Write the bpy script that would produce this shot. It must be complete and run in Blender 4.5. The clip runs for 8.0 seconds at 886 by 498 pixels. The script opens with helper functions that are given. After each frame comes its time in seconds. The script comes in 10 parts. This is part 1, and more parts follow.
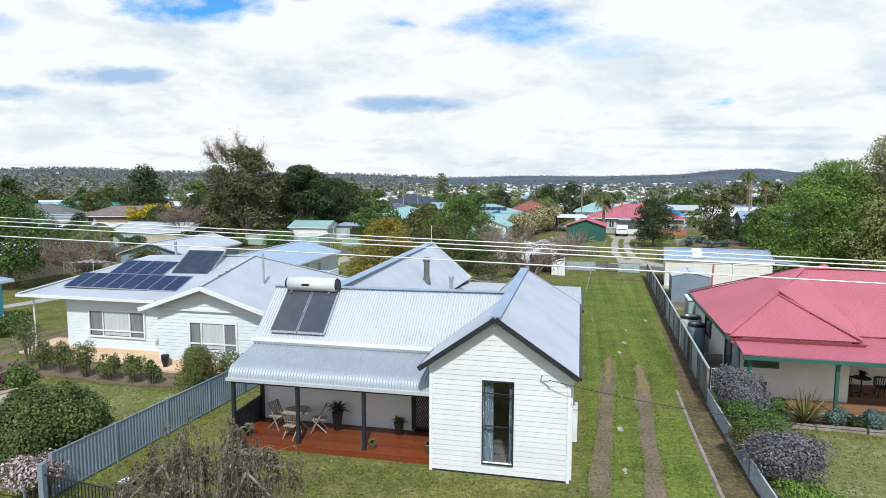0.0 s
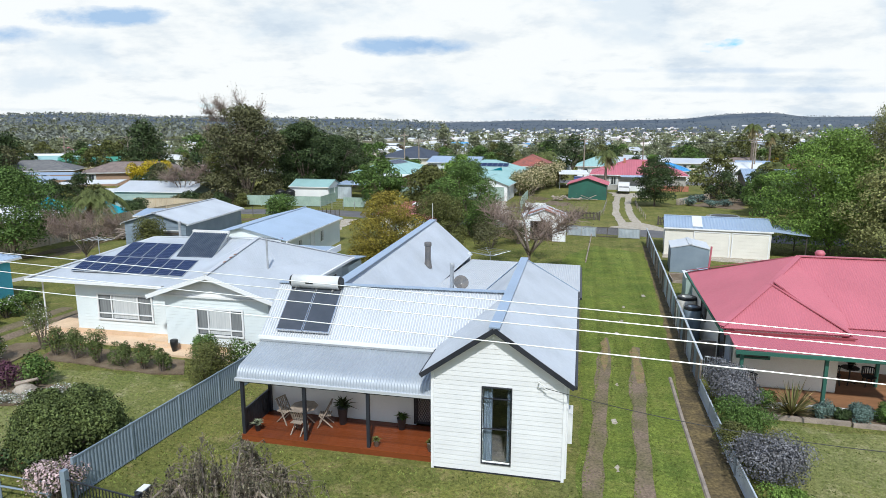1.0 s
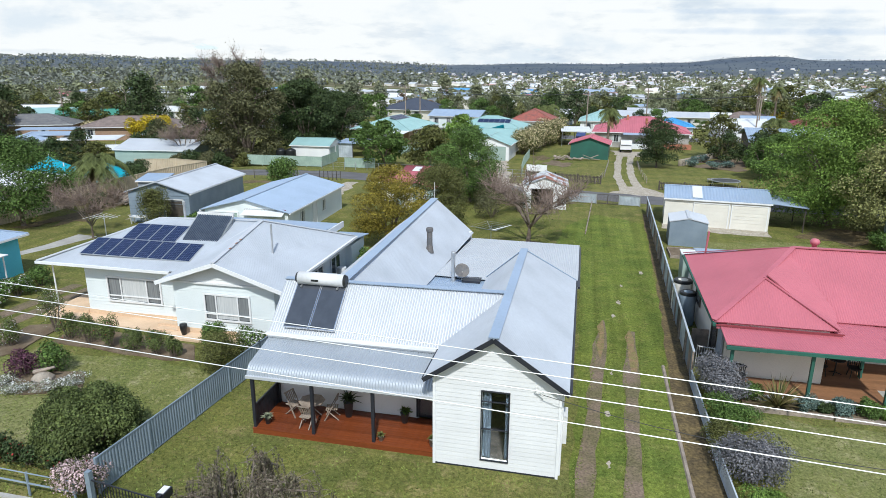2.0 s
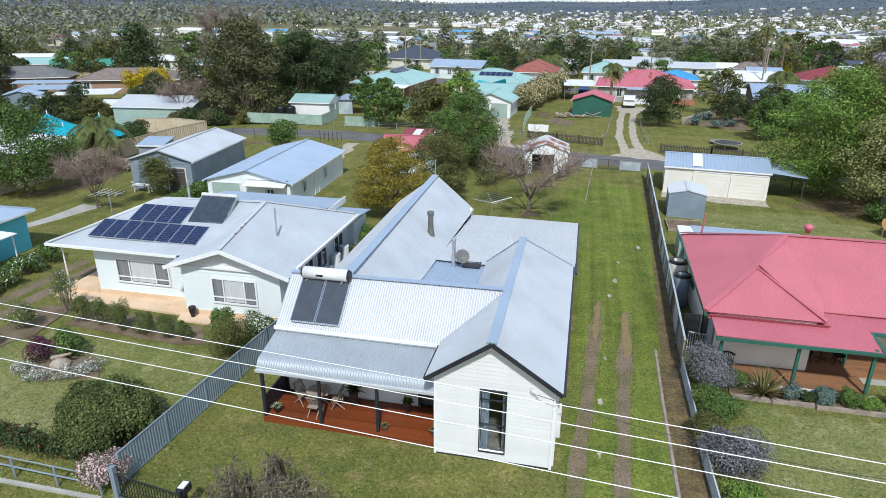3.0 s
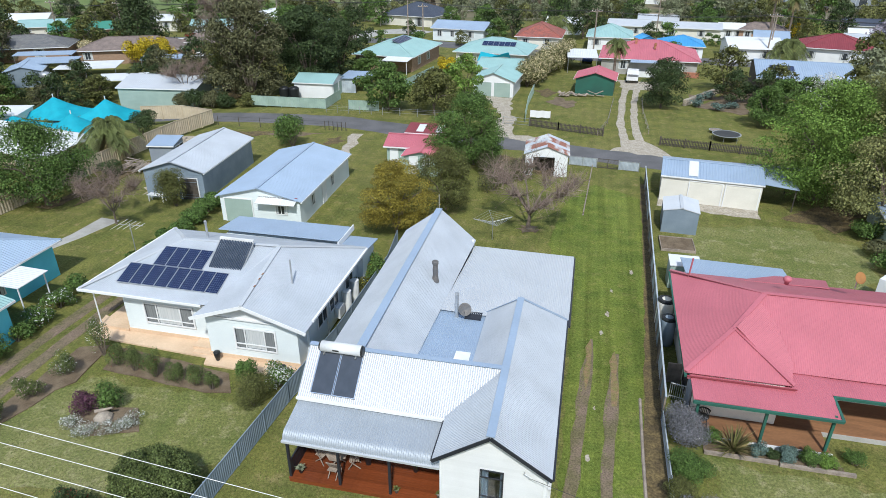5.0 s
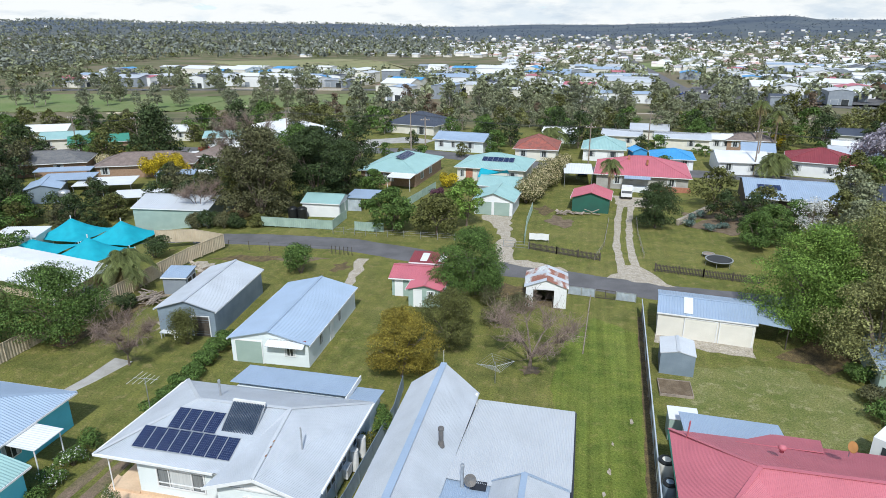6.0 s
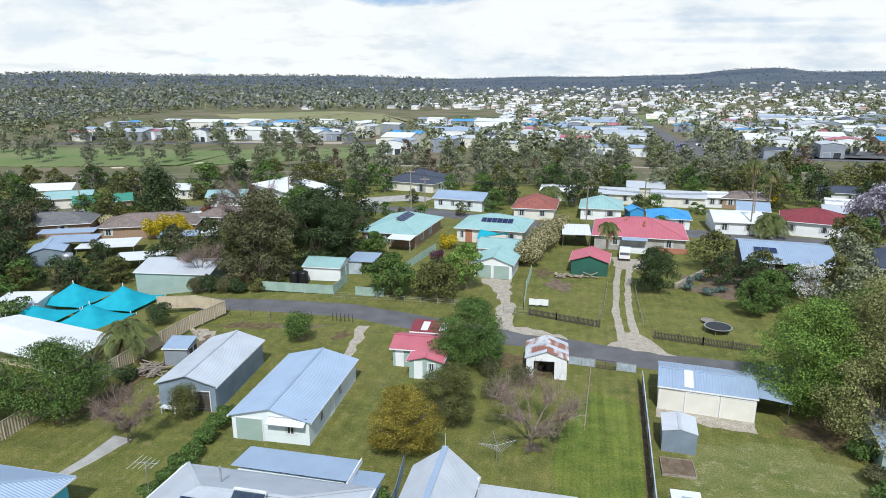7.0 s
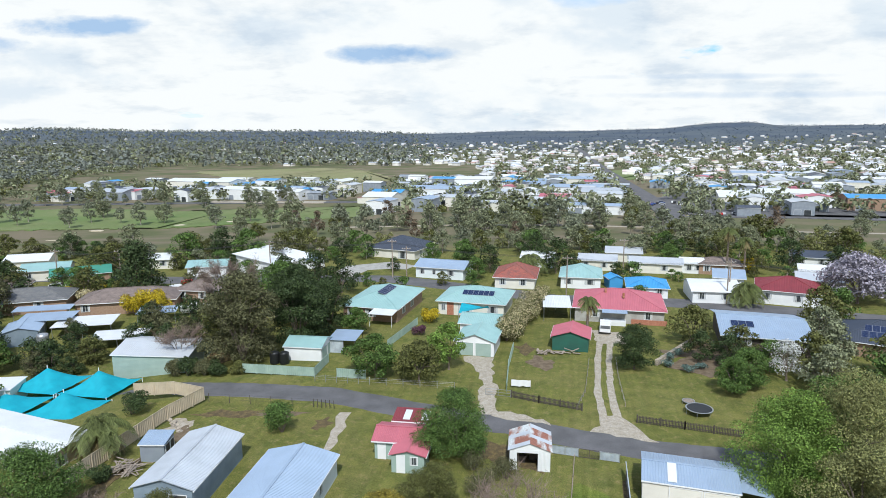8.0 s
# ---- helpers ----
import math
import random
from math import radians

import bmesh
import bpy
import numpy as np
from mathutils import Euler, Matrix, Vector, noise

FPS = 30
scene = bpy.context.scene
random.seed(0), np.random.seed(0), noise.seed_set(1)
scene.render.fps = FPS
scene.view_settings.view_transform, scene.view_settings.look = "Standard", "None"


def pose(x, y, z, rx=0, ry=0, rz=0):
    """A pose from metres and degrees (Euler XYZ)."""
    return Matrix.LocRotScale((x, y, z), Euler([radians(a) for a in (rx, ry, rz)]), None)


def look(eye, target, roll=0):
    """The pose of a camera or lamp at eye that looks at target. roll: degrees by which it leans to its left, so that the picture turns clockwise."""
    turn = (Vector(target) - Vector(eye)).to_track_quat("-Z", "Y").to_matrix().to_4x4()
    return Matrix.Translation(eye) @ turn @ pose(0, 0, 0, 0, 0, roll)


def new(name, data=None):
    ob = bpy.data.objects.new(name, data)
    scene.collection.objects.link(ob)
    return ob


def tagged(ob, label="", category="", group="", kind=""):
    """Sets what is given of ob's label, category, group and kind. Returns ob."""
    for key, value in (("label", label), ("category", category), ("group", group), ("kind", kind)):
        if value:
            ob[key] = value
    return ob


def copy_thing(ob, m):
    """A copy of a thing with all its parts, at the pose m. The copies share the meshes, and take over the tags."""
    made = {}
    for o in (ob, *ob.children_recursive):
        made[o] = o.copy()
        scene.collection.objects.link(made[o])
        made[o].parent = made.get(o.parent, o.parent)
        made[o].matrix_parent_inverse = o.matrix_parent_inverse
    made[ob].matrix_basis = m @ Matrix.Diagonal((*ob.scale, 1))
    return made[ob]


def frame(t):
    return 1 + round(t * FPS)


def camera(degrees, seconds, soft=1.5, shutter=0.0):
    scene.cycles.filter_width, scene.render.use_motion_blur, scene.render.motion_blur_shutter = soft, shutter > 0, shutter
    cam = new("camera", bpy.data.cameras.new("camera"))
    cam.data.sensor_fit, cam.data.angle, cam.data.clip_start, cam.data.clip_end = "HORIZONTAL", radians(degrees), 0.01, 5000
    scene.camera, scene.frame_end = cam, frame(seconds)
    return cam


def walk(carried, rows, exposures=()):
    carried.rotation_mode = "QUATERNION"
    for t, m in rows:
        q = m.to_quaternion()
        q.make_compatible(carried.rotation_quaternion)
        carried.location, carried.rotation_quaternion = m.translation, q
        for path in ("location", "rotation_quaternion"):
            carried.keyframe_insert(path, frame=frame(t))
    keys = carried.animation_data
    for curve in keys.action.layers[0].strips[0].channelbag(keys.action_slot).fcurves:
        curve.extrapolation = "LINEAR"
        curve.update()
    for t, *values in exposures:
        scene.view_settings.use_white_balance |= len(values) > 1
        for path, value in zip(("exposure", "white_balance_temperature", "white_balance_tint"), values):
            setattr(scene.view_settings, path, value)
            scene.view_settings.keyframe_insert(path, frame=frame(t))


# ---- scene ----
cam = camera(70.2, 8.0, soft=0.55)
PATH = [
    (0, (0.391, -0.549, 8.779), (0.351, 1.439, 8.569), 0.2),
    (0.5, (0.399, -0.572, 9.753), (0.357, 1.406, 9.459), 0.2),
    (1, (0.414, -0.649, 10.797), (0.37, 1.314, 10.417), 0.1),
    (1.5, (0.381, -0.714, 11.832), (0.337, 1.232, 11.369), 0.2),
    (3, (0.377, -0.746, 15.102), (0.331, 1.121, 14.387), 0.3),
    (3.5, (0.409, -0.574, 16.12), (0.362, 1.262, 15.328), 0.2),
    (4, (0.341, -0.531, 17.287), (0.294, 1.268, 16.414), 0.3),
    (4.2, (0.346, -0.473, 17.709), (0.3, 1.31, 16.806), 0.3),
    (5.3, (0.2, -0.522, 23.676), (0.144, 1.272, 22.793), -0.1),
    (5.5, (0.119, -0.403, 24.969), (0.063, 1.434, 24.179), -0.2),
    (6, (0.014, -0.334, 27.149), (-0.043, 1.553, 26.49), -0.1),
    (6.5, (-0.03, -0.312, 28.497), (-0.086, 1.599, 27.909), -0.1),
    (7, (-0.124, -0.292, 29.783), (-0.179, 1.64, 29.266), -0.2),
    (7.5, (-0.07, -0.227, 31.358), (-0.116, 1.72, 30.901), -0.2),
    (8, (-0.04, -0.006, 33.937), (-0.037, 1.961, 33.579), -0.4),
]
walk(cam, [(t, look(eye, target, roll)) for t, eye, target, roll in PATH], [(0.0, 0.06, 6420, 6), (8.0, 0.06, 6420, 6)])

# ---- light ----
SUN_DIR = Vector((0.02, -0.64, 0.77)).normalized()
world = bpy.data.worlds.new("sky")
scene.world = world
world.use_nodes = True
wn, wl = world.node_tree.nodes, world.node_tree.links
wn.clear()
w_out = wn.new("ShaderNodeOutputWorld")
w_bg = wn.new("ShaderNodeBackground")
w_sky = wn.new("ShaderNodeTexSky")
w_sky.sky_type, w_sky.sun_disc = "NISHITA", False
w_sky.sun_elevation = math.asin(SUN_DIR.z)
w_sky.sun_rotation = math.atan2(SUN_DIR.x, SUN_DIR.y)
w_sky.air_density, w_sky.dust_density = 1.0, 0.6
w_co = wn.new("ShaderNodeTexCoord")
w_sep = wn.new("ShaderNodeSeparateXYZ")
wl.new(w_co.outputs["Generated"], w_sep.inputs[0])


def w_math(op, a, b=None, clamp=False):
    n = wn.new("ShaderNodeMath")
    n.operation, n.use_clamp = op, clamp
    for i, v in enumerate((a, b)):
        if v is None:
            continue
        if isinstance(v, (int, float)):
            n.inputs[i].default_value = v
        else:
            wl.new(v, n.inputs[i])
    return n.outputs[0]


# clouds on a flat deck: the direction divided by its height
w_h = w_math("ADD", w_math("MAXIMUM", w_sep.outputs[2], 0.0), 0.22)
w_vec = wn.new("ShaderNodeCombineXYZ")
wl.new(w_math("DIVIDE", w_sep.outputs[0], w_h), w_vec.inputs[0])
wl.new(w_math("DIVIDE", w_sep.outputs[1], w_h), w_vec.inputs[1])


def w_noise(scale, detail, rough, off):
    m = wn.new("ShaderNodeMapping")
    m.inputs["Location"].default_value = off
    wl.new(w_vec.outputs[0], m.inputs[0])
    n = wn.new("ShaderNodeTexNoise")
    n.inputs["Scale"].default_value, n.inputs["Detail"].default_value, n.inputs["Roughness"].default_value = scale, detail, rough
    wl.new(m.outputs[0], n.inputs["Vector"])
    return n.outputs["Fac"]


def w_ramp(fac, stops):
    r = wn.new("ShaderNodeValToRGB")
    r.color_ramp.interpolation = "EASE"
    while len(r.color_ramp.elements) < len(stops):
        r.color_ramp.elements.new(0.5)
    for e, (p, c) in zip(r.color_ramp.elements, stops):
        e.position, e.color = p, (c if len(c) == 4 else (*c, 1))
    wl.new(fac, r.inputs[0])
    return r.outputs[0]


puffs = w_noise(1.7, 10, 0.55, (3.9, 1.2, 0))
cover = w_ramp(puffs, [(0.25, (0, 0, 0)), (0.34, (1, 1, 1))])
# the deck breaks up overhead and behind, out of view, to cut ambient light
thin = w_math("MULTIPLY", w_math("SUBTRACT", w_sep.outputs[2], 0.30), 4.0, True)
broken = w_ramp(puffs, [(0.48, (0, 0, 0)), (0.58, (1, 1, 1))])
cover = w_math("ADD", w_math("MULTIPLY", cover, w_math("SUBTRACT", 1.0, thin)), w_math("MULTIPLY", broken, thin))
shade = w_ramp(w_noise(2.6, 9, 0.6, (7.2, 3.1, 2)), [(0.32, (0.83, 0.875, 0.94)), (0.50, (1.0, 1.01, 1.03))])
# blue gaps and grey cloud bases in the northern sky, by bearing and height, with torn rims
w_front = w_math("MAXIMUM", w_sep.outputs[1], 0.12)
w_s, w_e = w_math("DIVIDE", w_sep.outputs[0], w_front), w_math("DIVIDE", w_sep.outputs[2], w_front)
w_se = wn.new("ShaderNodeCombineXYZ")
wl.new(w_s, w_se.inputs[0])
wl.new(w_math("MULTIPLY", w_e, 2.2), w_se.inputs[1])
w_tear = wn.new("ShaderNodeTexNoise")
w_tear.inputs["Scale"].default_value, w_tear.inputs["Detail"].default_value, w_tear.inputs["Roughness"].default_value = 9.0, 9, 0.62
wl.new(w_se.outputs[0], w_tear.inputs["Vector"])
w_wob = w_math("MULTIPLY", w_math("SUBTRACT", w_tear.outputs["Fac"], 0.5), 3.4)


def w_gap(s0, e0, rs, re, soft):
    """1 inside a torn ellipse of sky, 0 outside it."""
    u, v = w_math("DIVIDE", w_math("SUBTRACT", w_s, s0), rs), w_math("DIVIDE", w_math("SUBTRACT", w_e, e0), re)
    d = w_math("ADD", w_math("MULTIPLY", u, u), w_math("MULTIPLY", v, v))
    return w_math("DIVIDE", w_math("ADD", w_math("SUBTRACT", 1.0, d), w_wob), soft, True)


blue = 0.0
for s0, e0, rs, re, soft in ((-0.41, 0.278, 0.14, 0.040, 0.9), (0.10, 0.242, 0.12, 0.038, 1.2), (0.24, 0.205, 0.09, 0.022, 2.6), (-0.24, 0.285, 0.03, 0.012, 1.2), (-0.72, 0.245, 0.05, 0.02, 2.0)):
    blue = w_math("MAXIMUM", w_gap(s0, e0, rs, re, soft), blue)
grey = 0.0
for s0, e0, rs, re, soft in ((-0.07, 0.120, 0.11, 0.016, 0.9), (-0.56, 0.164, 0.12, 0.017, 0.9), (-0.70, 0.138, 0.08, 0.015, 1.2), (0.50, 0.057, 0.30, 0.006, 3.2), (0.42, 0.085, 0.20, 0.005, 3.4)):
    grey = w_math("MAXIMUM", w_gap(s0, e0, rs, re, soft), grey)
low = w_math("SUBTRACT", 1.0, w_math("DIVIDE", w_sep.outputs[2], 0.13), True)
cover = w_math("MULTIPLY", w_math("MAXIMUM", cover, low, True), w_math("SUBTRACT", 1.0, blue))
w_base = wn.new("ShaderNodeMix")
w_base.data_type = "RGBA"
wl.new(w_math("MULTIPLY", grey, 0.85), w_base.inputs[0])
wl.new(shade, w_base.inputs[6])
w_base.inputs[7].default_value = (0.34, 0.54, 0.84, 1)
shade = w_base.outputs[2]
# broad soft bellies of the puffs
w_soft = wn.new("ShaderNodeTexNoise")
w_soft.inputs["Scale"].default_value, w_soft.inputs["Detail"].default_value, w_soft.inputs["Roughness"].default_value = 4.2, 8, 0.55
wl.new(w_se.outputs[0], w_soft.inputs["Vector"])
w_belly = wn.new("ShaderNodeMix")
w_belly.data_type, w_belly.blend_type = "RGBA", "MULTIPLY"
w_belly.inputs[0].default_value = 1.0
wl.new(shade, w_belly.inputs[6])
wl.new(w_ramp(w_soft.outputs["Fac"], [(0.36, (0.82, 0.88, 0.95)), (0.50, (1.02, 1.02, 1.02))]), w_belly.inputs[7])
shade = w_belly.outputs[2]
w_gain = wn.new("ShaderNodeMix")
w_gain.data_type, w_gain.blend_type = "RGBA", "MULTIPLY"
w_gain.inputs[0].default_value = 1.0
wl.new(w_sky.outputs[0], w_gain.inputs[6])
w_gain.inputs[7].default_value = (0.055, 0.125, 0.185, 1)
w_mix = wn.new("ShaderNodeMix")
w_mix.data_type = "RGBA"
wl.new(cover, w_mix.inputs[0])
wl.new(w_gain.outputs[2], w_mix.inputs[6])
wl.new(shade, w_mix.inputs[7])
wl.new(w_mix.outputs[2], w_bg.inputs[0])
w_bg.inputs[1].default_value = 0.92
wl.new(w_bg.outputs[0], w_out.inputs[0])

sun = new("sun", bpy.data.lights.new("sun", "SUN"))
sun.data.energy, sun.data.angle, sun.data.color = 3.8, radians(3.0), (1.0, 0.985, 0.96)
sun.matrix_world = look(SUN_DIR * 80, (0, 0, 0))


# ---- materials ----
def material(name, c1, c2=None, scale=1.0, rough=0.7, metal=0.0, bump=0.0, fine=30.0, vary=0.15, island=0.0, each=0.0,
             stretch=(1, 1, 1), spec=0.4, contrast=(0.38, 0.62), c3=None, scale3=0.1, through_light=0.0):
    """Two colours mixed by a broad noise, a fine noise for grain and relief, and variation by piece."""
    m = bpy.data.materials.new(name)
    m.use_nodes = True
    n, k = m.node_tree.nodes, m.node_tree.links
    p = n["Principled BSDF"]
    p.inputs["Roughness"].default_value, p.inputs["Metallic"].default_value = rough, metal
    p.inputs["Specular IOR Level"].default_value = spec
    co = n.new("ShaderNodeTexCoord")
    mp = n.new("ShaderNodeMapping")
    mp.inputs["Scale"].default_value = stretch
    k.new(co.outputs["Object"], mp.inputs[0])

    def noise_fac(s, detail):
        t = n.new("ShaderNodeTexNoise")
        t.inputs["Scale"].default_value, t.inputs["Detail"].default_value = s, detail
        k.new(mp.outputs[0], t.inputs["Vector"])
        return t.outputs["Fac"]

    def mix(fac, a, b, blend="MIX"):
        x = n.new("ShaderNodeMix")
        x.data_type, x.blend_type = "RGBA", blend
        for i, v in ((0, fac), (6, a), (7, b)):
            if isinstance(v, bpy.types.NodeSocket):
                k.new(v, x.inputs[i])
            else:
                x.inputs[i].default_value = v if i == 0 else (*v, 1)
        return x.outputs[2]

    def ramp(fac, lo, hi):
        r = n.new("ShaderNodeMapRange")
        r.inputs["From Min"].default_value, r.inputs["From Max"].default_value = lo, hi
        k.new(fac, r.inputs["Value"])
        return r.outputs["Result"]

    col = mix(ramp(noise_fac(scale, 5), *contrast), c1, c2 or tuple(min(1, c * 0.8) for c in c1))
    if c3:
        col = mix(ramp(noise_fac(scale3, 4), 0.5, 0.66), col, c3)
    f = noise_fac(fine, 5)

    def scaled(fac, amount, blend_from):
        r = n.new("ShaderNodeMapRange")
        r.inputs["From Min"].default_value, r.inputs["From Max"].default_value = blend_from
        r.inputs["To Min"].default_value, r.inputs["To Max"].default_value = 1 - amount, 1 + amount
        k.new(fac, r.inputs["Value"])
        return r.outputs["Result"]

    def times(c, fac):
        v = n.new("ShaderNodeVectorMath")
        v.operation = "SCALE"
        k.new(c, v.inputs[0])
        k.new(fac, v.inputs["Scale"])
        return v.outputs[0]

    col = times(col, scaled(f, vary, (0.25, 0.75)))
    if island:
        g = n.new("ShaderNodeNewGeometry")
        col = times(col, scaled(g.outputs["Random Per Island"], island, (0, 1)))
    if each:
        o = n.new("ShaderNodeObjectInfo")
        col = times(col, scaled(o.outputs["Random"], each, (0, 1)))
    k.new(col, p.inputs["Base Color"])
    if bump:
        bnode = n.new("ShaderNodeBump")
        bnode.inputs["Strength"].default_value, bnode.inputs["Distance"].default_value = bump, 0.03
        k.new(f, bnode.inputs["Height"])
        k.new(bnode.outputs[0], p.inputs["Normal"])
    if through_light:
        tr = n.new("ShaderNodeBsdfTranslucent")
        k.new(col, tr.inputs[0])
        sh = n.new("ShaderNodeMixShader")
        sh.inputs[0].default_value = through_light
        k.new(p.outputs[0], sh.inputs[1])
        k.new(tr.outputs[0], sh.inputs[2])
        k.new(sh.outputs[0], n["Material Output"].inputs["Surface"])
    return m


def metal_roof(name, c, dirt=0.82, rough=0.5, metal=0.25):
    c2 = tuple(x * dirt for x in c)
    return material(name, c, c2, scale=0.55, rough=rough, metal=metal, fine=9, vary=0.05, stretch=(1, 1, 1), spec=0.5, contrast=(0.3, 0.75))


def leaves(name, c, vary=0.45, c2=None):
    c = tuple(min(0.75, x * (1.45 if max(c) < 0.28 else 1.1)) for x in c)
    return material(name, c, c2 or tuple(x * 0.62 for x in c), scale=0.8, rough=0.65, fine=6, vary=0.2, island=vary * 1.15, spec=0.2, through_light=0.08)


def lawn(name, c1, c2, straw, stripes=0.0, patchy=0.35):
    """Mown grass: tuft grain at two sizes, clover and straw flecks, faint mower lanes along the lots."""
    m = bpy.data.materials.new(name)
    m.use_nodes = True
    n, k = m.node_tree.nodes, m.node_tree.links
    p = n["Principled BSDF"]
    p.inputs["Roughness"].default_value, p.inputs["Specular IOR Level"].default_value = 0.95, 0.08
    geo = n.new("ShaderNodeNewGeometry")
    mp = n.new("ShaderNodeMapping")
    mp.inputs["Rotation"].default_value = (0, 0, radians(11))
    k.new(geo.outputs["Position"], mp.inputs[0])

    def grain(s, detail, rough=0.6, stretch=None):
        t = n.new("ShaderNodeTexNoise")
        t.inputs["Scale"].default_value, t.inputs["Detail"].default_value, t.inputs["Roughness"].default_value = s, detail, rough
        v = mp.outputs[0]
        if stretch:
            sm = n.new("ShaderNodeMapping")
            sm.inputs["Scale"].default_value = stretch
            k.new(v, sm.inputs[0])
            v = sm.outputs[0]
        k.new(v, t.inputs["Vector"])
        return t.outputs["Fac"]

    def span(fac, lo, hi, a=0.0, b=1.0):
        r = n.new("ShaderNodeMapRange")
        for key, v in (("From Min", lo), ("From Max", hi), ("To Min", a), ("To Max", b)):
            r.inputs[key].default_value = v
        k.new(fac, r.inputs["Value"])
        return r.outputs["Result"]

    def blend(fac, a, b):
        x = n.new("ShaderNodeMix")
        x.data_type = "RGBA"
        k.new(fac, x.inputs[0])
        for i, v in ((6, a), (7, b)):
            if isinstance(v, tuple):
                x.inputs[i].default_value = (*v, 1)
            else:
                k.new(v, x.inputs[i])
        return x.outputs[2]

    def times(c, fac):
        v = n.new("ShaderNodeVectorMath")
        v.operation = "SCALE"
        k.new(c, v.inputs[0])
        k.new(fac, v.inputs["Scale"])
        return v.outputs[0]

    col = blend(span(grain(0.45, 8, 0.68), 0.38, 0.62), c1, c2)
    col = blend(span(grain(1.1, 9, 0.72), 0.52, 0.70, 0.0, patchy), col, straw)
    col = blend(span(grain(0.11, 6, 0.6), 0.46, 0.68, 0.0, 0.6 * patchy), col, tuple(0.55 * a + 0.45 * b for a, b in zip(c1, straw)))
    tuft = grain(7.0, 6, 0.75)
    col = times(col, span(tuft, 0.32, 0.68, 0.50, 1.50))
    col = times(col, span(grain(26.0, 3, 0.7), 0.3, 0.7, 0.66, 1.34))
    if stripes:
        col = times(col, span(grain(1.5, 2, 0.5, (1.0, 0.03, 1.0)), 0.36, 0.64, 1 - stripes, 1 + stripes))
    k.new(col, p.inputs["Base Color"])
    bn = n.new("ShaderNodeBump")
    bn.inputs["Strength"].default_value, bn.inputs["Distance"].default_value = 0.9, 0.04
    k.new(tuft, bn.inputs["Height"])
    k.new(bn.outputs[0], p.inputs["Normal"])
    return m


M = {}
M["zinc"] = metal_roof("galvanised_iron", (0.50, 0.53, 0.575))
M["zinc_new"] = metal_roof("pale_roof_iron", (0.57, 0.59, 0.62), 0.9, 0.45)
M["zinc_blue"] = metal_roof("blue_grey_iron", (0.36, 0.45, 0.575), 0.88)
M["zinc_dull"] = metal_roof("dull_verandah_iron", (0.385, 0.42, 0.465), 0.8)
M["zinc_old"] = material("weathered_iron", (0.50, 0.52, 0.53), (0.26, 0.115, 0.085), scale=0.9, rough=0.75, metal=0.1, fine=14, vary=0.3, contrast=(0.42, 0.54), stretch=(1, 0.3, 1))
M["red_iron"] = metal_roof("red_painted_iron", (0.48, 0.135, 0.17), 0.85, 0.55, 0.0)
M["maroon_iron"] = metal_roof("maroon_painted_iron", (0.24, 0.04, 0.05), 0.8, 0.55, 0.0)
M["teal_iron"] = metal_roof("pale_green_iron", (0.29, 0.455, 0.445), 0.85, 0.5, 0.0)
M["green_iron"] = metal_roof("green_iron", (0.06, 0.26, 0.19), 0.85, 0.5, 0.0)
M["blue_iron"] = metal_roof("sky_blue_iron", (0.06, 0.30, 0.60), 0.85, 0.5, 0.0)
M["white_iron"] = metal_roof("white_iron", (0.68, 0.69, 0.70), 0.9, 0.5, 0.0)
M["dark_iron"] = metal_roof("slate_iron", (0.055, 0.065, 0.09), 0.8, 0.5, 0.0)
M["red_tile"] = material("red_roof_tiles", (0.34, 0.10, 0.075), (0.22, 0.085, 0.07), scale=1.2, fine=5, vary=0.3, bump=0.5)
M["brown_tile"] = material("brown_roof_tiles", (0.16, 0.125, 0.11), (0.22, 0.17, 0.15), scale=1.2, fine=5, vary=0.3, bump=0.5)
M["grey_tile"] = material("grey_roof_tiles", (0.12, 0.12, 0.125), (0.17, 0.165, 0.16), scale=1.2, fine=5, vary=0.3, bump=0.5)
M["board_white"] = material("white_board", (0.70, 0.705, 0.71), (0.66, 0.665, 0.67), scale=0.8, rough=0.55, fine=25, vary=0.03, each=0.025)
M["paint_white"] = material("white_paint", (0.76, 0.765, 0.77), (0.71, 0.715, 0.72), scale=0.6, rough=0.6, fine=20, vary=0.04)
M["paint_mint"] = material("mint_white_paint", (0.70, 0.75, 0.76), (0.65, 0.70, 0.71), scale=0.6, rough=0.6, fine=20, vary=0.04)
M["paint_cream"] = material("cream_paint", (0.72, 0.69, 0.62), (0.66, 0.63, 0.56), scale=0.6, rough=0.65, fine=20, vary=0.05)
M["paint_grey"] = material("grey_paint", (0.27, 0.30, 0.34), (0.23, 0.255, 0.295), scale=0.6, rough=0.6, fine=20, vary=0.06)
M["paint_turquoise"] = material("turquoise_paint", (0.12, 0.55, 0.68), (0.10, 0.48, 0.61), scale=0.5, rough=0.6, fine=20, vary=0.05)
M["paint_green"] = material("green_paint", (0.028, 0.12, 0.088), (0.028, 0.10, 0.076), scale=0.6, rough=0.55, fine=20, vary=0.06)
M["paint_sage"] = material("sage_paint", (0.33, 0.42, 0.375), (0.29, 0.375, 0.335), scale=0.6, rough=0.55, fine=20, vary=0.06)
M["paint_black"] = material("charcoal_paint", (0.018, 0.02, 0.028), (0.026, 0.028, 0.036), scale=2, rough=0.45, fine=30, vary=0.1)
M["steel_blue"] = material("blue_grey_steel", (0.235, 0.29, 0.345), (0.19, 0.24, 0.29), scale=0.7, rough=0.5, metal=0.1, fine=15, vary=0.08)
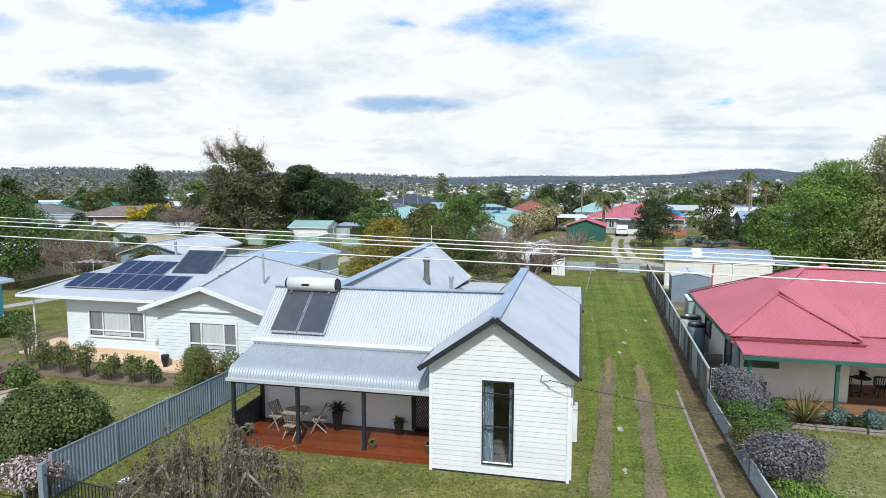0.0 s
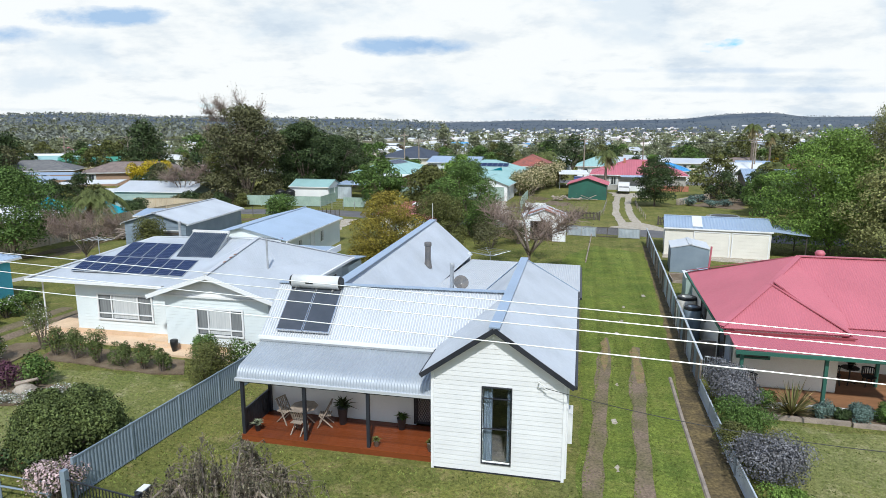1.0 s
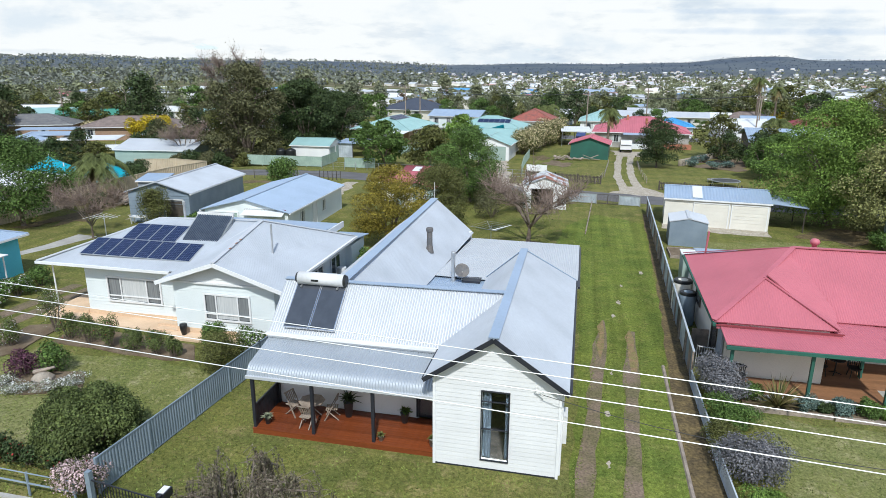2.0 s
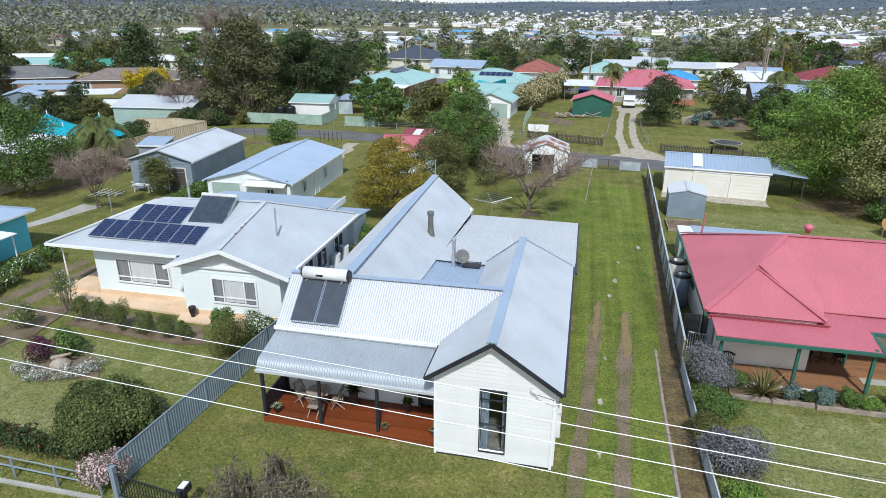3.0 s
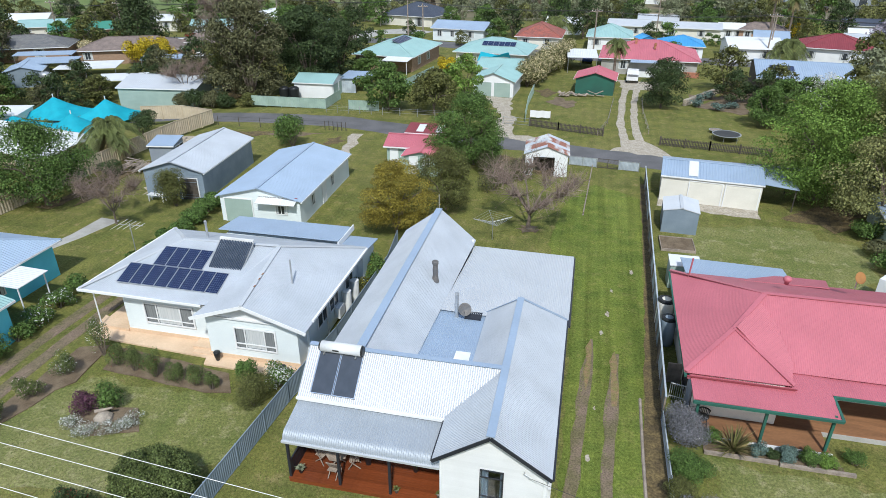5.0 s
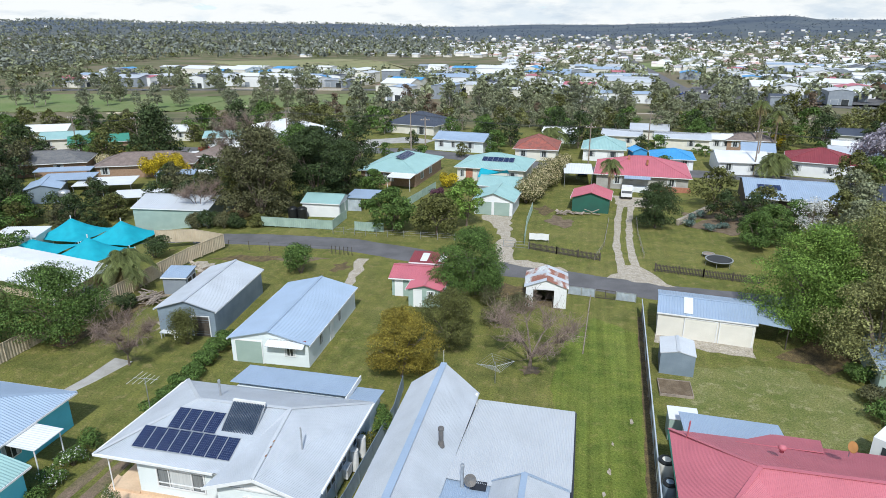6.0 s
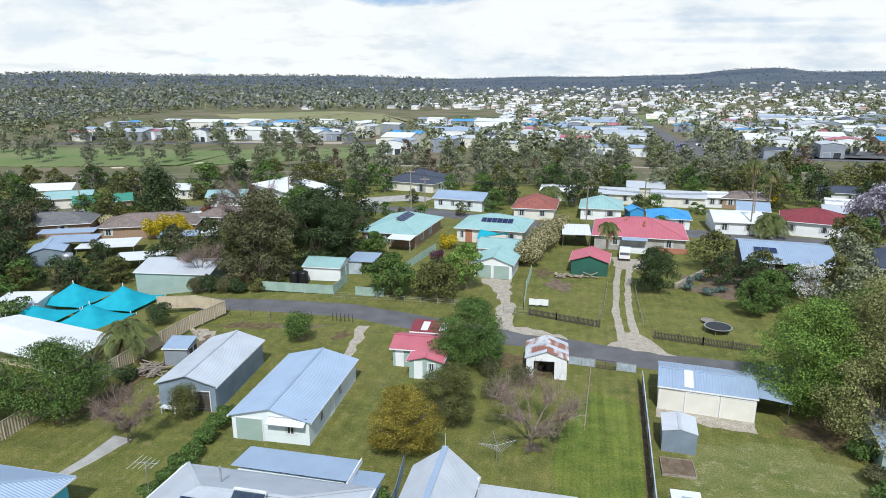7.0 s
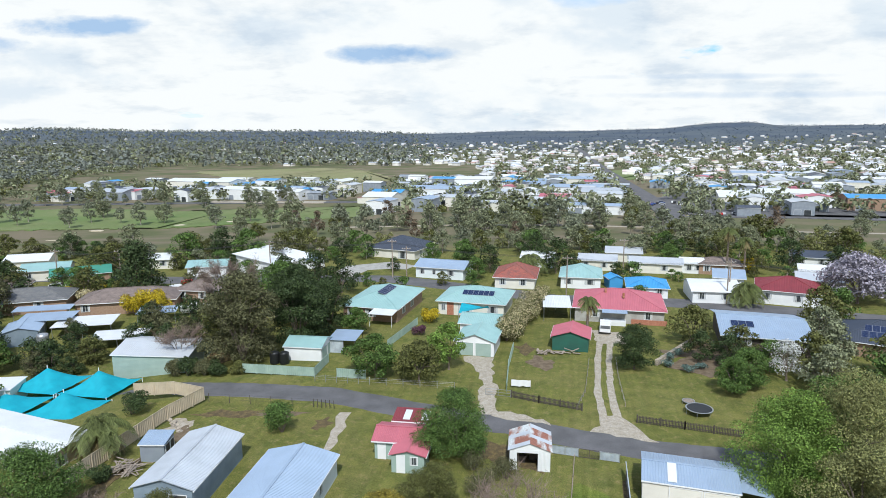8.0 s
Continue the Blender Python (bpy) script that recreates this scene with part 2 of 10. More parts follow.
M["fence_white"] = material("dusty_white_steel", (0.46, 0.51, 0.55), (0.33, 0.37, 0.41), scale=0.8, rough=0.55, fine=12, vary=0.1)
M["fence_sage"] = material("sage_steel", (0.33, 0.43, 0.37), (0.27, 0.36, 0.31), scale=0.8, rough=0.55, fine=12, vary=0.1)
M["fence_cream"] = material("cream_fence", (0.55, 0.46, 0.34), (0.46, 0.38, 0.28), scale=0.6, rough=0.6, fine=12, vary=0.1)
M["brick_tan"] = material("tan_brick", (0.29, 0.185, 0.125), (0.35, 0.24, 0.17), scale=3, rough=0.8, fine=14, vary=0.25, bump=0.3)
M["brick_red"] = material("red_brick", (0.36, 0.14, 0.09), (0.42, 0.19, 0.12), scale=3, rough=0.8, fine=14, vary=0.25, bump=0.3)
M["stone"] = material("stacked_stone", (0.42, 0.36, 0.29), (0.28, 0.24, 0.2), scale=2.5, rough=0.85, fine=14, vary=0.25, bump=0.6, each=0.3)
M["concrete"] = material("concrete", (0.40, 0.385, 0.36), (0.32, 0.305, 0.28), scale=0.8, rough=0.85, fine=18, vary=0.12, bump=0.15)
M["paving"] = material("ochre_paving", (0.68, 0.50, 0.345), (0.60, 0.43, 0.29), scale=0.7, rough=0.8, fine=12, vary=0.1)
M["deck"] = material("stained_deck", (0.20, 0.050, 0.016), (0.15, 0.038, 0.013), scale=1.5, rough=0.38, fine=20, vary=0.2, each=0.18, stretch=(0.3, 2, 1))
M["deck_worn"] = material("worn_deck", (0.30, 0.15, 0.075), (0.22, 0.11, 0.055), scale=1.5, rough=0.6, fine=20, vary=0.2, each=0.18, stretch=(0.3, 2, 1))
M["timber_grey"] = material("weathered_timber", (0.33, 0.27, 0.22), (0.22, 0.18, 0.15), scale=3, rough=0.8, fine=30, vary=0.25, bump=0.2, each=0.15)
M["timber_dark"] = material("dark_timber", (0.06, 0.05, 0.042), (0.09, 0.075, 0.06), scale=3, rough=0.8, fine=30, vary=0.25, each=0.2)
M["asphalt"] = material("asphalt", (0.135, 0.13, 0.135), (0.10, 0.097, 0.10), scale=0.35, rough=0.9, fine=8, vary=0.15, bump=0.15)
M["gravel"] = material("pale_gravel", (0.41, 0.36, 0.30), (0.33, 0.285, 0.22), scale=1.6, rough=0.95, fine=7, vary=0.4, bump=0.4)
M["soil"] = material("bare_soil", (0.085, 0.062, 0.032), (0.145, 0.105, 0.046), scale=1.6, rough=0.95, fine=9, vary=0.6, bump=0.5)
M["wheel_track"] = material("compacted_track", (0.190, 0.138, 0.100), (0.130, 0.112, 0.055), scale=0.8, rough=0.95, fine=12, vary=0.5, bump=0.35)
M["mulch"] = material("bark_mulch", (0.125, 0.088, 0.055), (0.18, 0.135, 0.09), scale=1.4, rough=0.95, fine=16, vary=0.35, bump=0.7)
M["sand"] = material("sand", (0.62, 0.54, 0.40), (0.55, 0.47, 0.34), scale=0.5, rough=0.95, fine=5, vary=0.1)
M["bark"] = material("bark", (0.12, 0.09, 0.07), (0.19, 0.155, 0.125), scale=2, rough=0.9, fine=12, vary=0.3, bump=0.6)
M["bark_pale"] = material("pale_gum_bark", (0.40, 0.36, 0.31), (0.24, 0.20, 0.17), scale=1.2, rough=0.85, fine=10, vary=0.2, bump=0.3)
M["twig"] = material("bare_twigs", (0.20, 0.145, 0.12), (0.28, 0.21, 0.18), scale=1, rough=0.9, fine=6, vary=0.2, island=0.3)
M["steel"] = material("galvanised_steel", (0.52, 0.53, 0.54), (0.42, 0.43, 0.44), scale=2, rough=0.4, metal=0.7, fine=20, vary=0.1)
M["stainless"] = material("stainless_steel", (0.72, 0.73, 0.75), (0.66, 0.67, 0.69), scale=2, rough=0.25, metal=0.9, fine=20, vary=0.04)
M["soot_and_unlit"] = material("sooty_iron_and_unlit_room", (0.13, 0.13, 0.135), (0.17, 0.155, 0.145), scale=3, rough=0.7, metal=0.3, fine=12, vary=0.2)
M["rust"] = material("rust", (0.24, 0.085, 0.035), (0.36, 0.19, 0.10), scale=3, rough=0.9, fine=20, vary=0.3)
M["wire"] = material("bright_wire", (0.86, 0.86, 0.84), (0.8, 0.8, 0.78), rough=0.35, metal=0.1, vary=0.02)
M["wire_dark"] = material("dark_wire", (0.03, 0.03, 0.03), rough=0.6)
M["cell"] = material("solar_cells", (0.010, 0.020, 0.062), (0.014, 0.027, 0.08), scale=4, rough=0.3, fine=30, vary=0.1, spec=0.08)
M["cell_line"] = material("cell_lines", (0.17, 0.20, 0.28), rough=0.4, vary=0.05)
M["collector"] = material("solar_collector", (0.055, 0.062, 0.075), (0.065, 0.072, 0.088), scale=2, rough=0.14, fine=30, vary=0.05, spec=0.6)
M["glass_dark"] = material("window_glass", (0.035, 0.042, 0.05), (0.06, 0.066, 0.072), scale=0.8, rough=0.06, fine=2, vary=0.1, spec=0.7)
M["curtain"] = material("net_curtain", (0.55, 0.56, 0.56), (0.44, 0.46, 0.47), scale=6, rough=0.9, fine=14, vary=0.1, stretch=(3, 3, 0.1))
M["curtain_blue"] = material("blue_grey_curtain", (0.13, 0.165, 0.21), (0.09, 0.12, 0.16), scale=6, rough=0.9, fine=14, vary=0.1, stretch=(3, 3, 0.1))
M["curtain_grey"] = material("grey_curtain", (0.21, 0.22, 0.225), (0.15, 0.16, 0.165), scale=6, rough=0.9, fine=14, vary=0.1, stretch=(3, 3, 0.1))
M["plastic_black"] = material("black_plastic", (0.016, 0.017, 0.018), rough=0.4, vary=0.05)
M["plastic_white"] = material("white_plastic", (0.78, 0.78, 0.77), rough=0.4, vary=0.03)
M["terracotta"] = material("terracotta", (0.38, 0.17, 0.09), rough=0.8, vary=0.12)
M["pot_grey"] = material("slate_pot", (0.055, 0.066, 0.08), (0.075, 0.086, 0.1), rough=0.55, vary=0.1)
M["dry_lawn"] = lawn("worn_lawn", (0.186, 0.186, 0.066), (0.120, 0.142, 0.042), (0.36, 0.32, 0.185), 0.0, 0.75)
M["lush_lawn"] = lawn("lush_lawn", (0.150, 0.180, 0.037), (0.090, 0.126, 0.027), (0.25, 0.22, 0.08), 0.17, 0.55)
M["orange_soil"] = material("orange_soil", (0.250, 0.160, 0.088), (0.180, 0.160, 0.058), scale=3.5, rough=0.95, fine=14, vary=0.4, bump=0.5)
M["tube_glass"] = material("dark_tube_glass", (0.032, 0.048, 0.08), (0.05, 0.068, 0.10), scale=3, rough=0.15, fine=20, vary=0.1, spec=0.7)
M["sail"] = material("turquoise_cloth", (0.012, 0.37, 0.49), (0.016, 0.43, 0.55), scale=0.8, rough=0.7, fine=30, vary=0.04, through_light=0.2)
M["cloth_white"] = material("white_cloth", (0.78, 0.78, 0.78), (0.72, 0.72, 0.73), rough=0.8, vary=0.05)
M["car_white"] = material("white_car_paint", (0.78, 0.78, 0.78), (0.74, 0.74, 0.75), rough=0.25, vary=0.02, spec=0.6)
M["tyre"] = material("tyre_rubber", (0.02, 0.02, 0.021), rough=0.8, vary=0.1)
M["red_paint"] = material("bright_red_paint", (0.55, 0.04, 0.035), rough=0.5, vary=0.05)
M["boat"] = material("white_hull", (0.76, 0.77, 0.78), rough=0.3, vary=0.03)
M["orange"] = material("orange_mesh", (0.34, 0.16, 0.05), rough=0.6, vary=0.1)
M["cover_far"] = material("far_walls", (0.62, 0.58, 0.52), (0.70, 0.68, 0.64), scale=0.02, rough=0.8, fine=0.3, vary=0.15, island=0.35)
M["roof_far"] = material("far_roofs", (0.72, 0.73, 0.75), (0.52, 0.55, 0.60), scale=0.012, rough=0.55, fine=0.4, vary=0.15, island=0.35, c3=(0.40, 0.24, 0.20), scale3=0.03)

LEAF = {
    "green": leaves("green_leaves", (0.074, 0.122, 0.030)),
    "bright": leaves("bright_green_leaves", (0.120, 0.190, 0.038), 0.42),
    "dark": leaves("dark_green_leaves", (0.040, 0.060, 0.022)),
    "bush": leaves("deep_olive_leaves", (0.080, 0.102, 0.032)),
    # leaf colour paled by the haze over the valley side
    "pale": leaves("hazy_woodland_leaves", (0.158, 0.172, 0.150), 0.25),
    "khaki": leaves("khaki_leaves", (0.165, 0.170, 0.064)),
    "ashy": leaves("ash_grey_leaves", (0.125, 0.112, 0.076)),
    "olive": leaves("olive_leaves", (0.090, 0.095, 0.030)),
    "gold": leaves("golden_olive_leaves", (0.185, 0.150, 0.026)),
    "yellow": leaves("yellow_leaves", (0.50, 0.38, 0.025)),
    "gum": leaves("gum_leaves", (0.165, 0.178, 0.104)),
    "grey": leaves("grey_green_leaves", (0.158, 0.172, 0.115)),
    "brown": leaves("brown_leaves", (0.088, 0.088, 0.042), 0.4),
    "rust": leaves("russet_leaves", (0.13, 0.095, 0.065)),
    "mauve": leaves("mauve_blossom", (0.36, 0.33, 0.385)),
    "lavender": leaves("lavender_grey_leaves", (0.130, 0.128, 0.136), 0.4),
    "cream": leaves("cream_blossom", (0.58, 0.50, 0.30)),
    "white": leaves("white_blossom", (0.72, 0.70, 0.66), 0.2),
    "pink": leaves("pale_pink_blossom", (0.56, 0.42, 0.42), 0.3),
    "red": leaves("red_blossom", (0.30, 0.03, 0.03), 0.3),
    "purple": leaves("purple_leaves", (0.085, 0.035, 0.055)),
    "palm": leaves("palm_fronds", (0.088, 0.104, 0.034), 0.4),
    "palm_dry": leaves("dry_fronds", (0.185, 0.15, 0.07), 0.4),
    "lawn": leaves("lawn_grass", (0.122, 0.148, 0.034), 0.4),
    # blue haze of distance mixed into this leaf colour
    "far": leaves("hazed_forest_leaves", (0.076, 0.098, 0.130), 0.15),
    "blue": leaves("blue_green_leaves", (0.10, 0.145, 0.125)),
}


# ---- builders ----
class Build:
    """Collects vertices and faces of one mesh."""

    def __init__(self):
        self.v, self.f = [], []

    def add(self, vs, fs):
        n = len(self.v)
        self.v += [tuple(p) for p in vs]
        self.f += [tuple(i + n for i in f) for f in fs]
        return self

    def box(self, x0, x1, y0, y1, z0, z1):
        return self.add([(x0, y0, z0), (x1, y0, z0), (x1, y1, z0), (x0, y1, z0), (x0, y0, z1), (x1, y0, z1), (x1, y1, z1), (x0, y1, z1)],
                        [(3, 2, 1, 0), (4, 5, 6, 7), (0, 1, 5, 4), (1, 2, 6, 5), (2, 3, 7, 6), (3, 0, 4, 7)])

    def beam(self, p, q, w, h=None):
        """A bar of rectangular section from p to q."""
        p, q = Vector(p), Vector(q)
        h = h or w
        d = (q - p).normalized()
        s = d.cross(Vector((0, 0, 1)))
        s = (s if s.length > 0.01 else Vector((1, 0, 0))).normalized() * w / 2
        u = s.cross(d).normalized() * h / 2
        c = [-s - u, s - u, s + u, -s + u]
        return self.add([p + o for o in c] + [q + o for o in c], [(3, 2, 1, 0), (4, 5, 6, 7), (0, 1, 5, 4), (1, 2, 6, 5), (2, 3, 7, 6), (3, 0, 4, 7)])

    def tube(self, p, q, r0, r1=None, n=8, caps=True):
        p, q = Vector(p), Vector(q)
        r1 = r0 if r1 is None else r1
        d = (q - p).normalized()
        s = d.cross(Vector((0, 0, 1)))
        s = (s if s.length > 0.01 else Vector((1, 0, 0))).normalized()
        u = d.cross(s)
        ring = [(math.cos(2 * math.pi * i / n), math.sin(2 * math.pi * i / n)) for i in range(n)]
        vs = [p + (s * c + u * e) * r0 for c, e in ring] + [q + (s * c + u * e) * r1 for c, e in ring]
        fs = [(i, (i + 1) % n, n + (i + 1) % n, n + i) for i in range(n)]
        if caps:
            fs += [tuple(range(n - 1, -1, -1)), tuple(range(n, 2 * n))]
        return self.add(vs, fs)

    def lathe(self, profile, n=14, at=(0, 0, 0)):
        """Rings of (radius, height) round a vertical axis."""
        vs, fs = [], []
        for r, z in profile:
            vs += [(at[0] + r * math.cos(2 * math.pi * i / n), at[1] + r * math.sin(2 * math.pi * i / n), at[2] + z) for i in range(n)]
        for k in range(len(profile) - 1):
            fs += [(k * n + i, k * n + (i + 1) % n, (k + 1) * n + (i + 1) % n, (k + 1) * n + i) for i in range(n)]
        fs += [tuple(range(n - 1, -1, -1)), tuple(range((len(profile) - 1) * n, len(profile) * n))]
        return self.add(vs, fs)

    def prism(self, pts, z0, z1):
        """A vertical prism over a plan polygon."""
        n = len(pts)
        return self.add([(x, y, z0) for x, y in pts] + [(x, y, z1) for x, y in pts],
                        [tuple(range(n - 1, -1, -1)), tuple(range(n, 2 * n))] + [(i, (i + 1) % n, n + (i + 1) % n, n + i) for i in range(n)])

    def slab(self, pts, thick):
        """A plate over any 3D polygon, thickened downwards."""
        n = len(pts)
        return self.add(list(pts) + [(x, y, z - thick) for x, y, z in pts],
                        [tuple(range(n)), tuple(range(2 * n - 1, n - 1, -1))] + [(i, n + i, n + (i + 1) % n, (i + 1) % n) for i in range(n)])

    def ribbed(self, pts, pitch=0.076, amp=0.009, thick=0.04, down=None):
        """A corrugated sheet over a convex, nearly flat 3D polygon; the ribs run down the slope."""
        P = [Vector(p) for p in pts]
        nrm = Vector((0, 0, 0))
        for a, b in zip(P, P[1:] + P[:1]):
            nrm += Vector(((a.y - b.y) * (a.z + b.z), (a.z - b.z) * (a.x + b.x), (a.x - b.x) * (a.y + b.y)))
        nrm.normalize()
        if nrm.z < 0:
            nrm.negate()
        d = Vector(down) if down else Vector((0, 0, -1))
        d = (d - nrm * d.dot(nrm)).normalized()
        s = nrm.cross(d)
        o = sum(P, Vector((0, 0, 0))) / len(P)
        uv = [((p - o).dot(s), (p - o).dot(d)) for p in P]
        us = [u for u, v in uv]
        lo, hi = min(us) + 1e-4, max(us) - 1e-4
        step = pitch / 4 if amp else (hi - lo)
        st = sorted([lo + (hi - lo) * i / max(1, round((hi - lo) / step)) for i in range(max(1, round((hi - lo) / step)) + 1)] + [u for u in us if lo < u < hi])
        top = []
        for u in st:
            hit = []
            for (u0, v0), (u1, v1) in zip(uv, uv[1:] + uv[:1]):
                if (u0 - u) * (u1 - u) <= 0 and abs(u1 - u0) > 1e-9:
                    hit.append(v0 + (v1 - v0) * (u - u0) / (u1 - u0))
            top.append((u, min(hit), max(hit), thick + amp * math.sin(2 * math.pi * u / pitch)))
        vs = []
        for u, a, b, h in top:
            vs += [o + s * u + d * a + nrm * h, o + s * u + d * b + nrm * h]
        self.add(vs, [(2 * i, 2 * i + 1, 2 * i + 3, 2 * i + 2) for i in range(len(top) - 1)])
        low = [o + s * u + d * v for u, v in uv]
        rim = [p + nrm * thick for p in low]
        n = len(P)
        return self.add(low + rim, [tuple(range(n))] + [(i, (i + 1) % n, n + (i + 1) % n, n + i) for i in range(n)])

    def clad(self, p, q, z0, z1, board=0.17, lip=0.018, out=None):
        """Lapped boards on a wall from p to q (plan points, outside on the right hand of the way)."""
        p, q = Vector((*p, 0)), Vector((*q, 0))
        d = (q - p).normalized()
        o = Vector((d.y, -d.x, 0))
        rows = max(1, round((z1 - z0) / board))
        vs = []
        for i in range(rows + 1):
            z = Vector((0, 0, z0 + (z1 - z0) * i / rows))
            vs += [p + z + o * 0.002, q + z + o * 0.002, p + z + o * lip, q + z + o * lip]
        fs = []
        for i in range(rows):
            k = 4 * i
            fs += [(k, k + 1, k + 3, k + 2), (k + 2, k + 3, k + 5, k + 4)]
        return self.add(vs, fs)

    def pipe(self, pts, r, n=5):
        """A round wire along points, as one skin."""
        P = [Vector(p) for p in pts]
        vs, fs = [], []
        for i, p in enumerate(P):
            d = (P[min(i + 1, len(P) - 1)] - P[max(i - 1, 0)]).normalized()
            s = d.cross(Vector((0, 0, 1)))
            s = (s if s.length > 0.01 else Vector((1, 0, 0))).normalized()
            u = d.cross(s)
            vs += [p + (s * math.cos(2 * math.pi * k / n) + u * math.sin(2 * math.pi * k / n)) * r for k in range(n)]
        for i in range(len(P) - 1):
            fs += [(i * n + k, i * n + (k + 1) % n, (i + 1) * n + (k + 1) % n, (i + 1) * n + k) for k in range(n)]
        return self.add(vs, fs)

    def fluted(self, p, q, z0, z1, pitch=0.13, amp=0.018):
        """An upright steel sheet with vertical ribs, closed at top and ends by its thickness."""
        p, q = Vector((*p, 0)), Vector((*q, 0))
        L = (q - p).length
        d = (q - p) / L
        o = Vector((d.y, -d.x, 0))
        n = max(2, round(L / pitch * 4))
        vs = []
        for i in range(n + 1):
            w = (0, 1, 1, 0)[i % 4] * amp
            b = p + d * (L * i / n)
            vs += [b + o * w + Vector((0, 0, z0)), b + o * w + Vector((0, 0, z1)), b + o * (w - 0.008) + Vector((0, 0, z1)), b + o * (w - 0.008) + Vector((0, 0, z0))]
        fs = []
        for i in range(n):
            k, m = 4 * i, 4 * i + 4
            fs += [(k, m, m + 1, k + 1), (k + 1, m + 1, m + 2, k + 2), (k + 2, m + 2, m + 3, k + 3)]
        return self.add(vs, fs)

    def mesh(self, name, mat, smooth=False):
        me = bpy.data.meshes.new(name)
        me.from_pydata(self.v, [], self.f)
        if mat:
            me.materials.append(mat)
        if smooth:
            me.shade_smooth()
        me.update()
        return me


def part(name, b, mat, parent=None, label="", smooth=False, at=None):
    """Links a build (or a finished mesh) as one mesh object under a thing or part."""
    me = b if isinstance(b, bpy.types.Mesh) else b.mesh(name, mat, smooth)
    ob = new(name, me)
    if parent is not None:
        ob.parent = parent
    if at is not None:
        ob.matrix_basis = at
    return tagged(ob, label)


def thing(name, m, label, category, group="", kind=""):
    ob = new(name)
    ob.empty_display_size = 0.3
    ob.matrix_basis = m
    return tagged(ob, label, category, group, kind)


LOT = pose(-0.35, 18, 0, 0, 0, -11)


def lot(a, b, z=0, rz=0):
    return LOT @ pose(a, b, z, 0, 0, rz)


def lot_xy(a, b):
    p = LOT @ Vector((a, b, 0))
    return p.x, p.y


# ---- ground ----
def hill(x, y):
    """Height of the land: level in the valley, with wooded hills far behind."""
    t = min(1.0, max(0.0, (y - 170) / 130)) * (1 - min(1.0, max(0.0, (y - 1500) / 1100)))
    z = -10.0 * t * t * (3 - 2 * t)
    z -= 3.4 * math.exp(-((x + 60) / 20) ** 2 - ((y - 90) / 20) ** 2) if y < 170 else 0.0
    r = math.hypot(x, y)
    s = x / max(y, 1.0)
    if y > 0 and r > 900:
        t = min(1.0, max(0.0, (r - 1900) / 2000))
        t = t * t * (3 - 2 * t)
        step = lambda v, lo, hi: (lambda q: q * q * (3 - 2 * q))(min(1.0, max(0.0, (v - lo) / (hi - lo))))
        crest = 57 + 17 * math.exp(-((s + 0.61) / 0.10) ** 2) - 19 * math.exp(-((s + 0.01) / 0.11) ** 2) - 8 * math.exp(-((s - 0.22) / 0.09) ** 2)
        crest += 30 * step(s, 0.33, 0.44) * (1 - step(s, 0.49, 0.52)) + 9 * step(s, 0.49, 0.53)
        crest += 2 * noise.noise(Vector((s * 7, 0.3, 0))) + 2.2 * noise.noise(Vector((s * 31, 1.3, 0)))
        t2 = min(1.0, max(0.0, (r - 950) / 900)) * max(0.0, min(1.0, (-s - 0.12) / 0.25))
        z += crest * t + 20 * t2 * (1 - t) * (0.8 + 0.5 * noise.noise(Vector((x * 0.002, y * 0.002, 4))))
    return z


def far(x, y):
    """Where a place plotted on a level plain lies on the lower valley floor."""
    k = 1.0
    for _ in range(12):
        k = (34 - hill(x * k, y * k)) / 34
    return x * k, y * k


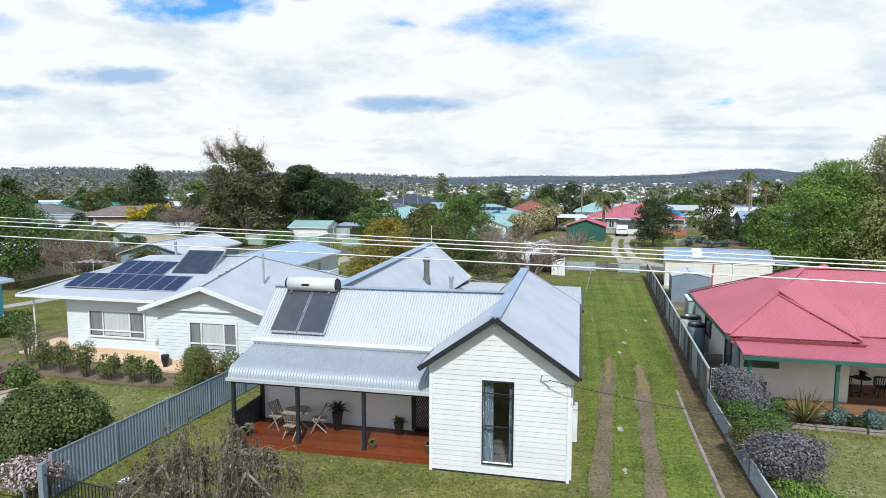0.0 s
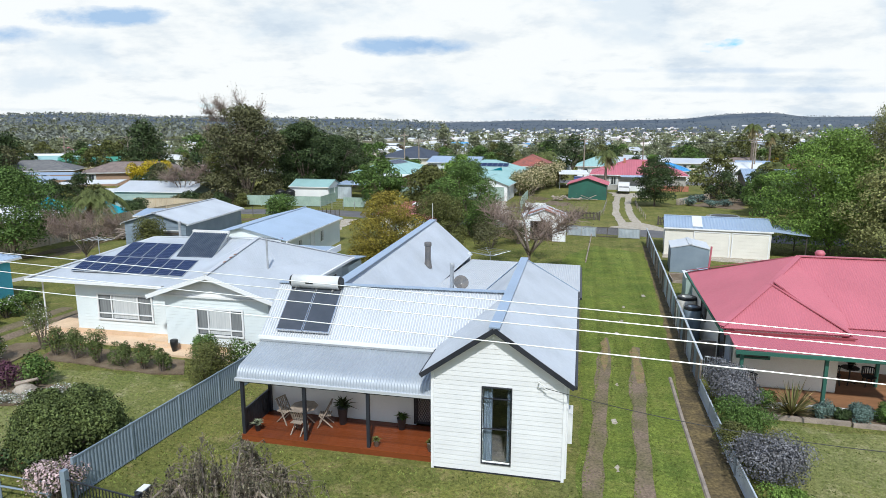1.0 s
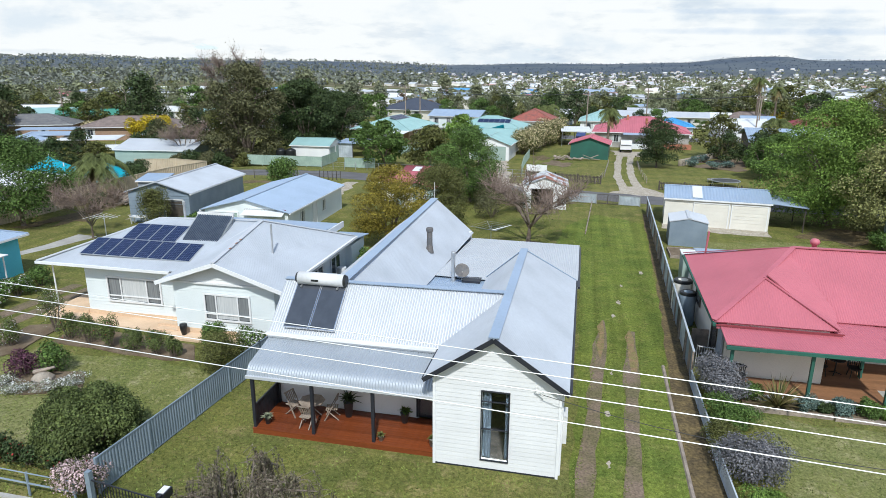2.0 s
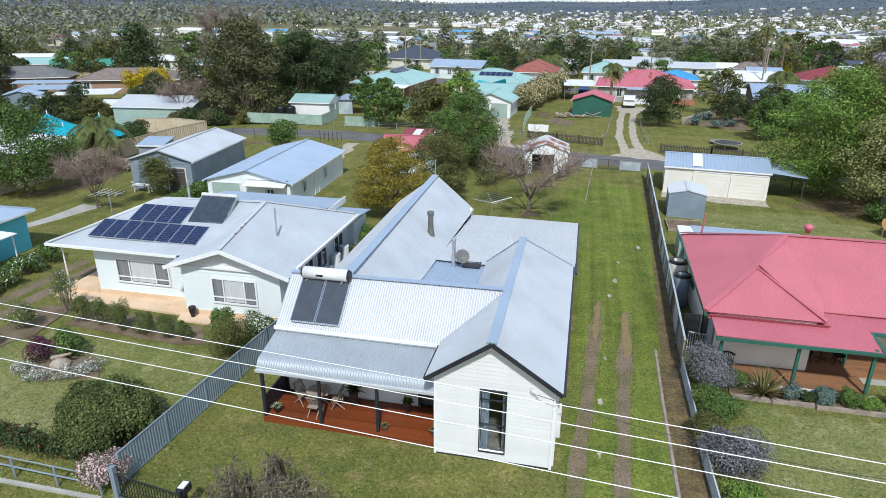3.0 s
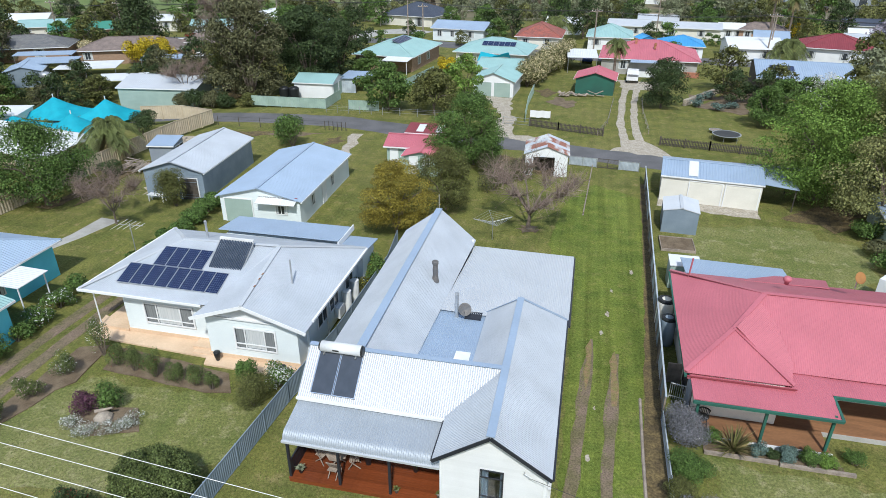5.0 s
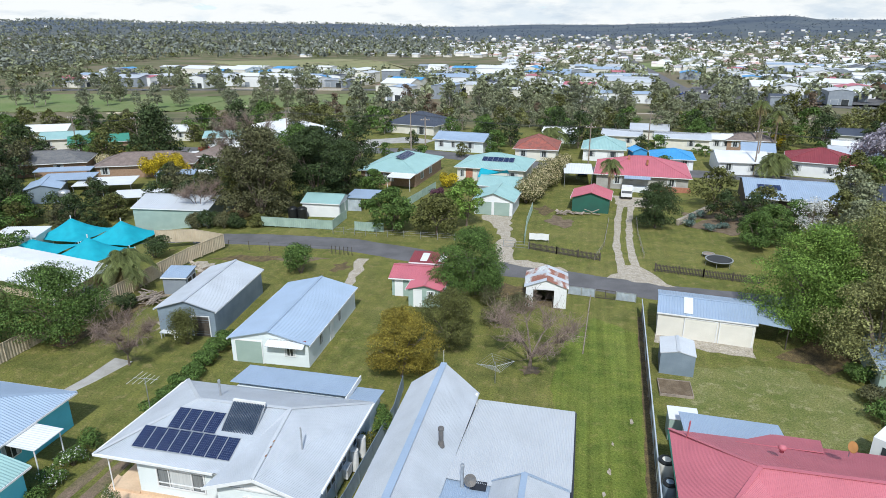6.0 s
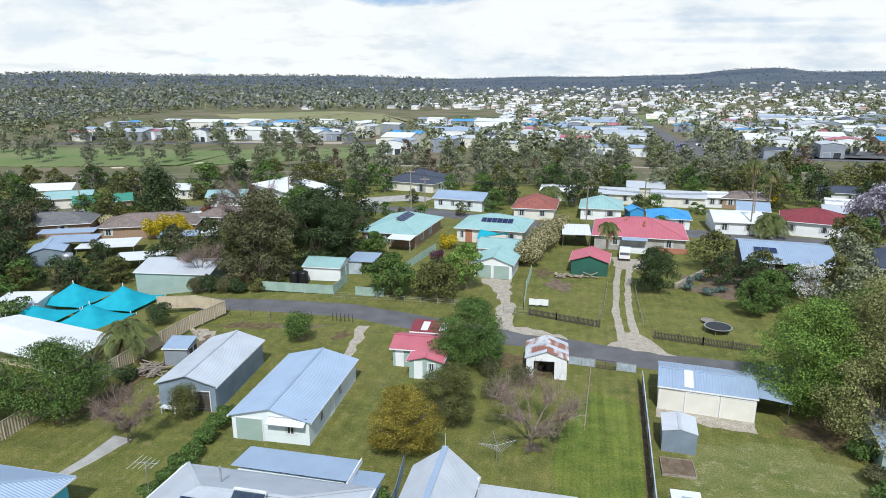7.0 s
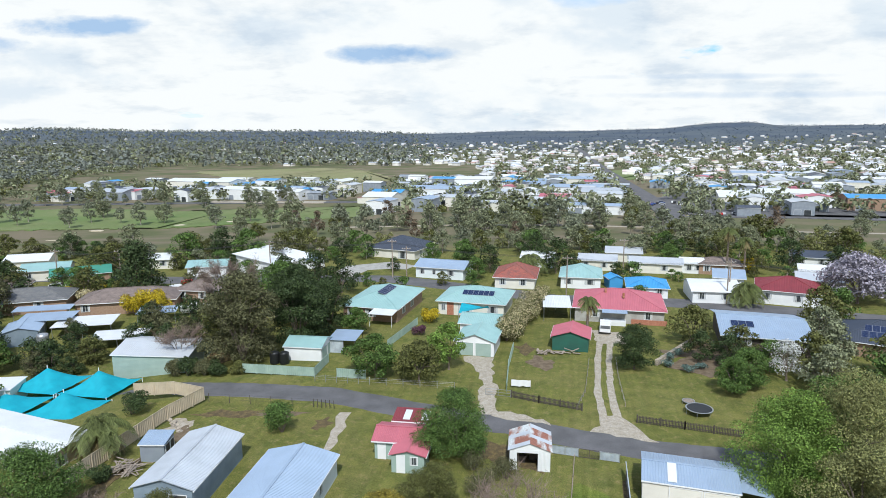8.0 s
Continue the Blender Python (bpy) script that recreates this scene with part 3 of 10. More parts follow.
def ground_sheet():
    ys = [-60 + 6 * i for i in range(61)]
    while ys[-1] < 4650:
        ys.append(ys[-1] * 1.045)
    xs = [6.0 * i for i in range(26)]
    while xs[-1] < 4400:
        xs.append(xs[-1] * 1.07)
    xs = [-x for x in reversed(xs[1:])] + xs
    vs = [(x, y, hill(x, y)) for y in ys for x in xs]
    n = len(xs)
    fs = [(j * n + i, j * n + i + 1, (j + 1) * n + i + 1, (j + 1) * n + i) for j in range(len(ys) - 1) for i in range(n - 1)]
    m = lawn("grassland", (0.160, 0.160, 0.045), (0.098, 0.112, 0.032), (0.275, 0.215, 0.105), 0.07, 0.75)
    n_, k_ = m.node_tree.nodes, m.node_tree.links
    p = n_["Principled BSDF"]
    near = p.inputs["Base Color"].links[0].from_socket
    geo = n_.new("ShaderNodeNewGeometry")
    sep = n_.new("ShaderNodeSeparateXYZ")
    k_.new(geo.outputs["Position"], sep.inputs[0])
    # rough paddock and scrub past the creek, hill woodland tinted with painted haze
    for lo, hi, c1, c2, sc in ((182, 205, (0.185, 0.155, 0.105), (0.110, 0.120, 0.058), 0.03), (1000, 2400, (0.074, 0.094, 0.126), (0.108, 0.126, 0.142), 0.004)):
        t = n_.new("ShaderNodeTexNoise")
        t.inputs["Scale"].default_value, t.inputs["Detail"].default_value = sc, 8
        k_.new(geo.outputs["Position"], t.inputs["Vector"])
        mx = n_.new("ShaderNodeMix")
        mx.data_type = "RGBA"
        r0 = n_.new("ShaderNodeMapRange")
        r0.inputs["From Min"].default_value, r0.inputs["From Max"].default_value = 0.4, 0.6
        k_.new(t.outputs["Fac"], r0.inputs["Value"])
        k_.new(r0.outputs[0], mx.inputs[0])
        mx.inputs[6].default_value, mx.inputs[7].default_value = (*c1, 1), (*c2, 1)
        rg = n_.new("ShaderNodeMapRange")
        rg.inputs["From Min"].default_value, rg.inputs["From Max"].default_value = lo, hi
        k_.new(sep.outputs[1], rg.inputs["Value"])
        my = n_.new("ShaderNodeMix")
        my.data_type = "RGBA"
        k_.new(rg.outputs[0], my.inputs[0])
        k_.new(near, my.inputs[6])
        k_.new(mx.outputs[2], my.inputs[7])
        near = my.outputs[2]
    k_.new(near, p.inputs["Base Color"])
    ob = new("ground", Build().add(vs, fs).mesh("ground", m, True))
    return tagged(ob, "mown green lawns and rough grassland reaching the wooded hills", "ground", kind="structure")


ground_sheet()


def strip(name, pts, widths, mat, label, category, z=0.02, wobble=0.0, seed=1):
    """A ground strip along a line of plan points."""
    rng = random.Random(seed)
    P = []
    for (x0, y0), (x1, y1), w0, w1 in zip(pts, pts[1:], widths, widths[1:]):
        n = max(1, int(math.hypot(x1 - x0, y1 - y0) / (1.2 if wobble else 8)))
        P += [(x0 + (x1 - x0) * i / n, y0 + (y1 - y0) * i / n, w0 + (w1 - w0) * i / n) for i in range(n)]
    P.append((*pts[-1], widths[-1]))
    vs = []
    for i, (x, y, w) in enumerate(P):
        a, c = P[max(0, i - 1)], P[min(len(P) - 1, i + 1)]
        dx, dy = c[0] - a[0], c[1] - a[1]
        L = math.hypot(dx, dy) or 1
        l, r = w / 2 + rng.uniform(-wobble, wobble), w / 2 + rng.uniform(-wobble, wobble)
        h = z + hill(x, y)
        vs += [(x - dy / L * l, y + dx / L * l, h), (x + dy / L * r, y - dx / L * r, h), (x - dy / L * (l + 0.05), y + dx / L * (l + 0.05), h - z - 0.02), (x + dy / L * (r + 0.05), y - dx / L * (r + 0.05), h - z - 0.02)]
    fs = []
    for i in range(len(P) - 1):
        k = 4 * i
        fs += [(k, k + 1, k + 5, k + 4), (k + 2, k, k + 4, k + 6), (k + 1, k + 3, k + 7, k + 5)]
    ob = new(name, Build().add(vs, fs).mesh(name, mat))
    return tagged(ob, label, category, kind="structure")


def patch(name, pts, mat, label, category, z=0.03, grow=0.25, seed=1):
    """A low ground patch with an uneven rim round the plan polygon."""
    rng = random.Random(seed)
    rim = []
    for (x0, y0), (x1, y1) in zip(pts, pts[1:] + pts[:1]):
        n = max(1, int(math.hypot(x1 - x0, y1 - y0) / 1.0)) if grow else 1
        n = min(n, 40)
        rim += [(x0 + (x1 - x0) * i / n + rng.uniform(-grow, grow), y0 + (y1 - y0) * i / n + rng.uniform(-grow, grow)) for i in range(n)]
    b = Build()
    k = len(rim)
    b.add([(x, y, z + hill(x, y) + (0.25 if y > 250 else 0)) for x, y in rim] + [(x, y, hill(x, y) - 0.6) for x, y in rim], [tuple(range(k))] + [(i, k + i, k + (i + 1) % k, (i + 1) % k) for i in range(k)])
    ob = new(name, b.mesh(name, mat))
    return tagged(ob, label, category, kind="structure")


def lotpts(*ab):
    return [lot_xy(a, b) for a, b in ab]


strip("lane", [(-130, 92), (-60, 89), (-34, 82.5), (-15, 79), (-6, 75), (2, 71.6), (8, 69.6), (14, 66.6), (22, 63.6), (34, 60.5), (60, 55)], [4.6] * 11, M["asphalt"],
      "narrow grey asphalt back lane with grassy verges", "lane", 0.025, 0.12, 3)
strip("road", [(-120, 152), (-60, 147), (-35, 149), (-12, 147), (10, 135), (24, 127), (40, 125.5), (56, 121), (80, 111), (110, 100)], [7] * 10, M["asphalt"],
      "grey asphalt street between houses", "road", 0.03, 0.0, 4)
strip("road", [(-25, 150), (-22, 160), (-14, 163), (-8, 160)], [6, 8, 9, 5], M["concrete"], "pale concrete driveway of the dark-roofed house", "driveway", 0.035)
strip("road", [far(*p) for p in [(80, 222), (96, 262), (107, 320), (122, 410), (155, 609), (205, 880), (262, 1180), (330, 1560)]], [14, 14, 13, 12, 12, 12, 12, 12], M["asphalt"],
      "long straight grey asphalt road running through the town", "road", 0.4)
strip("road", [far(*p) for p in [(-40, 232), (4, 236), (46, 234), (82, 226), (120, 214), (170, 205)]], [2.2] * 6, M["gravel"], "pale footpath along the creek", "path", 0.3)
strip("road", [far(*p) for p in [(78, 250), (140, 258), (210, 240), (300, 215)]], [9] * 4, M["asphalt"], "grey asphalt street before the commercial buildings", "road", 0.3)
strip("road", [far(*p) for p in [(-230, 318), (-120, 322), (-42, 322), (20, 300), (96, 285)]], [9] * 5, M["asphalt"], "grey asphalt street beyond the playing field", "road", 0.32)
for k, dx in enumerate((-0.85, 0.85)):
    strip("driveway", [(19.8 + dx, 68.5), (20.6 + dx, 74), (21.4 + dx, 79), (24.3 + dx, 91), (26.6 + dx, 99), (28.0 + dx, 104)], [1.0, 0.95, 0.9, 0.85, 0.9, 1.3], M["gravel"],
          "pale gravel wheel track of a long driveway", "driveway", 0.03, 0.1, 11 + k)
patch("driveway", [(16.8, 67.6), (24.0, 65.0), (22.6, 68.4), (21.6, 72.0), (19.2, 72.0), (18.6, 69.2)], M["gravel"], "pale gravel apron beside the lane", "driveway", 0.034, 0.35, 5)
patch("driveway", [(25.3, 99), (31, 98), (32, 104), (26, 106)], M["gravel"], "pale gravel parking place", "driveway", 0.036, 0.3, 6)
patch("driveway", [(4.6, 73.0), (7.0, 72.8), (7.0, 80), (7.6, 92.4), (3.0, 93.8), (5.4, 84)], M["gravel"], "worn pale gravel garage drive", "driveway", 0.032, 0.5, 7)
patch("driveway", [(6, 71.8), (13, 69.6), (13, 70.2), (8.4, 73.2), (7, 73.2)], M["gravel"], "bare gravelly verge beside the lane", "verge", 0.03, 0.4, 8)
strip("driveway", [(-12.2, 73.5), (-12.6, 66), (-13.6, 61.5)], [1.5, 1.1, 0.6], M["gravel"], "worn pale track across the grass", "track", 0.02, 0.3, 9)
patch("ground", lotpts((4.65, -6), (8.36, -6), (8.42, 5), (8.9, 12), (9.6, 26), (10.0, 38), (6, 41), (3.4, 36), (2.5, 27), (3.6, 21), (4.7, 19.8)), M["lush_lawn"], "bright green mown lawn of the driveway", "lawn", 0.006, 0.14, 64)
# wheel tracks beside the white cottage
for k, (pts, w) in enumerate((((( 4.95, -4), (5.0, -0.8), (5.45, 6), (5.75, 11), (5.95, 14.4)), 0.56), (((6.5, -4), (6.6, -0.4), (6.95, 6), (7.15, 10), (7.4, 13.2)), 0.58))):
    strip("driveway", lotpts(*pts), [w] * 3 + [w * 1.1, w * 0.5], M["wheel_track"], "bare brown wheel track worn into the lawn", "track", 0.012, 0.09, 20 + k)
    pa, pb = pts[-2]
    patch("ground", lotpts((pa - 0.06, pb - 1.6), (pa + 0.08, pb - 1.4), (pa + 0.25, pb), (pa + 0.32, pb + 2.2), (pa + 0.15, pb + 3.4), (pa - 0.1, pb + 2.4), (pa - 0.18, pb)), M["orange_soil"], "orange earth showing at the end of the track", "soil", 0.016, 0.1, 24 + k)
strip("verge", lotpts((9.05, -6), (9.05, 0), (9.0, 6), (9.3, 12), (9.9, 26), (10.4, 42)), [1.25, 1.25, 1.1, 0.8, 0.5, 0.5], M["soil"], "damp dark bare soil beside the fence", "soil", 0.014, 0.1, 31)
strip("trim", lotpts((8.35, -6), (8.4, -0.3), (8.42, 5), (8.5, 9.4)), [0.09] * 4, M["timber_grey"], "thin weathered garden edging strip", "edging", 0.07)
# golf course, playing fields and bunkers
fair = material("fairway", (0.120, 0.172, 0.050), (0.165, 0.190, 0.075), scale=0.03, rough=0.95, fine=2, vary=0.15, bump=0.2)
meadow = material("meadow", (0.200, 0.205, 0.085), (0.245, 0.225, 0.115), scale=0.02, rough=0.95, fine=1.2, vary=0.25, bump=0.2)
patch("ground", [far(*p) for p in [(-230, 232), (-157, 230), (-134, 232), (-100, 234), (-76, 244), (-34, 262), (-38, 303), (-82, 294), (-120, 286), (-164, 300), (-240, 290)]], fair, "mown pale green fairway", "fairway", 0.05, 2.5, 41)
patch("ground", [far(*p) for p in [(-237, 607), (-165, 506), (-115, 434), (-48, 386), (-40, 500), (-76, 619), (-125, 667)]], meadow, "mown pale green playing field", "field", 0.06, 4, 42)
patch("ground", [far(*p) for p in [(100, 470), (140, 465), (260, 620), (230, 640), (170, 600)]], fair, "mown park strip beside the road", "field", 0.07, 3, 43)
for x, y, w in ((-129, 208, 4), (-126, 228, 3.4), (-101, 241, 3.6), (-84, 250, 3)):
    x, y = far(x, y)
    patch("ground", [(x - w, y), (x - w * 0.4, y - 2.2), (x + w * 0.7, y - 1.6), (x + w, y + 0.6), (x, y + 2.4)], M["sand"], "pale sand bunker in the fairway", "bunker", 0.07, 0.4, int(x) % 97)
patch("ground", lotpts((-21.6, 7.9), (-15.4, 7.6), (-15.2, 7.0), (-9.4, 6.9), (-9.3, 9.2), (-21.6, 9.4), (-24, 10.2), (-23.6, 8.2)), M["paving"], "ochre painted concrete apron round the house", "paving", 0.10, 0.0)
strip("driveway", lotpts((-24.2, -5), (-24.4, 2), (-24.5, 8), (-24.4, 13)), [0.8] * 4, M["wheel_track"], "brown gravel wheel strip of a driveway", "driveway", 0.03, 0.06, 33)
strip("driveway", lotpts((-25.7, -5), (-25.9, 2), (-25.9, 8), (-25.7, 13)), [0.8] * 4, M["wheel_track"], "brown gravel wheel strip of a driveway", "driveway", 0.03, 0.06, 34)
strip("path", lotpts((-35.3, 16.5), (-34.4, 20), (-34.0, 23.4)), [0.7, 1.2, 1.9], M["concrete"], "pale concrete garden path", "path", 0.03)
patch("ground", lotpts((-22.8, -2.6), (-13.5, -2.6), (-10.3, 1.5), (-10.0, 4.6), (-13.2, 5.0), (-20.6, 4.8), (-22.2, 3.0)), M["dry_lawn"], "pale worn front lawn", "lawn", 0.006, 0.5, 61)
patch("ground", lotpts((10.9, -5), (22, -6), (24, 5.0), (17, 5.8), (11.4, 5.6)), M["dry_lawn"], "pale worn front lawn", "lawn", 0.006, 0.5, 62)
patch("ground", lotpts((11.6, 22.8), (22, 21), (27, 30), (21, 34.6), (14.2, 33)), M["dry_lawn"], "pale worn back lawn with clover", "lawn", 0.006, 0.7, 63)
for k, (pa, pb, pr) in enumerate(((5.85, 1.2, 0.28), (5.9, 4.6, 0.38), (6.5, 15.2, 0.4), (6.9, 17.4, 0.5), (6.2, 8.2, 0.25), (5.8, -2.2, 0.3), (7.2, 20.5, 0.35), (8.6, 23.5, 0.5))):
    patch("ground", lotpts(*[(pa + pr * 0.3 * math.cos(i * 0.57) * (0.6 + 0.5 * math.sin(i * 2.3 + k) ** 2), pb + pr * 0.75 * math.sin(i * 0.57) * (0.6 + 0.5 * math.sin(i * 1.7 + 2 * k) ** 2)) for i in range(11)]), M["gravel"], "patch of pale gravel showing through the lawn", "gravel", 0.012, 0.05, 400 + k)
patch("garden_bed", lotpts((-20.7, 7.4), (-13.6, 6.6), (-12.6, 5.0), (-15, 4.9), (-20.4, 5.3)), M["mulch"], "brown mulched rose bed", "garden bed", 0.06, 0.15, 51)
patch("garden_bed", lotpts((-19.4, 2.4), (-16.6, 3.0), (-15.5, 1.6), (-17.4, 0.8), (-19.2, 1.2)), M["mulch"], "round mulched flower bed", "garden bed", 0.07, 0.15, 52)
patch("garden_bed", lotpts((-23.2, 6.8), (-21.6, 7.4), (-21.2, 4.2), (-22.6, 0), (-23.4, 0)), M["mulch"], "mulched border beside the drive", "garden bed", 0.06, 0.12, 53)
patch("garden_bed", lotpts((11.2, 7.1), (17.2, 6.9), (17.2, 6.2), (11.2, 6.4)), M["mulch"], "mulched border before the verandah", "garden bed", 0.08, 0.1, 54)
patch("garden_bed", lotpts((-42, 24), (-40.6, 24), (-38.6, 42), (-40, 42)), M["soil"], "bare soil under trees by the fence", "garden bed", 0.04, 0.3, 55)
patch("garden_bed", lotpts((-5.6, 44), (2.6, 42), (2.6, 46.8), (-5, 48)), M["soil"], "bare shaded soil behind the old shed", "soil", 0.03, 0.5, 56)
patch("garden_bed", lotpts((11.6, 36.8), (19.6, 35.4), (19.8, 37.4), (11.6, 38.9)), M["gravel"], "pale gravel before the shed doors", "gravel", 0.03, 0.3, 57)
patch("garden_bed", [(33, 88), (43.5, 99), (46, 95), (38, 84)], M["mulch"], "dry mulched garden terrace", "garden bed", 0.05, 0.5, 58)
patch("garden_bed", [(-48, 92), (-34, 90), (-33, 98), (-44, 118), (-50, 112)], M["soil"], "bare brown yard under a bare tree", "soil", 0.04, 0.6, 59)


for k, (x, y, rx, ry, m_) in enumerate(((-27, 73.6, 5.0, 1.6, "soil"), (-20.5, 73.4, 4.2, 1.4, "mulch"), (-14.6, 70.5, 1.4, 2.0, "soil"), (-31.5, 70.6, 2.2, 2.6, "gravel"), (-30.6, 68.0, 1.2, 2.8, "mulch"), (-33.6, 53.5, 1.6, 3.4, "soil"), (-28.4, 55.0, 1.2, 2.4, "gravel"),
                                          (14.6, 90.2, 2.6, 3.4, "mulch"), (13.2, 96.5, 1.8, 3.2, "soil"), (36.4, 93.6, 3.2, 2.4, "mulch"), (41.0, 95.5, 3.0, 2.6, "soil"), (31.6, 49.6, 4.6, 3.0, "soil"), (5.9, 46.7, 1.1, 0.9, "mulch"), (-52, 110, 6, 4, "soil"), (-24.6, 94.0, 2.4, 1.6, "mulch"))):
    patch("ground", [(x + rx * math.cos(i * 0.449) * (0.75 + 0.3 * math.sin(2.1 * i + k)), y + ry * math.sin(i * 0.449) * (0.75 + 0.3 * math.sin(1.7 * i + 2 * k))) for i in range(14)], M[m_], "bare worn earth showing through the grass", "soil", 0.011 + 0.001 * k, 0.22, 700 + k)


# ---- houses ----
def roof_polys(kind, w, d, h, pitch, o, axis):
    """Roof planes over a w by d plan with eaves at height h and overhang o."""
    t = math.tan(radians(pitch))
    x0, x1, y0, y1 = -o, w + o, -o, d + o
    if kind == "hip":
        if axis == "x":
            r = (y1 - y0) / 2
            zr, ym = h + r * t, (y0 + y1) / 2
            A, B = (x0 + r, ym, zr), (max(x1 - r, x0 + r + 0.05), ym, zr)
            return [[(x0, y0, h), (x1, y0, h), B, A], [(x1, y1, h), (x0, y1, h), A, B], [(x0, y1, h), (x0, y0, h), A], [(x1, y0, h), (x1, y1, h), B]], (A, B)
        r = (x1 - x0) / 2
        zr, xm = h + r * t, (x0 + x1) / 2
        A, B = (xm, y0 + r, zr), (xm, max(y1 - r, y0 + r + 0.05), zr)
        return [[(x0, y1, h), (x0, y0, h), A, B], [(x1, y0, h), (x1, y1, h), B, A], [(x0, y0, h), (x1, y0, h), A], [(x1, y1, h), (x0, y1, h), B]], (A, B)
    if kind == "gable":
        if axis == "x":
            ym = (y0 + y1) / 2
            zr = h + (ym - y0) * t
            A, B = (x0, ym, zr), (x1, ym, zr)
            return [[(x0, y0, h), (x1, y0, h), B, A], [(x1, y1, h), (x0, y1, h), A, B]], (A, B)
        xm = (x0 + x1) / 2
        zr = h + (xm - x0) * t
        A, B = (xm, y0, zr), (xm, y1, zr)
        return [[(x0, y1, h), (x0, y0, h), A, B], [(x1, y0, h), (x1, y1, h), B, A]], (A, B)
    z1 = h + ((y1 - y0) if axis == "y" else (x1 - x0)) * t
    if axis == "y":
        return [[(x0, y0, h), (x1, y0, h), (x1, y1, z1), (x0, y1, z1)]], None
    return [[(x0, y0, z1), (x1, y0, h), (x1, y1, h), (x0, y1, z1)]], None


def lattice(xs, zs, solid, y0, y1):
    """One connected bar lattice: cells between the cuts xs and zs for which solid(i, j) holds."""
    b, ids, vs, fs = Build(), {}, [], []

    def vid(i, j, y):
        if (i, j, y) not in ids:
            ids[i, j, y] = len(vs)
            vs.append((xs[i], y, zs[j]))
        return ids[i, j, y]

    cells = {(i, j) for i in range(len(xs) - 1) for j in range(len(zs) - 1) if solid(i, j)}
    for i, j in cells:
        fs += [tuple(vid(p, q, y0) for p, q in ((i, j), (i + 1, j), (i + 1, j + 1), (i, j + 1))), tuple(vid(p, q, y1) for p, q in ((i, j + 1), (i + 1, j + 1), (i + 1, j), (i, j)))]
        for di, dj, (p, q), (r, s) in ((0, -1, (i, j), (i + 1, j)), (1, 0, (i + 1, j), (i + 1, j + 1)), (0, 1, (i + 1, j + 1), (i, j + 1)), (-1, 0, (i, j + 1), (i, j))):
            if (i + di, j + dj) not in cells:
                fs.append((vid(r, s, y0), vid(p, q, y0), vid(p, q, y1), vid(r, s, y1)))
    return b.add(vs, fs)


def frame_bars(w, h, t=0.07, depth=0.05, mullions=(), transoms=()):
    xs, zs = [-t, 0.0], [-t, 0.0]
    for m_ in mullions:
        xs += [m_ * w - t / 3, m_ * w + t / 3]
    for m_ in transoms:
        zs += [m_ * h - t / 3, m_ * h + t / 3]
    xs, zs = xs + [w, w + t], zs + [h, h + t]
    return lattice(xs, zs, lambda i, j: i % 2 == 0 or j % 2 == 0, -depth, 0.0)


def window(parent, side, w, d, s, z, ww, wh, fmat, curtain=True, mullions=(0.5,), transoms=()):
    """A window on one side of a w by d house: s along the wall from its left end as seen from outside."""
    m = {"f": pose(s, -0.03, z), "r": pose(w + 0.03, s, z, 0, 0, 90), "l": pose(-0.03, d - s, z, 0, 0, -90), "b": pose(w - s, d + 0.03, z, 0, 0, 180)}[side]
    ob = part("window", frame_bars(ww, wh, mullions=mullions, transoms=transoms), fmat, parent, at=m)
    part("pane", Build().box(0, ww, -0.012, 0.0, 0, wh), M["glass_dark"], ob)
    if curtain:
        part("curtain", Build().box(0.02, ww * 0.22, -0.016, -0.0125, 0.02, wh - 0.02), M["curtain"], ob)
        part("curtain", Build().box(ww * 0.78, ww - 0.02, -0.016, -0.0125, 0.02, wh - 0.02), M["curtain"], ob)
    return ob


def walls_block(b, w, d, z0, h, kind, pitch, axis, o, clad=0.0):
    """Outer walls with gable triangles, as a closed block."""
    t = math.tan(radians(pitch))
    if kind == "gable" and axis == "y":
        zr = h + (w / 2) * t + (o * t) * 0.0
        b.add([(0, 0, z0), (w, 0, z0), (w, 0, h), (w / 2, 0, zr), (0, 0, h), (0, d, z0), (w, d, z0), (w, d, h), (w / 2, d, zr), (0, d, h)],
              [(0, 1, 2, 3, 4), (9, 8, 7, 6, 5), (1, 6, 7, 2), (5, 0, 4, 9), (4, 3, 8, 9), (3, 2, 7, 8)])
    elif kind == "gable":
        zr = h + (d / 2) * t
        b.add([(0, 0, z0), (0, d, z0), (0, d, h), (0, d / 2, zr), (0, 0, h), (w, 0, z0), (w, d, z0), (w, d, h), (w, d / 2, zr), (w, 0, h)],
              [(4, 3, 2, 1, 0), (5, 6, 7, 8, 9), (0, 5, 9, 4), (1, 2, 7, 6), (4, 9, 8, 3), (3, 8, 7, 2)])
    elif kind == "skillion":
        zb, zc = (h + d * t, h + d * t) if axis == "y" else (h, h + w * t)
        q = [(0, 0), (w, 0), (w, d), (0, d)]
        top = [h, h, zb, zb] if axis == "y" else [zc, h, h, zc]
        b.add([(x, y, z0) for x, y in q] + [(x, y, z) for (x, y), z in zip(q, top)], [(3, 2, 1, 0), (4, 5, 6, 7), (0, 1, 5, 4), (1, 2, 6, 5), (2, 3, 7, 6), (3, 0, 4, 7)])
    else:
        b.box(0, w, 0, d, z0, h)
    return b


STANDS = []


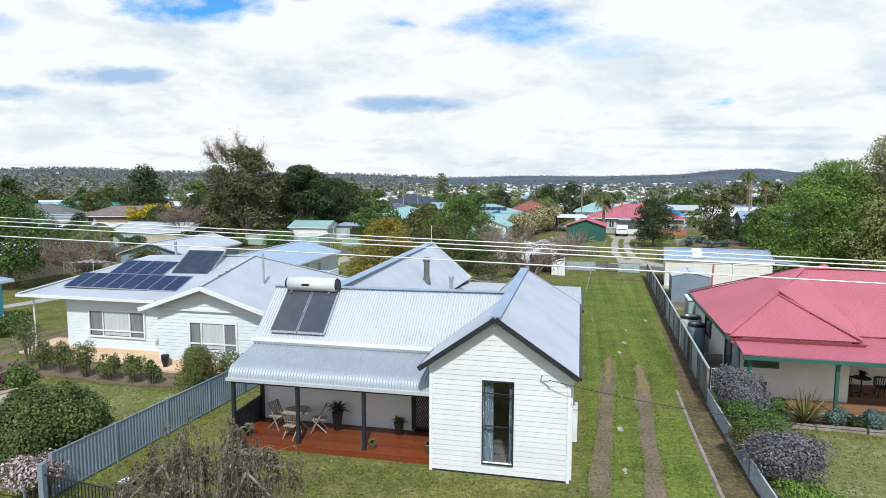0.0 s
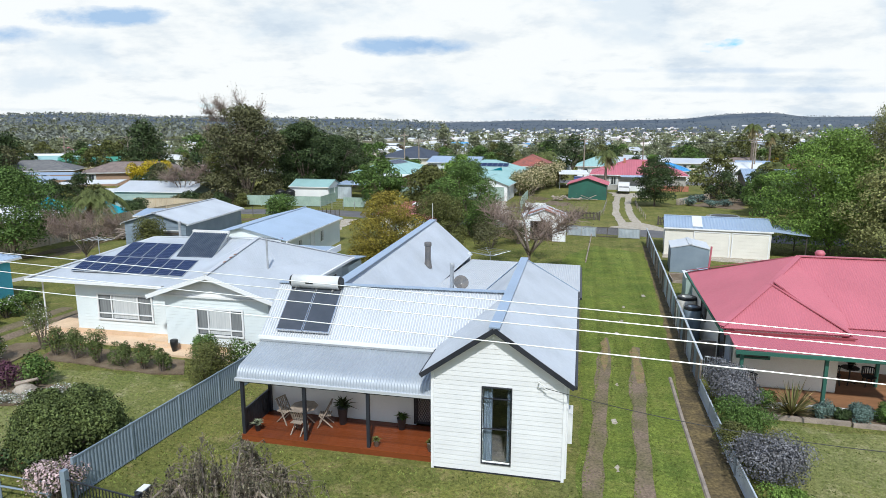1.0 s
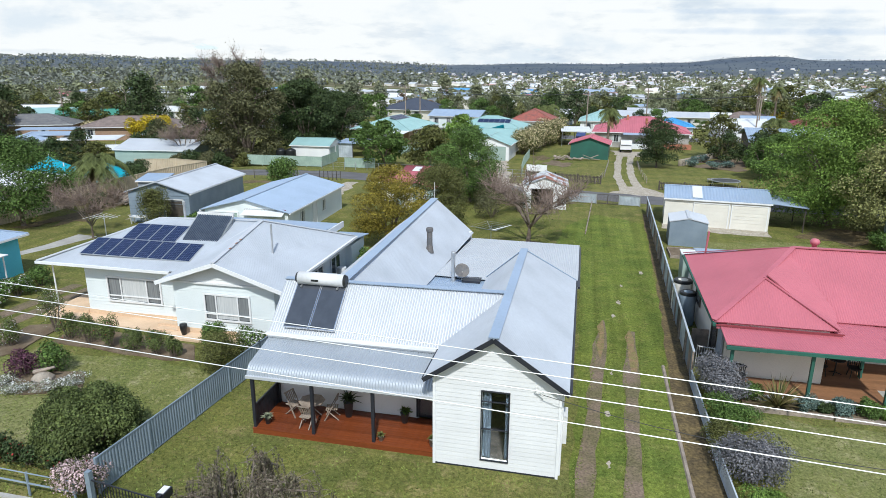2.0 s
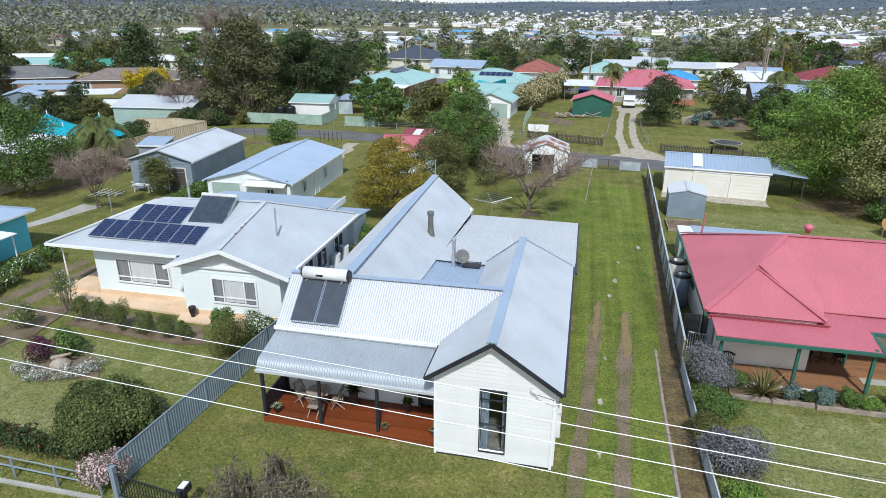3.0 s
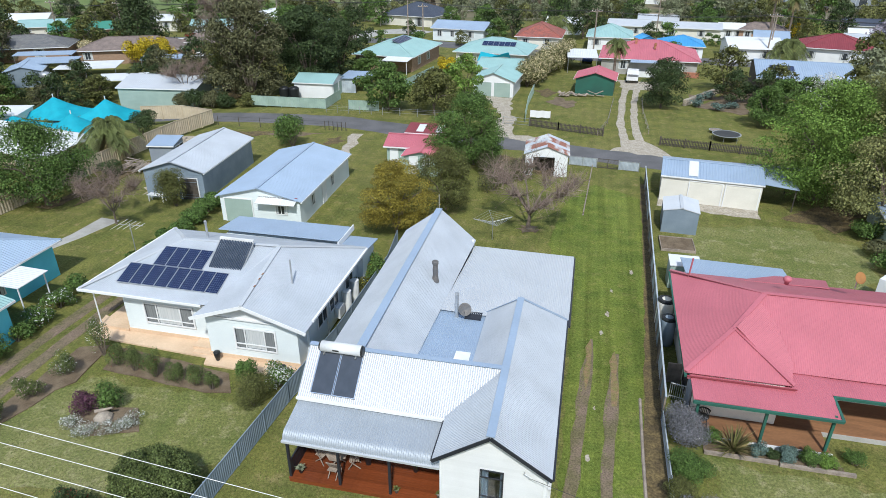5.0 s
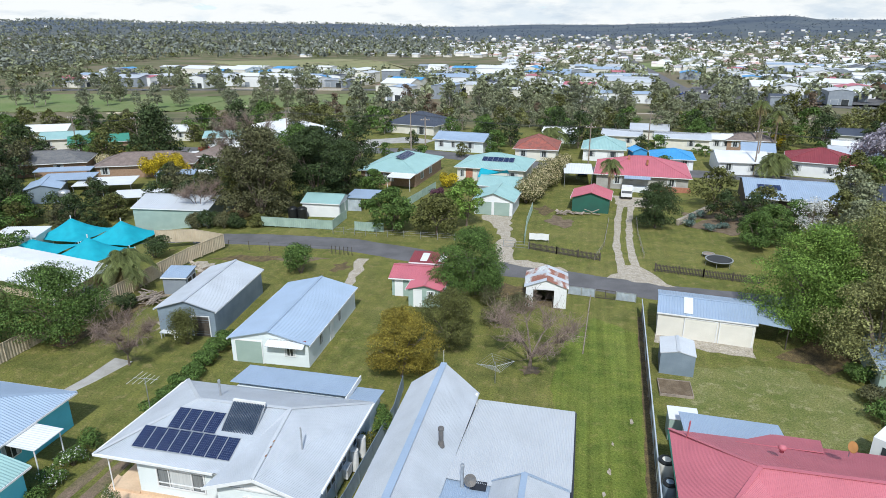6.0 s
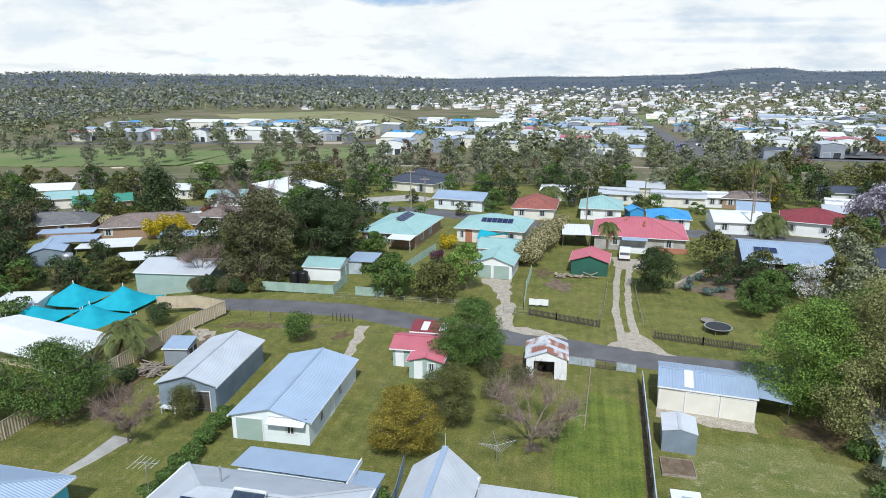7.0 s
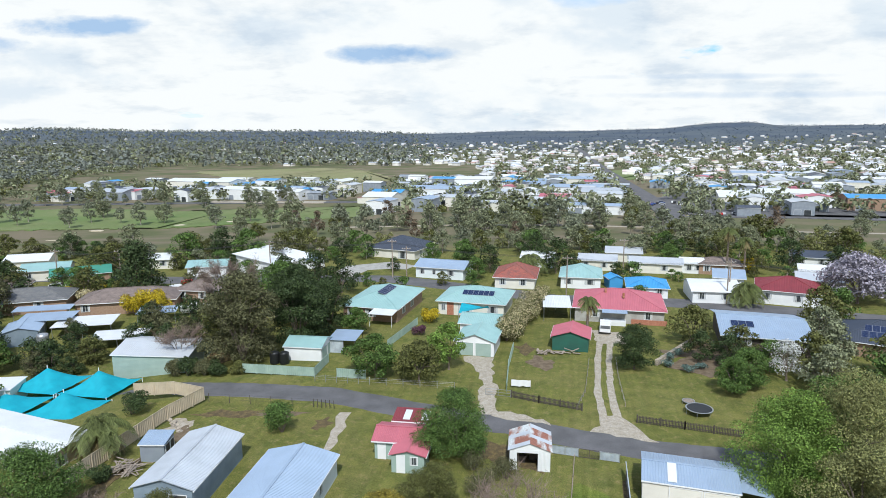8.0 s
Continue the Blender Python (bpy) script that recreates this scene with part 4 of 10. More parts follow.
def house(name, label, m, w, d, h, kind, pitch, roof, wall, axis="x", o=0.45, pitch_rib=0.0, clad=0.0, wins=(), doors=(), category="house", group="", gutter=True, fmat=None, z0=-0.3):
    """A building whose front left corner is at m; the front looks along -y."""
    h0 = thing(name, m, label, category, group)
    STANDS.append((m @ Vector((w / 2, d / 2, 0)), 0.5 * max(w, d)))
    part("wall", walls_block(Build(), w, d, z0, h, kind, pitch, axis, o, clad), wall, h0)
    if clad:
        for p, q in (((0, 0), (w, 0)), ((w, 0), (w, d)), ((0, d), (0, 0))):
            part("cladding", Build().clad(p, q, z0 + 0.02, h - 0.02, clad), wall, h0)
    t = math.tan(radians(pitch))
    polys, ridge = roof_polys(kind, w, d, h - (o * t if kind != "skillion" else 0) + 0.02, pitch, o, axis)
    ro = None
    for p in polys:
        ro = part("roof_slope", Build().ribbed(p, pitch_rib or 0.3, 0.02 if pitch_rib else 0.0, 0.06), roof, h0)
    if ridge and kind in ("hip", "gable"):
        A, B = Vector(ridge[0]), Vector(ridge[1])
        part("ridge_cap", Build().beam(A + Vector((0, 0, 0.08)), B + Vector((0, 0, 0.08)), 0.26, 0.05), roof, h0)
        if kind == "hip":
            for p in polys[2:]:
                for c in p[:2]:
                    part("hip_cap", Build().beam(Vector(p[2]) + Vector((0, 0, 0.08)), Vector(c) + Vector((0, 0, 0.07)), 0.22, 0.05), roof, h0)
    if gutter:
        for p in polys:
            lo = min(q[2] for q in p)
            ends = [q for q in p if q[2] < lo + 0.01]
            if len(ends) == 2:
                part("gutter", Build().beam(Vector(ends[0]) + Vector((0, 0, -0.02)), Vector(ends[1]) + Vector((0, 0, -0.02)), 0.12, 0.12), fmat or M["paint_white"], h0)
    for wn_ in wins:
        side, s, z, ww, wh = wn_[:5]
        window(h0, side, w, d, s, z, ww, wh, fmat or M["paint_white"], mullions=(0.5,) if ww < 1.6 else (0.3, 0.7))
    for side, s, ww, wh, dm in doors:
        mm = {"f": pose(s, -0.02, 0), "r": pose(w + 0.02, s, 0, 0, 0, 90), "l": pose(-0.02, d - s, 0, 0, 0, -90)}[side]
        do = part("door", Build().clad((0, -0.02), (ww, -0.02), 0, wh, 0.3), dm, h0, at=mm)
        part("door_frame", lattice([-0.08, 0, ww, ww + 0.08], [0, wh, wh + 0.08], lambda i, j: i != 1 or j == 1, -0.06, 0), fmat or M["paint_white"], do)
    return h0


def solar_array(parent, origin, u, v, n, rows, pw, ph, group):
    """Panels on a roof plane: u across, v up the slope, both unit vectors."""
    o, u, v = Vector(origin), Vector(u).normalized(), Vector(v).normalized()
    nn = u.cross(v).normalized()
    m = Matrix((u, v, nn)).transposed().to_4x4()
    cells = Build().box(0.02, pw - 0.02, 0.02, ph - 0.02, 0.03, 0.042)
    rim = Build().box(0, pw, 0, 0.025, 0, 0.05).box(0, pw, ph - 0.025, ph, 0, 0.05).box(0, 0.025, 0.025, ph - 0.025, 0, 0.05).box(pw - 0.025, pw, 0.025, ph - 0.025, 0, 0.05)
    lines = Build()
    for i in range(1, 6):
        lines.box(pw * i / 6 - 0.004, pw * i / 6 + 0.004, 0.03, ph - 0.03, 0.042, 0.044)
    for i in range(1, 10):
        lines.box(0.03, pw - 0.03, ph * i / 10 - 0.004, ph * i / 10 + 0.004, 0.042, 0.0445)
    mc, mr, ml = cells.mesh("cell_sheet", M["cell"]), rim.mesh("solar_panel", M["steel"]), lines.mesh("busbar_grid", M["cell_line"])
    arr = thing("solar_array", parent, "dark blue photovoltaic panels in rows on an iron roof", "solar panels", group)
    for j in range(rows):
        for i in range(n[j]):
            t = part("solar_panel", mr, None, arr, at=Matrix.Translation(o + u * (pw + 0.02) * (i + (n[0] - n[j]) * 0.45) + v * (ph + 0.03) * j + nn * 0.10) @ m)
            part("cell_sheet", mc, None, t)
            tagged(part("busbar_grid", ml, None, t), kind="stuff")


# ---- the white cottage ----
def cottage():
    c = thing("house", LOT, "white weatherboard cottage with galvanised iron gables and a bullnose verandah", "house")
    W = M["paint_white"]
    z0 = -0.1
    # walls: panels with thickness round the plan
    wall = Build()
    wall.box(4.0, 4.15, 0.12, 10.9, z0, 3.25)
    wall.box(4.0, 4.15, 10.9, 19.7, z0, 2.42)
    wall.box(-6.9, -6.75, 2.35, 20.0, z0, 3.2)
    wall.box(-6.75, 4.0, 19.55, 19.7, z0, 2.4)
    wall.box(0.0, 0.12, 0.12, 2.35, z0, 3.3)
    wall.box(-6.9, -1.15, 2.35, 2.5, z0, 3.15).box(-0.25, 0.12, 2.35, 2.5, z0, 3.15).box(-1.15, -0.25, 2.35, 2.5, 2.38, 3.15)
    wall.add([(-6.88, 2.35, 3.15), (-6.88, 5.9, 3.15), (-6.88, 4.05, 4.7), (-6.75, 2.35, 3.15), (-6.75, 5.9, 3.15), (-6.75, 4.05, 4.7)], [(0, 2, 1), (3, 4, 5), (0, 1, 4, 3), (1, 2, 5, 4), (2, 0, 3, 5)])
    wall.add([(-6.75, 20.0, 3.1), (-2.2, 20.0, 2.9), (-4.7, 20.0, 4.95), (-6.75, 19.85, 3.1), (-2.2, 19.85, 2.9), (-4.7, 19.85, 4.95)], [(0, 1, 2), (5, 4, 3), (0, 3, 4, 1), (1, 4, 5, 2), (2, 5, 3, 0)])
    wall.box(-6.75, -2.2, 19.7, 20.0, z0, 3.1)
    part("wall", wall, W, c)
    # boards of the verandah wall and the long side
    for p, q, za, zb in (((4.15, 0.12), (4.15, 10.9), 0.0, 3.2), ((4.15, 10.9), (4.15, 19.7), 0.0, 2.4), ((-6.9, 2.35), (-1.25, 2.35), 0.25, 3.1), ((-0.15, 2.35), (0.0, 2.35), 0.25, 3.1), ((-6.9, 20.0), (-6.9, 2.35), 0.0, 3.1)):
        part("cladding", Build().clad(p, q, za, zb, 0.17), M["board_white"], c)
    # inside floor and back wall of the front room, coloured dark as unlit, seen through the tall window
    part("room", Build().box(0.12, 4.0, 0.14, 4.6, 0.18, 0.22).box(0.12, 4.0, 4.6, 4.7, 0.2, 3.2).box(0.12, 4.0, 0.14, 4.6, 3.2, 3.25), M["soot_and_unlit"], c)
    # front gable: frame panel behind single boards
    wx0, wx1, wz0, wz1 = 1.62, 2.50, 0.38, 2.90
    g = Build()
    g.box(0, wx0, 0.03, 0.12, z0, 3.35).box(wx1, 4.15, 0.03, 0.12, z0, 3.35).box(wx0, wx1, 0.03, 0.12, z0, wz0).box(wx0, wx1, 0.03, 0.12, wz1, 3.35)
    g.add([(0, 0.03, 3.35), (4.15, 0.03, 3.35), (2.0, 0.03, 4.78), (0, 0.12, 3.35), (4.15, 0.12, 3.35), (2.0, 0.12, 4.78)], [(0, 1, 2), (5, 4, 3), (1, 4, 5, 2), (2, 5, 3, 0)])
    gp = part("gable_wall", g, W, c)
    n, bh = 30, 0.158
    for i in range(n):
        a, b_ = 0.05 + i * bh, 0.05 + (i + 1) * bh
        half = lambda z: (0.0, 4.15) if z < 3.35 else (2.0 * (z - 3.35) / 1.43, 4.15 - 2.15 * (z - 3.35) / 1.43)
        (l0, r0), (l1, r1) = half(a), half(b_)
        if r1 - l1 < 0.1:
            break
        runs = [(l0, r0, l1, r1)]
        if b_ > wz0 - 0.02 and a < wz1 + 0.02:
            runs = [(l0, wx0 - 0.03, l1, wx0 - 0.03), (wx1 + 0.03, r0, wx1 + 0.03, r1)]
        for x0, x1, x2, x3 in runs:
            bb = Build().add([(x0, 0.014, a), (x1, 0.014, a), (x3, 0.027, b_), (x2, 0.027, b_), (x0, 0.03, a), (x1, 0.03, a)], [(0, 1, 2, 3), (5, 4, 0, 1)])
            part("weatherboard", bb, M["board_white"], gp)
    part("corner_trim", Build().box(-0.03, 0.06, -0.015, 0.03, z0, 3.3), W, c)
    part("corner_trim", Build().box(4.09, 4.18, -0.015, 0.03, z0, 3.3), W, c)
    part("base_board", Build().box(-0.02, 4.17, 0.0, 0.03, -0.08, 0.05), M["paint_black"], c)
    # tall window
    w = part("window", frame_bars(wx1 - wx0, wz1 - wz0, 0.035, 0.05, (), (0.46, 0.86)), M["paint_black"], c, "charcoal timber frame of a tall sash window", at=pose(wx0, 0.03, wz0))
    glass = bpy.data.materials.new("clear_glass")
    glass.use_nodes = True
    gp_ = glass.node_tree.nodes["Principled BSDF"]
    gp_.inputs["Transmission Weight"].default_value, gp_.inputs["Roughness"].default_value, gp_.inputs["IOR"].default_value = 1.0, 0.02, 1.45
    gp_.inputs["Base Color"].default_value = (0.85, 0.9, 0.92, 1)
    pn = part("pane", Build().box(0, wx1 - wx0, 0.02, 0.026, 0, wz1 - wz0), glass, w)
    pn.visible_shadow = False
    for x0, x1 in ((0.02, 0.30), (0.76, 0.86)):
        cu = Build()
        k = 16
        vs = [(x0 + (x1 - x0) * i / k, 0.14 + 0.035 * math.sin(i * 1.9), z) for i in range(k + 1) for z in (0.0, wz1 - wz0)]
        cu.add(vs, [(2 * i, 2 * i + 2, 2 * i + 3, 2 * i + 1) for i in range(k)])
        part("curtain", cu, M["curtain_blue"], w, "blue-grey curtain drawn aside", True)
    # roof planes
    zi = M["zinc"]
    R = lambda name, pts, mat=zi, down=None, amp=0.010: part(name, Build().ribbed(pts, 0.1, amp, 0.03, down), mat, c)
    R("roof_front_slope", [(-7.05, 2.2, 3.2), (-0.02, 2.2, 3.2), (1.95, 4.03, 4.86), (-7.05, 4.03, 4.75)], M["zinc_new"], amp=0.024)
    R("roof_gable_left", [(-0.27, -0.28, 3.3), (1.98, -0.28, 4.88), (1.98, 4.05, 4.88), (-0.27, 2.25, 3.3)])
    R("roof_gable_right", [(4.38, -0.28, 3.27), (4.38, 11.0, 3.27), (1.98, 9.9, 4.95), (1.98, -0.28, 4.88)])
    R("roof_gable_rear_left", [(1.98, 4.03, 4.88), (1.98, 9.9, 4.95), (0.1, 11.3, 3.0), (0.1, 6.2, 3.0)])
    R("roof_hip_end", [(1.98, 9.9, 4.95), (4.38, 11.0, 3.27), (0.1, 11.3, 3.0)])
    # rear slopes turned from the sun: shade put into a darker, bluer iron
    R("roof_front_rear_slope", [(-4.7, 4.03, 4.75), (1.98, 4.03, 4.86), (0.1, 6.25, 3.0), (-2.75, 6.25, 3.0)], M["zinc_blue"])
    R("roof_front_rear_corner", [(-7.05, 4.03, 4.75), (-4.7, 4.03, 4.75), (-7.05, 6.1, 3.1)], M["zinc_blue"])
    R("roof_wing_left", [(-7.05, 6.1, 3.12), (-4.7, 4.06, 4.78), (-4.7, 20.25, 5.0), (-7.05, 20.25, 3.12)])
    R("roof_wing_right", [(-4.7, 4.06, 4.78), (-2.72, 6.3, 3.0), (-2.12, 20.25, 2.95), (-4.7, 20.25, 5.0)])
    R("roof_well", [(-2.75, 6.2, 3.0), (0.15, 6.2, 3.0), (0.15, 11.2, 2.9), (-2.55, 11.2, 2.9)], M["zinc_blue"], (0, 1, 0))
    R("roof_rear_skillion", [(-2.5, 10.9, 2.93), (4.5, 10.7, 3.1), (4.5, 19.85, 2.48), (-2.12, 19.85, 2.78)], M["zinc_new"], (0, 1, 0))
    for p, q, ww in (((1.98, -0.28, 4.93), (1.98, 9.9, 5.0), 0.34), ((-7.05, 4.03, 4.82), (1.98, 4.03, 4.92), 0.26), ((-4.7, 4.3, 4.83), (-4.7, 20.25, 5.05), 0.42),
                     ((1.98, 9.9, 4.99), (4.38, 11.0, 3.32), 0.22), ((1.98, 9.9, 4.99), (0.1, 11.3, 3.05), 0.22)):
        part("ridge_cap", Build().beam(p, q, ww, 0.035), M["zinc_blue"], c, "folded blue-grey ridge capping")
    # barge boards, gutters and fascias
    part("barge_board", Build().beam((-0.30, -0.30, 3.24), (1.98, -0.30, 4.85), 0.04, 0.15), M["paint_black"], c, "charcoal painted barge board")
    part("barge_board", Build().beam((1.98, -0.30, 4.85), (4.40, -0.30, 3.22), 0.04, 0.15), M["paint_black"], c, "charcoal painted barge board")
    for piece in (Build().beam((4.42, -0.2, 3.22), (4.42, 11, 3.22), 0.12, 0.11), Build().beam((4.54, 10.8, 2.98), (4.54, 19.9, 2.45), 0.12, 0.11), Build().beam((-0.30, -0.2, 3.24), (-0.30, 2.0, 3.24), 0.10, 0.10)):
        part("gutter", piece, M["paint_black"], c)
    for piece in (Build().box(-7.05, -0.02, 2.16, 2.20, 3.02, 3.22), Build().beam((-7.05, 2.10, 3.2), (-0.02, 2.10, 3.2), 0.12, 0.11)):
        part("fascia", piece, W, c, "white fascia and gutter over the verandah")
    for a, b_ in ((4.2, 0.25), (4.22, 11.2), (4.24, 19.4)):
        part("downpipe", Build().tube((a, b_, 0), (a, b_, 3.1 if b_ < 15 else 2.4), 0.045, n=8), W, c)
    # meter box and wall brackets on the side
    part("meter_box", Build().box(4.15, 4.38, 0.32, 0.95, 1.15, 2.15), M["plastic_white"], c)
    part("cable_bracket", Build().tube((3.35, -0.02, 3.25), (3.35, -0.22, 3.3), 0.018).tube((3.35, -0.22, 3.3), (3.55, -0.22, 3.18), 0.015).tube((3.35, -0.02, 3.05), (3.6, -0.15, 3.05), 0.018), M["plastic_white"], c)
    for b_ in (7.5, 13.0):
        part("wall_vent", Build().box(4.17, 4.36, b_, b_ + 0.35, 2.0, 2.35), M["plastic_white"], c)
    # bullnose verandah roof
    bn = Build()
    prof = [(2.18, 3.02), (1.3, 2.82), (0.78, 2.70)] + [(0.78 - 0.40 * math.sin(t), 2.70 - 0.42 * (1 - math.cos(t))) for t in [math.radians(x) for x in (15, 30, 45, 60, 75, 90)]]
    n = int(6.9 / 0.025)
    vs = []
    for i in range(n + 1):
        a = -7.02 + 6.98 * i / n
        dz = 0.017 * math.sin(2 * math.pi * i / 4)
        for k, (y, z) in enumerate(prof):
            q = prof[min(k + 1, len(prof) - 1)], prof[max(k - 1, 0)]
            dy, dzz = q[0][0] - q[1][0], q[0][1] - q[1][1]
            L = math.hypot(dy, dzz)
            vs.append((a, y + dz * dzz / L, z - dz * dy / L))
    m_ = len(prof)
    bn.add(vs, [(i * m_ + k, i * m_ + k + 1, (i + 1) * m_ + k + 1, (i + 1) * m_ + k) for i in range(n) for k in range(m_ - 1)])
    part("verandah_roof", bn, M["zinc_dull"], c, "bullnosed corrugated iron verandah roof", True)
    part("verandah_gutter", Build().beam((-7.05, 0.34, 2.26), (-0.04, 0.34, 2.26), 0.11, 0.10), M["zinc_new"], c)
    part("verandah_beam", Build().box(-6.95, -0.04, 0.42, 0.50, 2.12, 2.28), M["paint_black"], c)
    part("verandah_lining", Build().slab([(-7.0, 0.5, 2.42), (-0.02, 0.5, 2.42), (-0.02, 2.3, 2.9), (-7.0, 2.3, 2.9)], 0.02), W, c)
    for a in (-6.85, -4.55, -2.28):
        part("post", Build().box(a - 0.055, a + 0.055, 0.37, 0.48, -0.05, 2.16), M["paint_black"], c)
    part("post", Build().box(-0.13, -0.03, 0.37, 0.48, -0.05, 2.16), M["paint_black"], c)
    part("post", Build().box(-6.85, -6.74, 2.20, 2.31, 0.2, 2.8), M["paint_black"], c)
    part("side_screen", Build().box(-6.86, -6.80, 0.5, 2.2, 1.05, 1.12), M["paint_black"], c)
    for i in range(14):
        part("paling", Build().box(-6.85, -6.82, 0.52 + i * 0.122, 0.62 + i * 0.122, 0.22, 1.06), M["paint_black"], c)
    # deck
    for piece in (Build().box(-6.9, 0.0, 0.3, 0.36, -0.05, 0.19), Build().box(-6.9, -6.84, 0.36, 2.35, -0.05, 0.19), Build().box(-6.84, 0, 1.2, 1.3, -0.05, 0.19)):
        part("deck_frame", piece, M["deck"], c)
    pl = Build().box(-6.92, -0.01, 0, 0.128, 0.19, 0.22).mesh("plank", M["deck"])
    for i in range(15):
        part("plank", pl, None, c, at=pose(0, 0.29 + i * 0.135, 0))
    # door with security screen
    d = part("door", Build().box(-1.15, -0.25, 2.38, 2.43, 0.24, 2.38), M["paint_black"], c, "dark front door with a diamond security screen")
    mesh = Build()
    for i in range(-14, 12):
        x = -1.07 + i * 0.09
        for s in (1, -1):
            p0, p1 = Vector((x if s > 0 else x + 1.1, 2.372, 0.35)), Vector((x + 1.1 if s > 0 else x, 2.372, 2.28))
            lo = [(-1.07 - p0.x) / (p1.x - p0.x), (-0.33 - p0.x) / (p1.x - p0.x)]
            t0, t1 = max(0, min(lo)), min(1, max(lo))
            if t1 > t0 + 0.03:
                mesh.beam(p0.lerp(p1, t0), p0.lerp(p1, t1), 0.008)
    part("screen", mesh, M["steel"], d)
    part("door_frame", Build().box(-1.22, -1.15, 2.33, 2.45, 0.24, 2.45).box(-0.25, -0.18, 2.33, 2.45, 0.24, 2.45).box(-1.15, -0.25, 2.33, 2.45, 2.38, 2.45), M["paint_black"], d)
    part("handle", Build().tube((-0.36, 2.36, 1.2), (-0.36, 2.30, 1.2), 0.018).tube((-0.36, 2.30, 1.2), (-0.48, 2.30, 1.2), 0.012), M["steel"], d)
    # roof hatch and skylight
    part("skylight", Build().box(-0.85, -0.1, 6.55, 7.25, 2.98, 3.10), M["plastic_white"], c)
    part("roof_hatch", Build().box(-1.05, -0.15, 10.4, 11.05, 2.95, 3.06), M["paint_black"], c)
    return c


cottage()


def flue(name, m, r, h, cowl, mat, label, rust=False):
    t = thing(name, m, label, "flue")
    part("pipe", Build().tube((0, 0, -0.3), (0, 0, h), r, n=12), mat, t, smooth=False)
    part("cowl", Build().lathe([(r * 1.05, h - 0.02), (cowl, h + 0.02), (cowl, h + 0.16), (cowl * 0.85, h + 0.20)], 14), mat, t)
    part("flashing", Build().lathe([(r * 1.5, -0.3), (r * 1.1, 0.05)], 12), mat, t)
    if rust:
        part("rust_stain", Build().slab([(0.10, -0.16, -0.33), (0.62, -0.30, -0.79), (0.60, -0.14, -0.775), (0.12, 0.10, -0.348)], 0.004), M["rust"], t)


flue("flue", lot(-3.25, 12.9, 3.92), 0.15, 0.85, 0.19, M["soot_and_unlit"], "stained galvanised chimney flue with rust streaks on the roof", True)
flue("flue", lot(-1.5, 10.55, 3.0), 0.10, 1.25, 0.12, M["steel"], "tall galvanised flue on the low roof")
dish = thing("satellite_dish", lot(-1.05, 10.5, 3.0), "grey satellite dish on the cottage roof", "satellite dish")
part("mast", Build().tube((0, 0, -0.1), (0, 0, 0.5), 0.025), M["steel"], dish)
bowl = Build().lathe([(0.02, 0.0), (0.16, 0.02), (0.30, 0.07), (0.36, 0.11), (0.35, 0.115), (0.29, 0.08), (0.02, 0.012)], 18)
part("reflector", bowl, M["soot_and_unlit"], dish, smooth=True, at=pose(0, -0.05, 0.52, 55, 0, 20))
part("feed_arm", Build().tube((0, -0.05, 0.42), (0.1, -0.45, 0.62), 0.015), M["steel"], dish)
ant = thing("roof_finial", lot(-4.7, 20.15, 5.0), "thin white aerial on the gable end", "aerial")
part("rod", Build().tube((0, 0, 0), (0, 0, 1.1), 0.014), M["plastic_white"], ant)

# solar hot water on the front slope
sw = thing("solar_water_heater", LOT, "roof solar water heater with two dark collectors and a white tank", "water heater")
sl = Vector((0, 1.83, 1.55)).normalized()
up = Vector((0, -sl.z, sl.y))
for i in range(2):
    o = Vector((-6.42 + i * 1.04, 2.34, 3.36)) + up * 0.10
    e1, e2, e3 = Vector((1, 0, 0)), sl, up
    mm = Matrix((e1, e2, e3)).transposed().to_4x4()
    co = part("collector", Build().box(0.03, 0.98, 0.03, 1.9, 0.0, 0.07), M["collector"], sw, at=Matrix.Translation(o) @ mm)
    part("collector_frame", Build().box(0, 1.01, 0, 0.03, -0.01, 0.085).box(0, 1.01, 1.9, 1.93, -0.01, 0.085).box(0, 0.03, 0.03, 1.9, -0.01, 0.085).box(0.98, 1.01, 0.03, 1.9, -0.01, 0.085), M["stainless"], co)
tk = Build().tube((-6.35, 3.72, 4.98), (-4.45, 3.72, 4.98), 0.25, n=20)
part("tank", tk, M["white_iron"], sw, "white enamelled storage tank", True)
part("tank_end", Build().tube((-4.45, 3.72, 4.98), (-4.36, 3.72, 4.98), 0.25, 0.2, n=20), M["plastic_black"], sw)
part("tank_end", Build().tube((-6.44, 3.72, 4.98), (-6.35, 3.72, 4.98), 0.2, 0.25, n=20), M["plastic_black"], sw)
for piece in (Build().beam((-6.2, 3.5, 4.68), (-6.2, 3.95, 4.76), 0.06), Build().beam((-4.7, 3.5, 4.68), (-4.7, 3.95, 4.76), 0.06)):
    part("cradle", piece, M["steel"], sw)
part("badge", Build().box(-5.75, -5.45, 3.464, 3.468, 4.94, 5.02), M["plastic_black"], sw)


